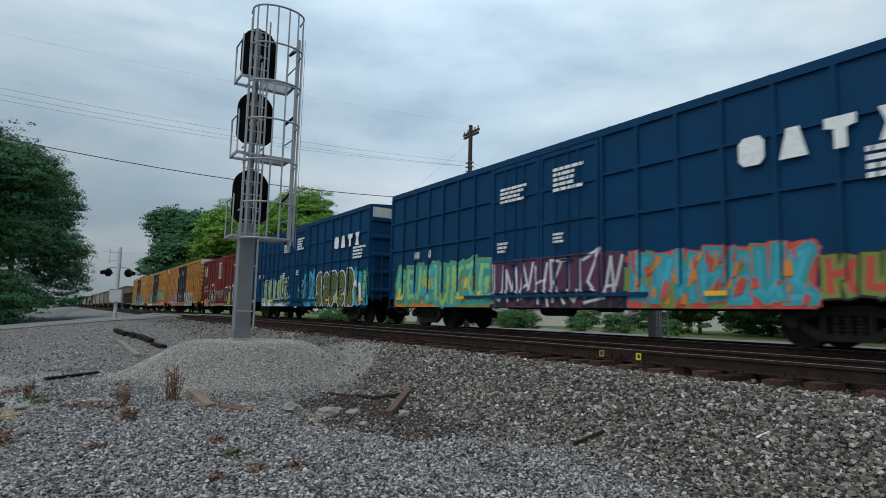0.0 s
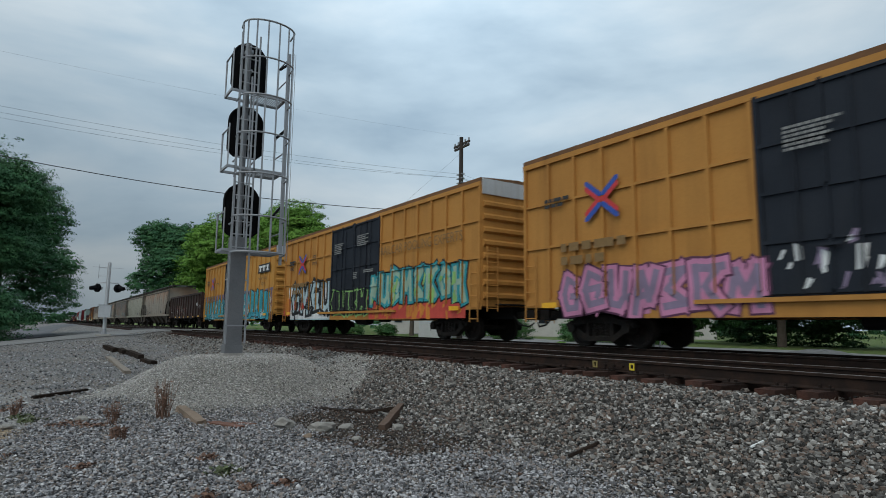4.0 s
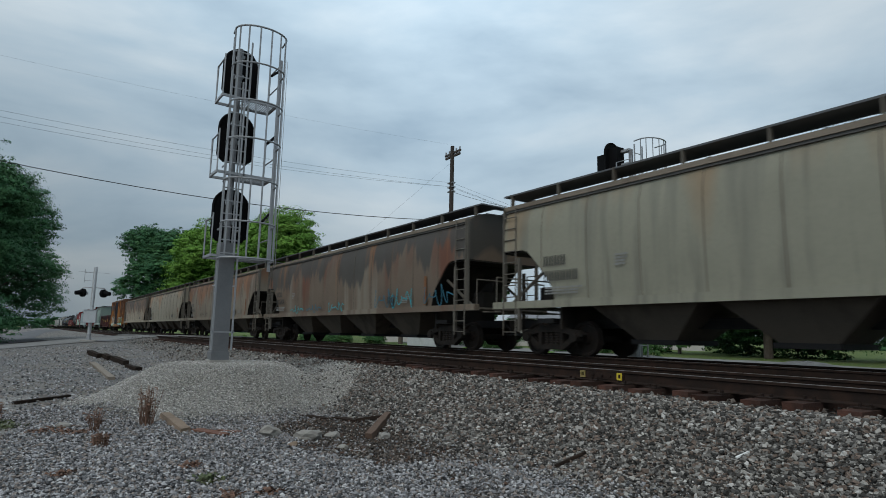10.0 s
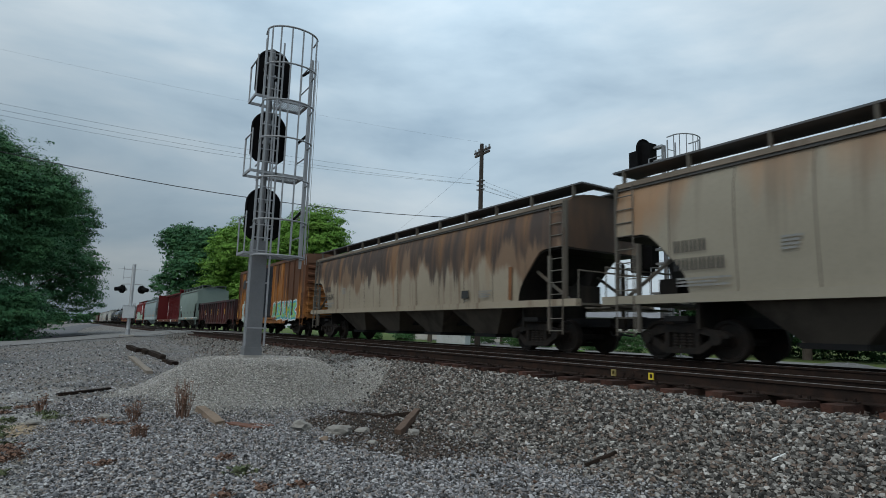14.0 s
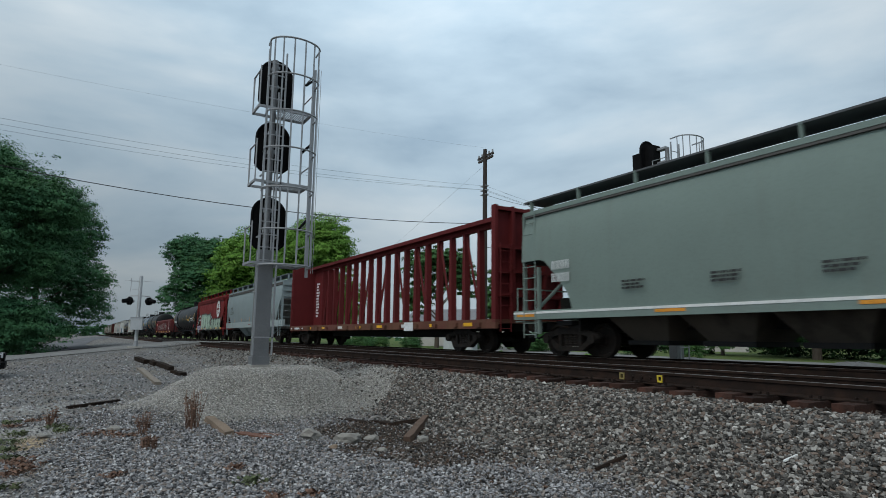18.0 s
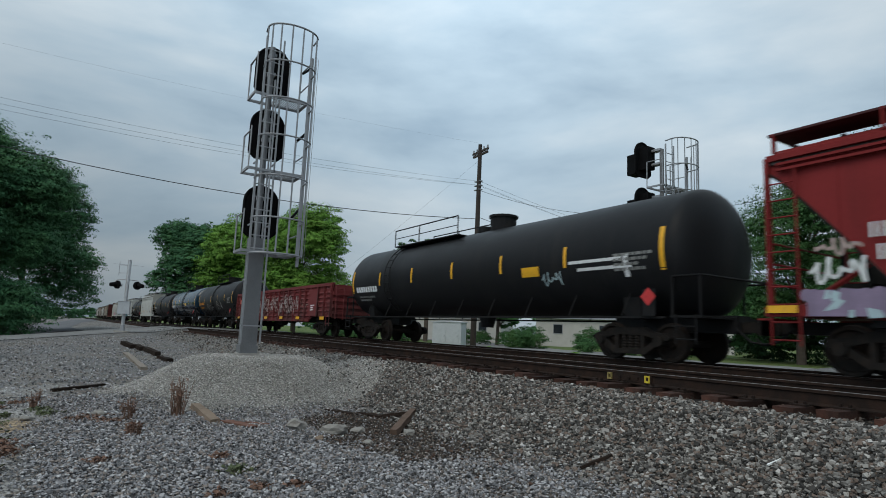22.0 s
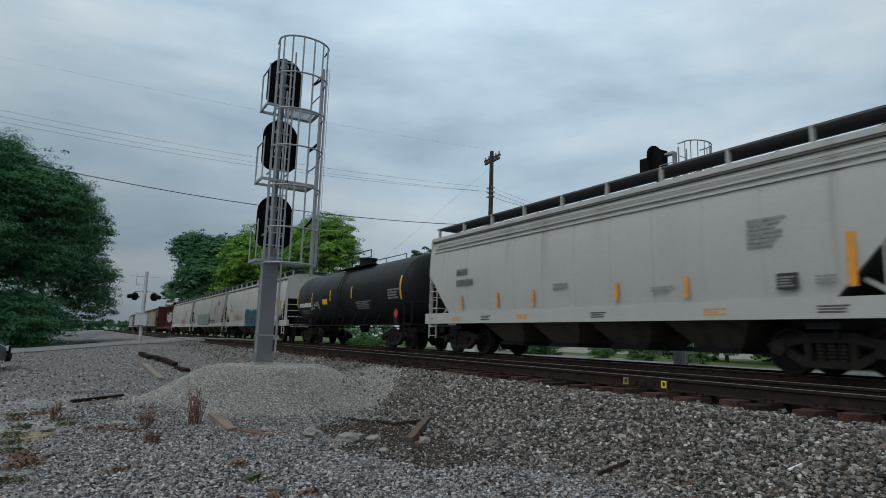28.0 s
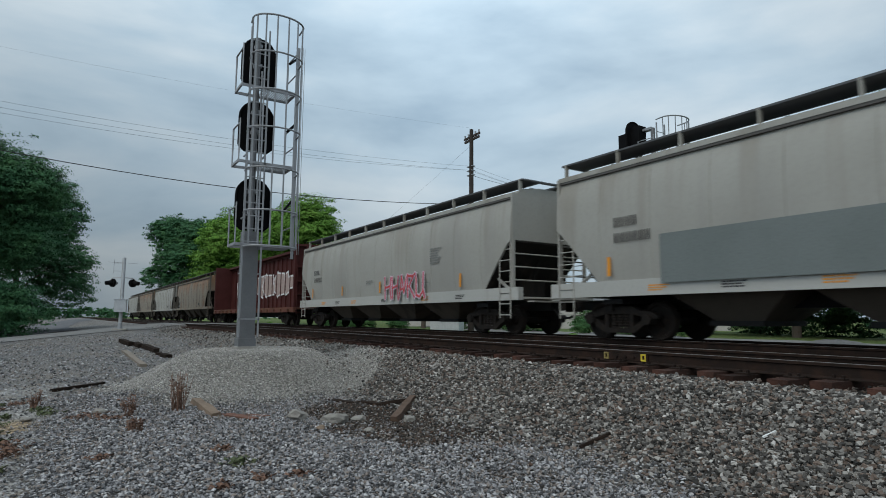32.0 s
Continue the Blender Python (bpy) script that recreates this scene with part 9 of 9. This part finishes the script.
    scrawl(c, None, y - 0.03, 7.3, 8.6, 2.3, 3.0, P_YEL, 363, 0.05)
    scrawl(c, None, y - 0.03, 7.6, 8.6, 2.0, 2.5, P_ORANGE, 369, 0.04)
    scrawl(c, None, y - 0.03, -6.1, -5.2, 1.5, 2.1, P_YEL, 364, 0.04)
    scrawl(c, None, y - 0.03, -5.2, -4.3, 1.5, 2.3, P_PINK, 365, 0.04)
    scrawl(c, None, y - 0.03, -4.0, -2.7, 1.6, 2.1, P_MINT, 370, 0.03)
    stripes(c, y - 0.02, (2.85,), 1.4, 2.0, 0.13, STRIPE_Y, "yellow_daub")
    c, h, y = white_hopper(-519.6, -538.4, 370, WHITE_HOP, True)
    scrawl(c, None, y - 0.03, h - 3.2, h - 2.2, 3.0, 3.6, P_RED, 371, 0.035)
    bars(c, y - 0.03, 2.7, 5.2, 1.45, 1.75, 2, STENCIL_K, 372)
    c, h, y = white_hopper(-539.8, -558.8, 380, WHITE_HOP)
    graffiti(c, y - 0.03, 1.0, 4.2, 1.2, 2.2, 5, P_PINK, P_WHITE, None, P_RED, None, 381, 0.07)
    c, h, y = centerbeam(-560.3, -582.0, "dark red centerbeam flatcar with closed panels and white graffiti", DARK_BROWN, BEAM_DECK, panels=True)
    graffiti(c, -0.10, -h + 2.5, h - 3.5, 2.0, 3.5, 6, WORN_PINK, STENCIL_W, None, None, None, 391, 0.2)
    pale_hopper(-583.3, -602.6, CREAM, 400)
    pale_hopper(-603.8, -623.1, WHITE_HOP, 405)
    pale_hopper(-624.3, -643.6, CREAM, 410)
    pale_hopper(-644.8, -664.1, WHITE_HOP, 415)


consist()


def motions():
    for c, s in TRAIN:
        walk(c, [(t, pose(s + SPEED * t, YT, 0)) for t in (0.0, 8.0, 16.0, 24.0, 32.0)])
    # every wheel rolls; wheels at the same end of a truck share one set of keys
    for ax in (-0.88, 0.88):
        same = [w for w, x in WHEELS if x == ax]
        rows = [(i / FPS, pose(ax, 0, WHEEL_R, 0, math.degrees(SPEED * i / FPS / WHEEL_R) % 360, 0)) for i in range(32 * FPS + 1)]
        walk(same[0], rows)
        keys = same[0].animation_data
        for w in same[1:]:
            w.rotation_mode = "QUATERNION"
            w.animation_data_create().action = keys.action
            w.animation_data.action_slot = keys.action_slot


motions()
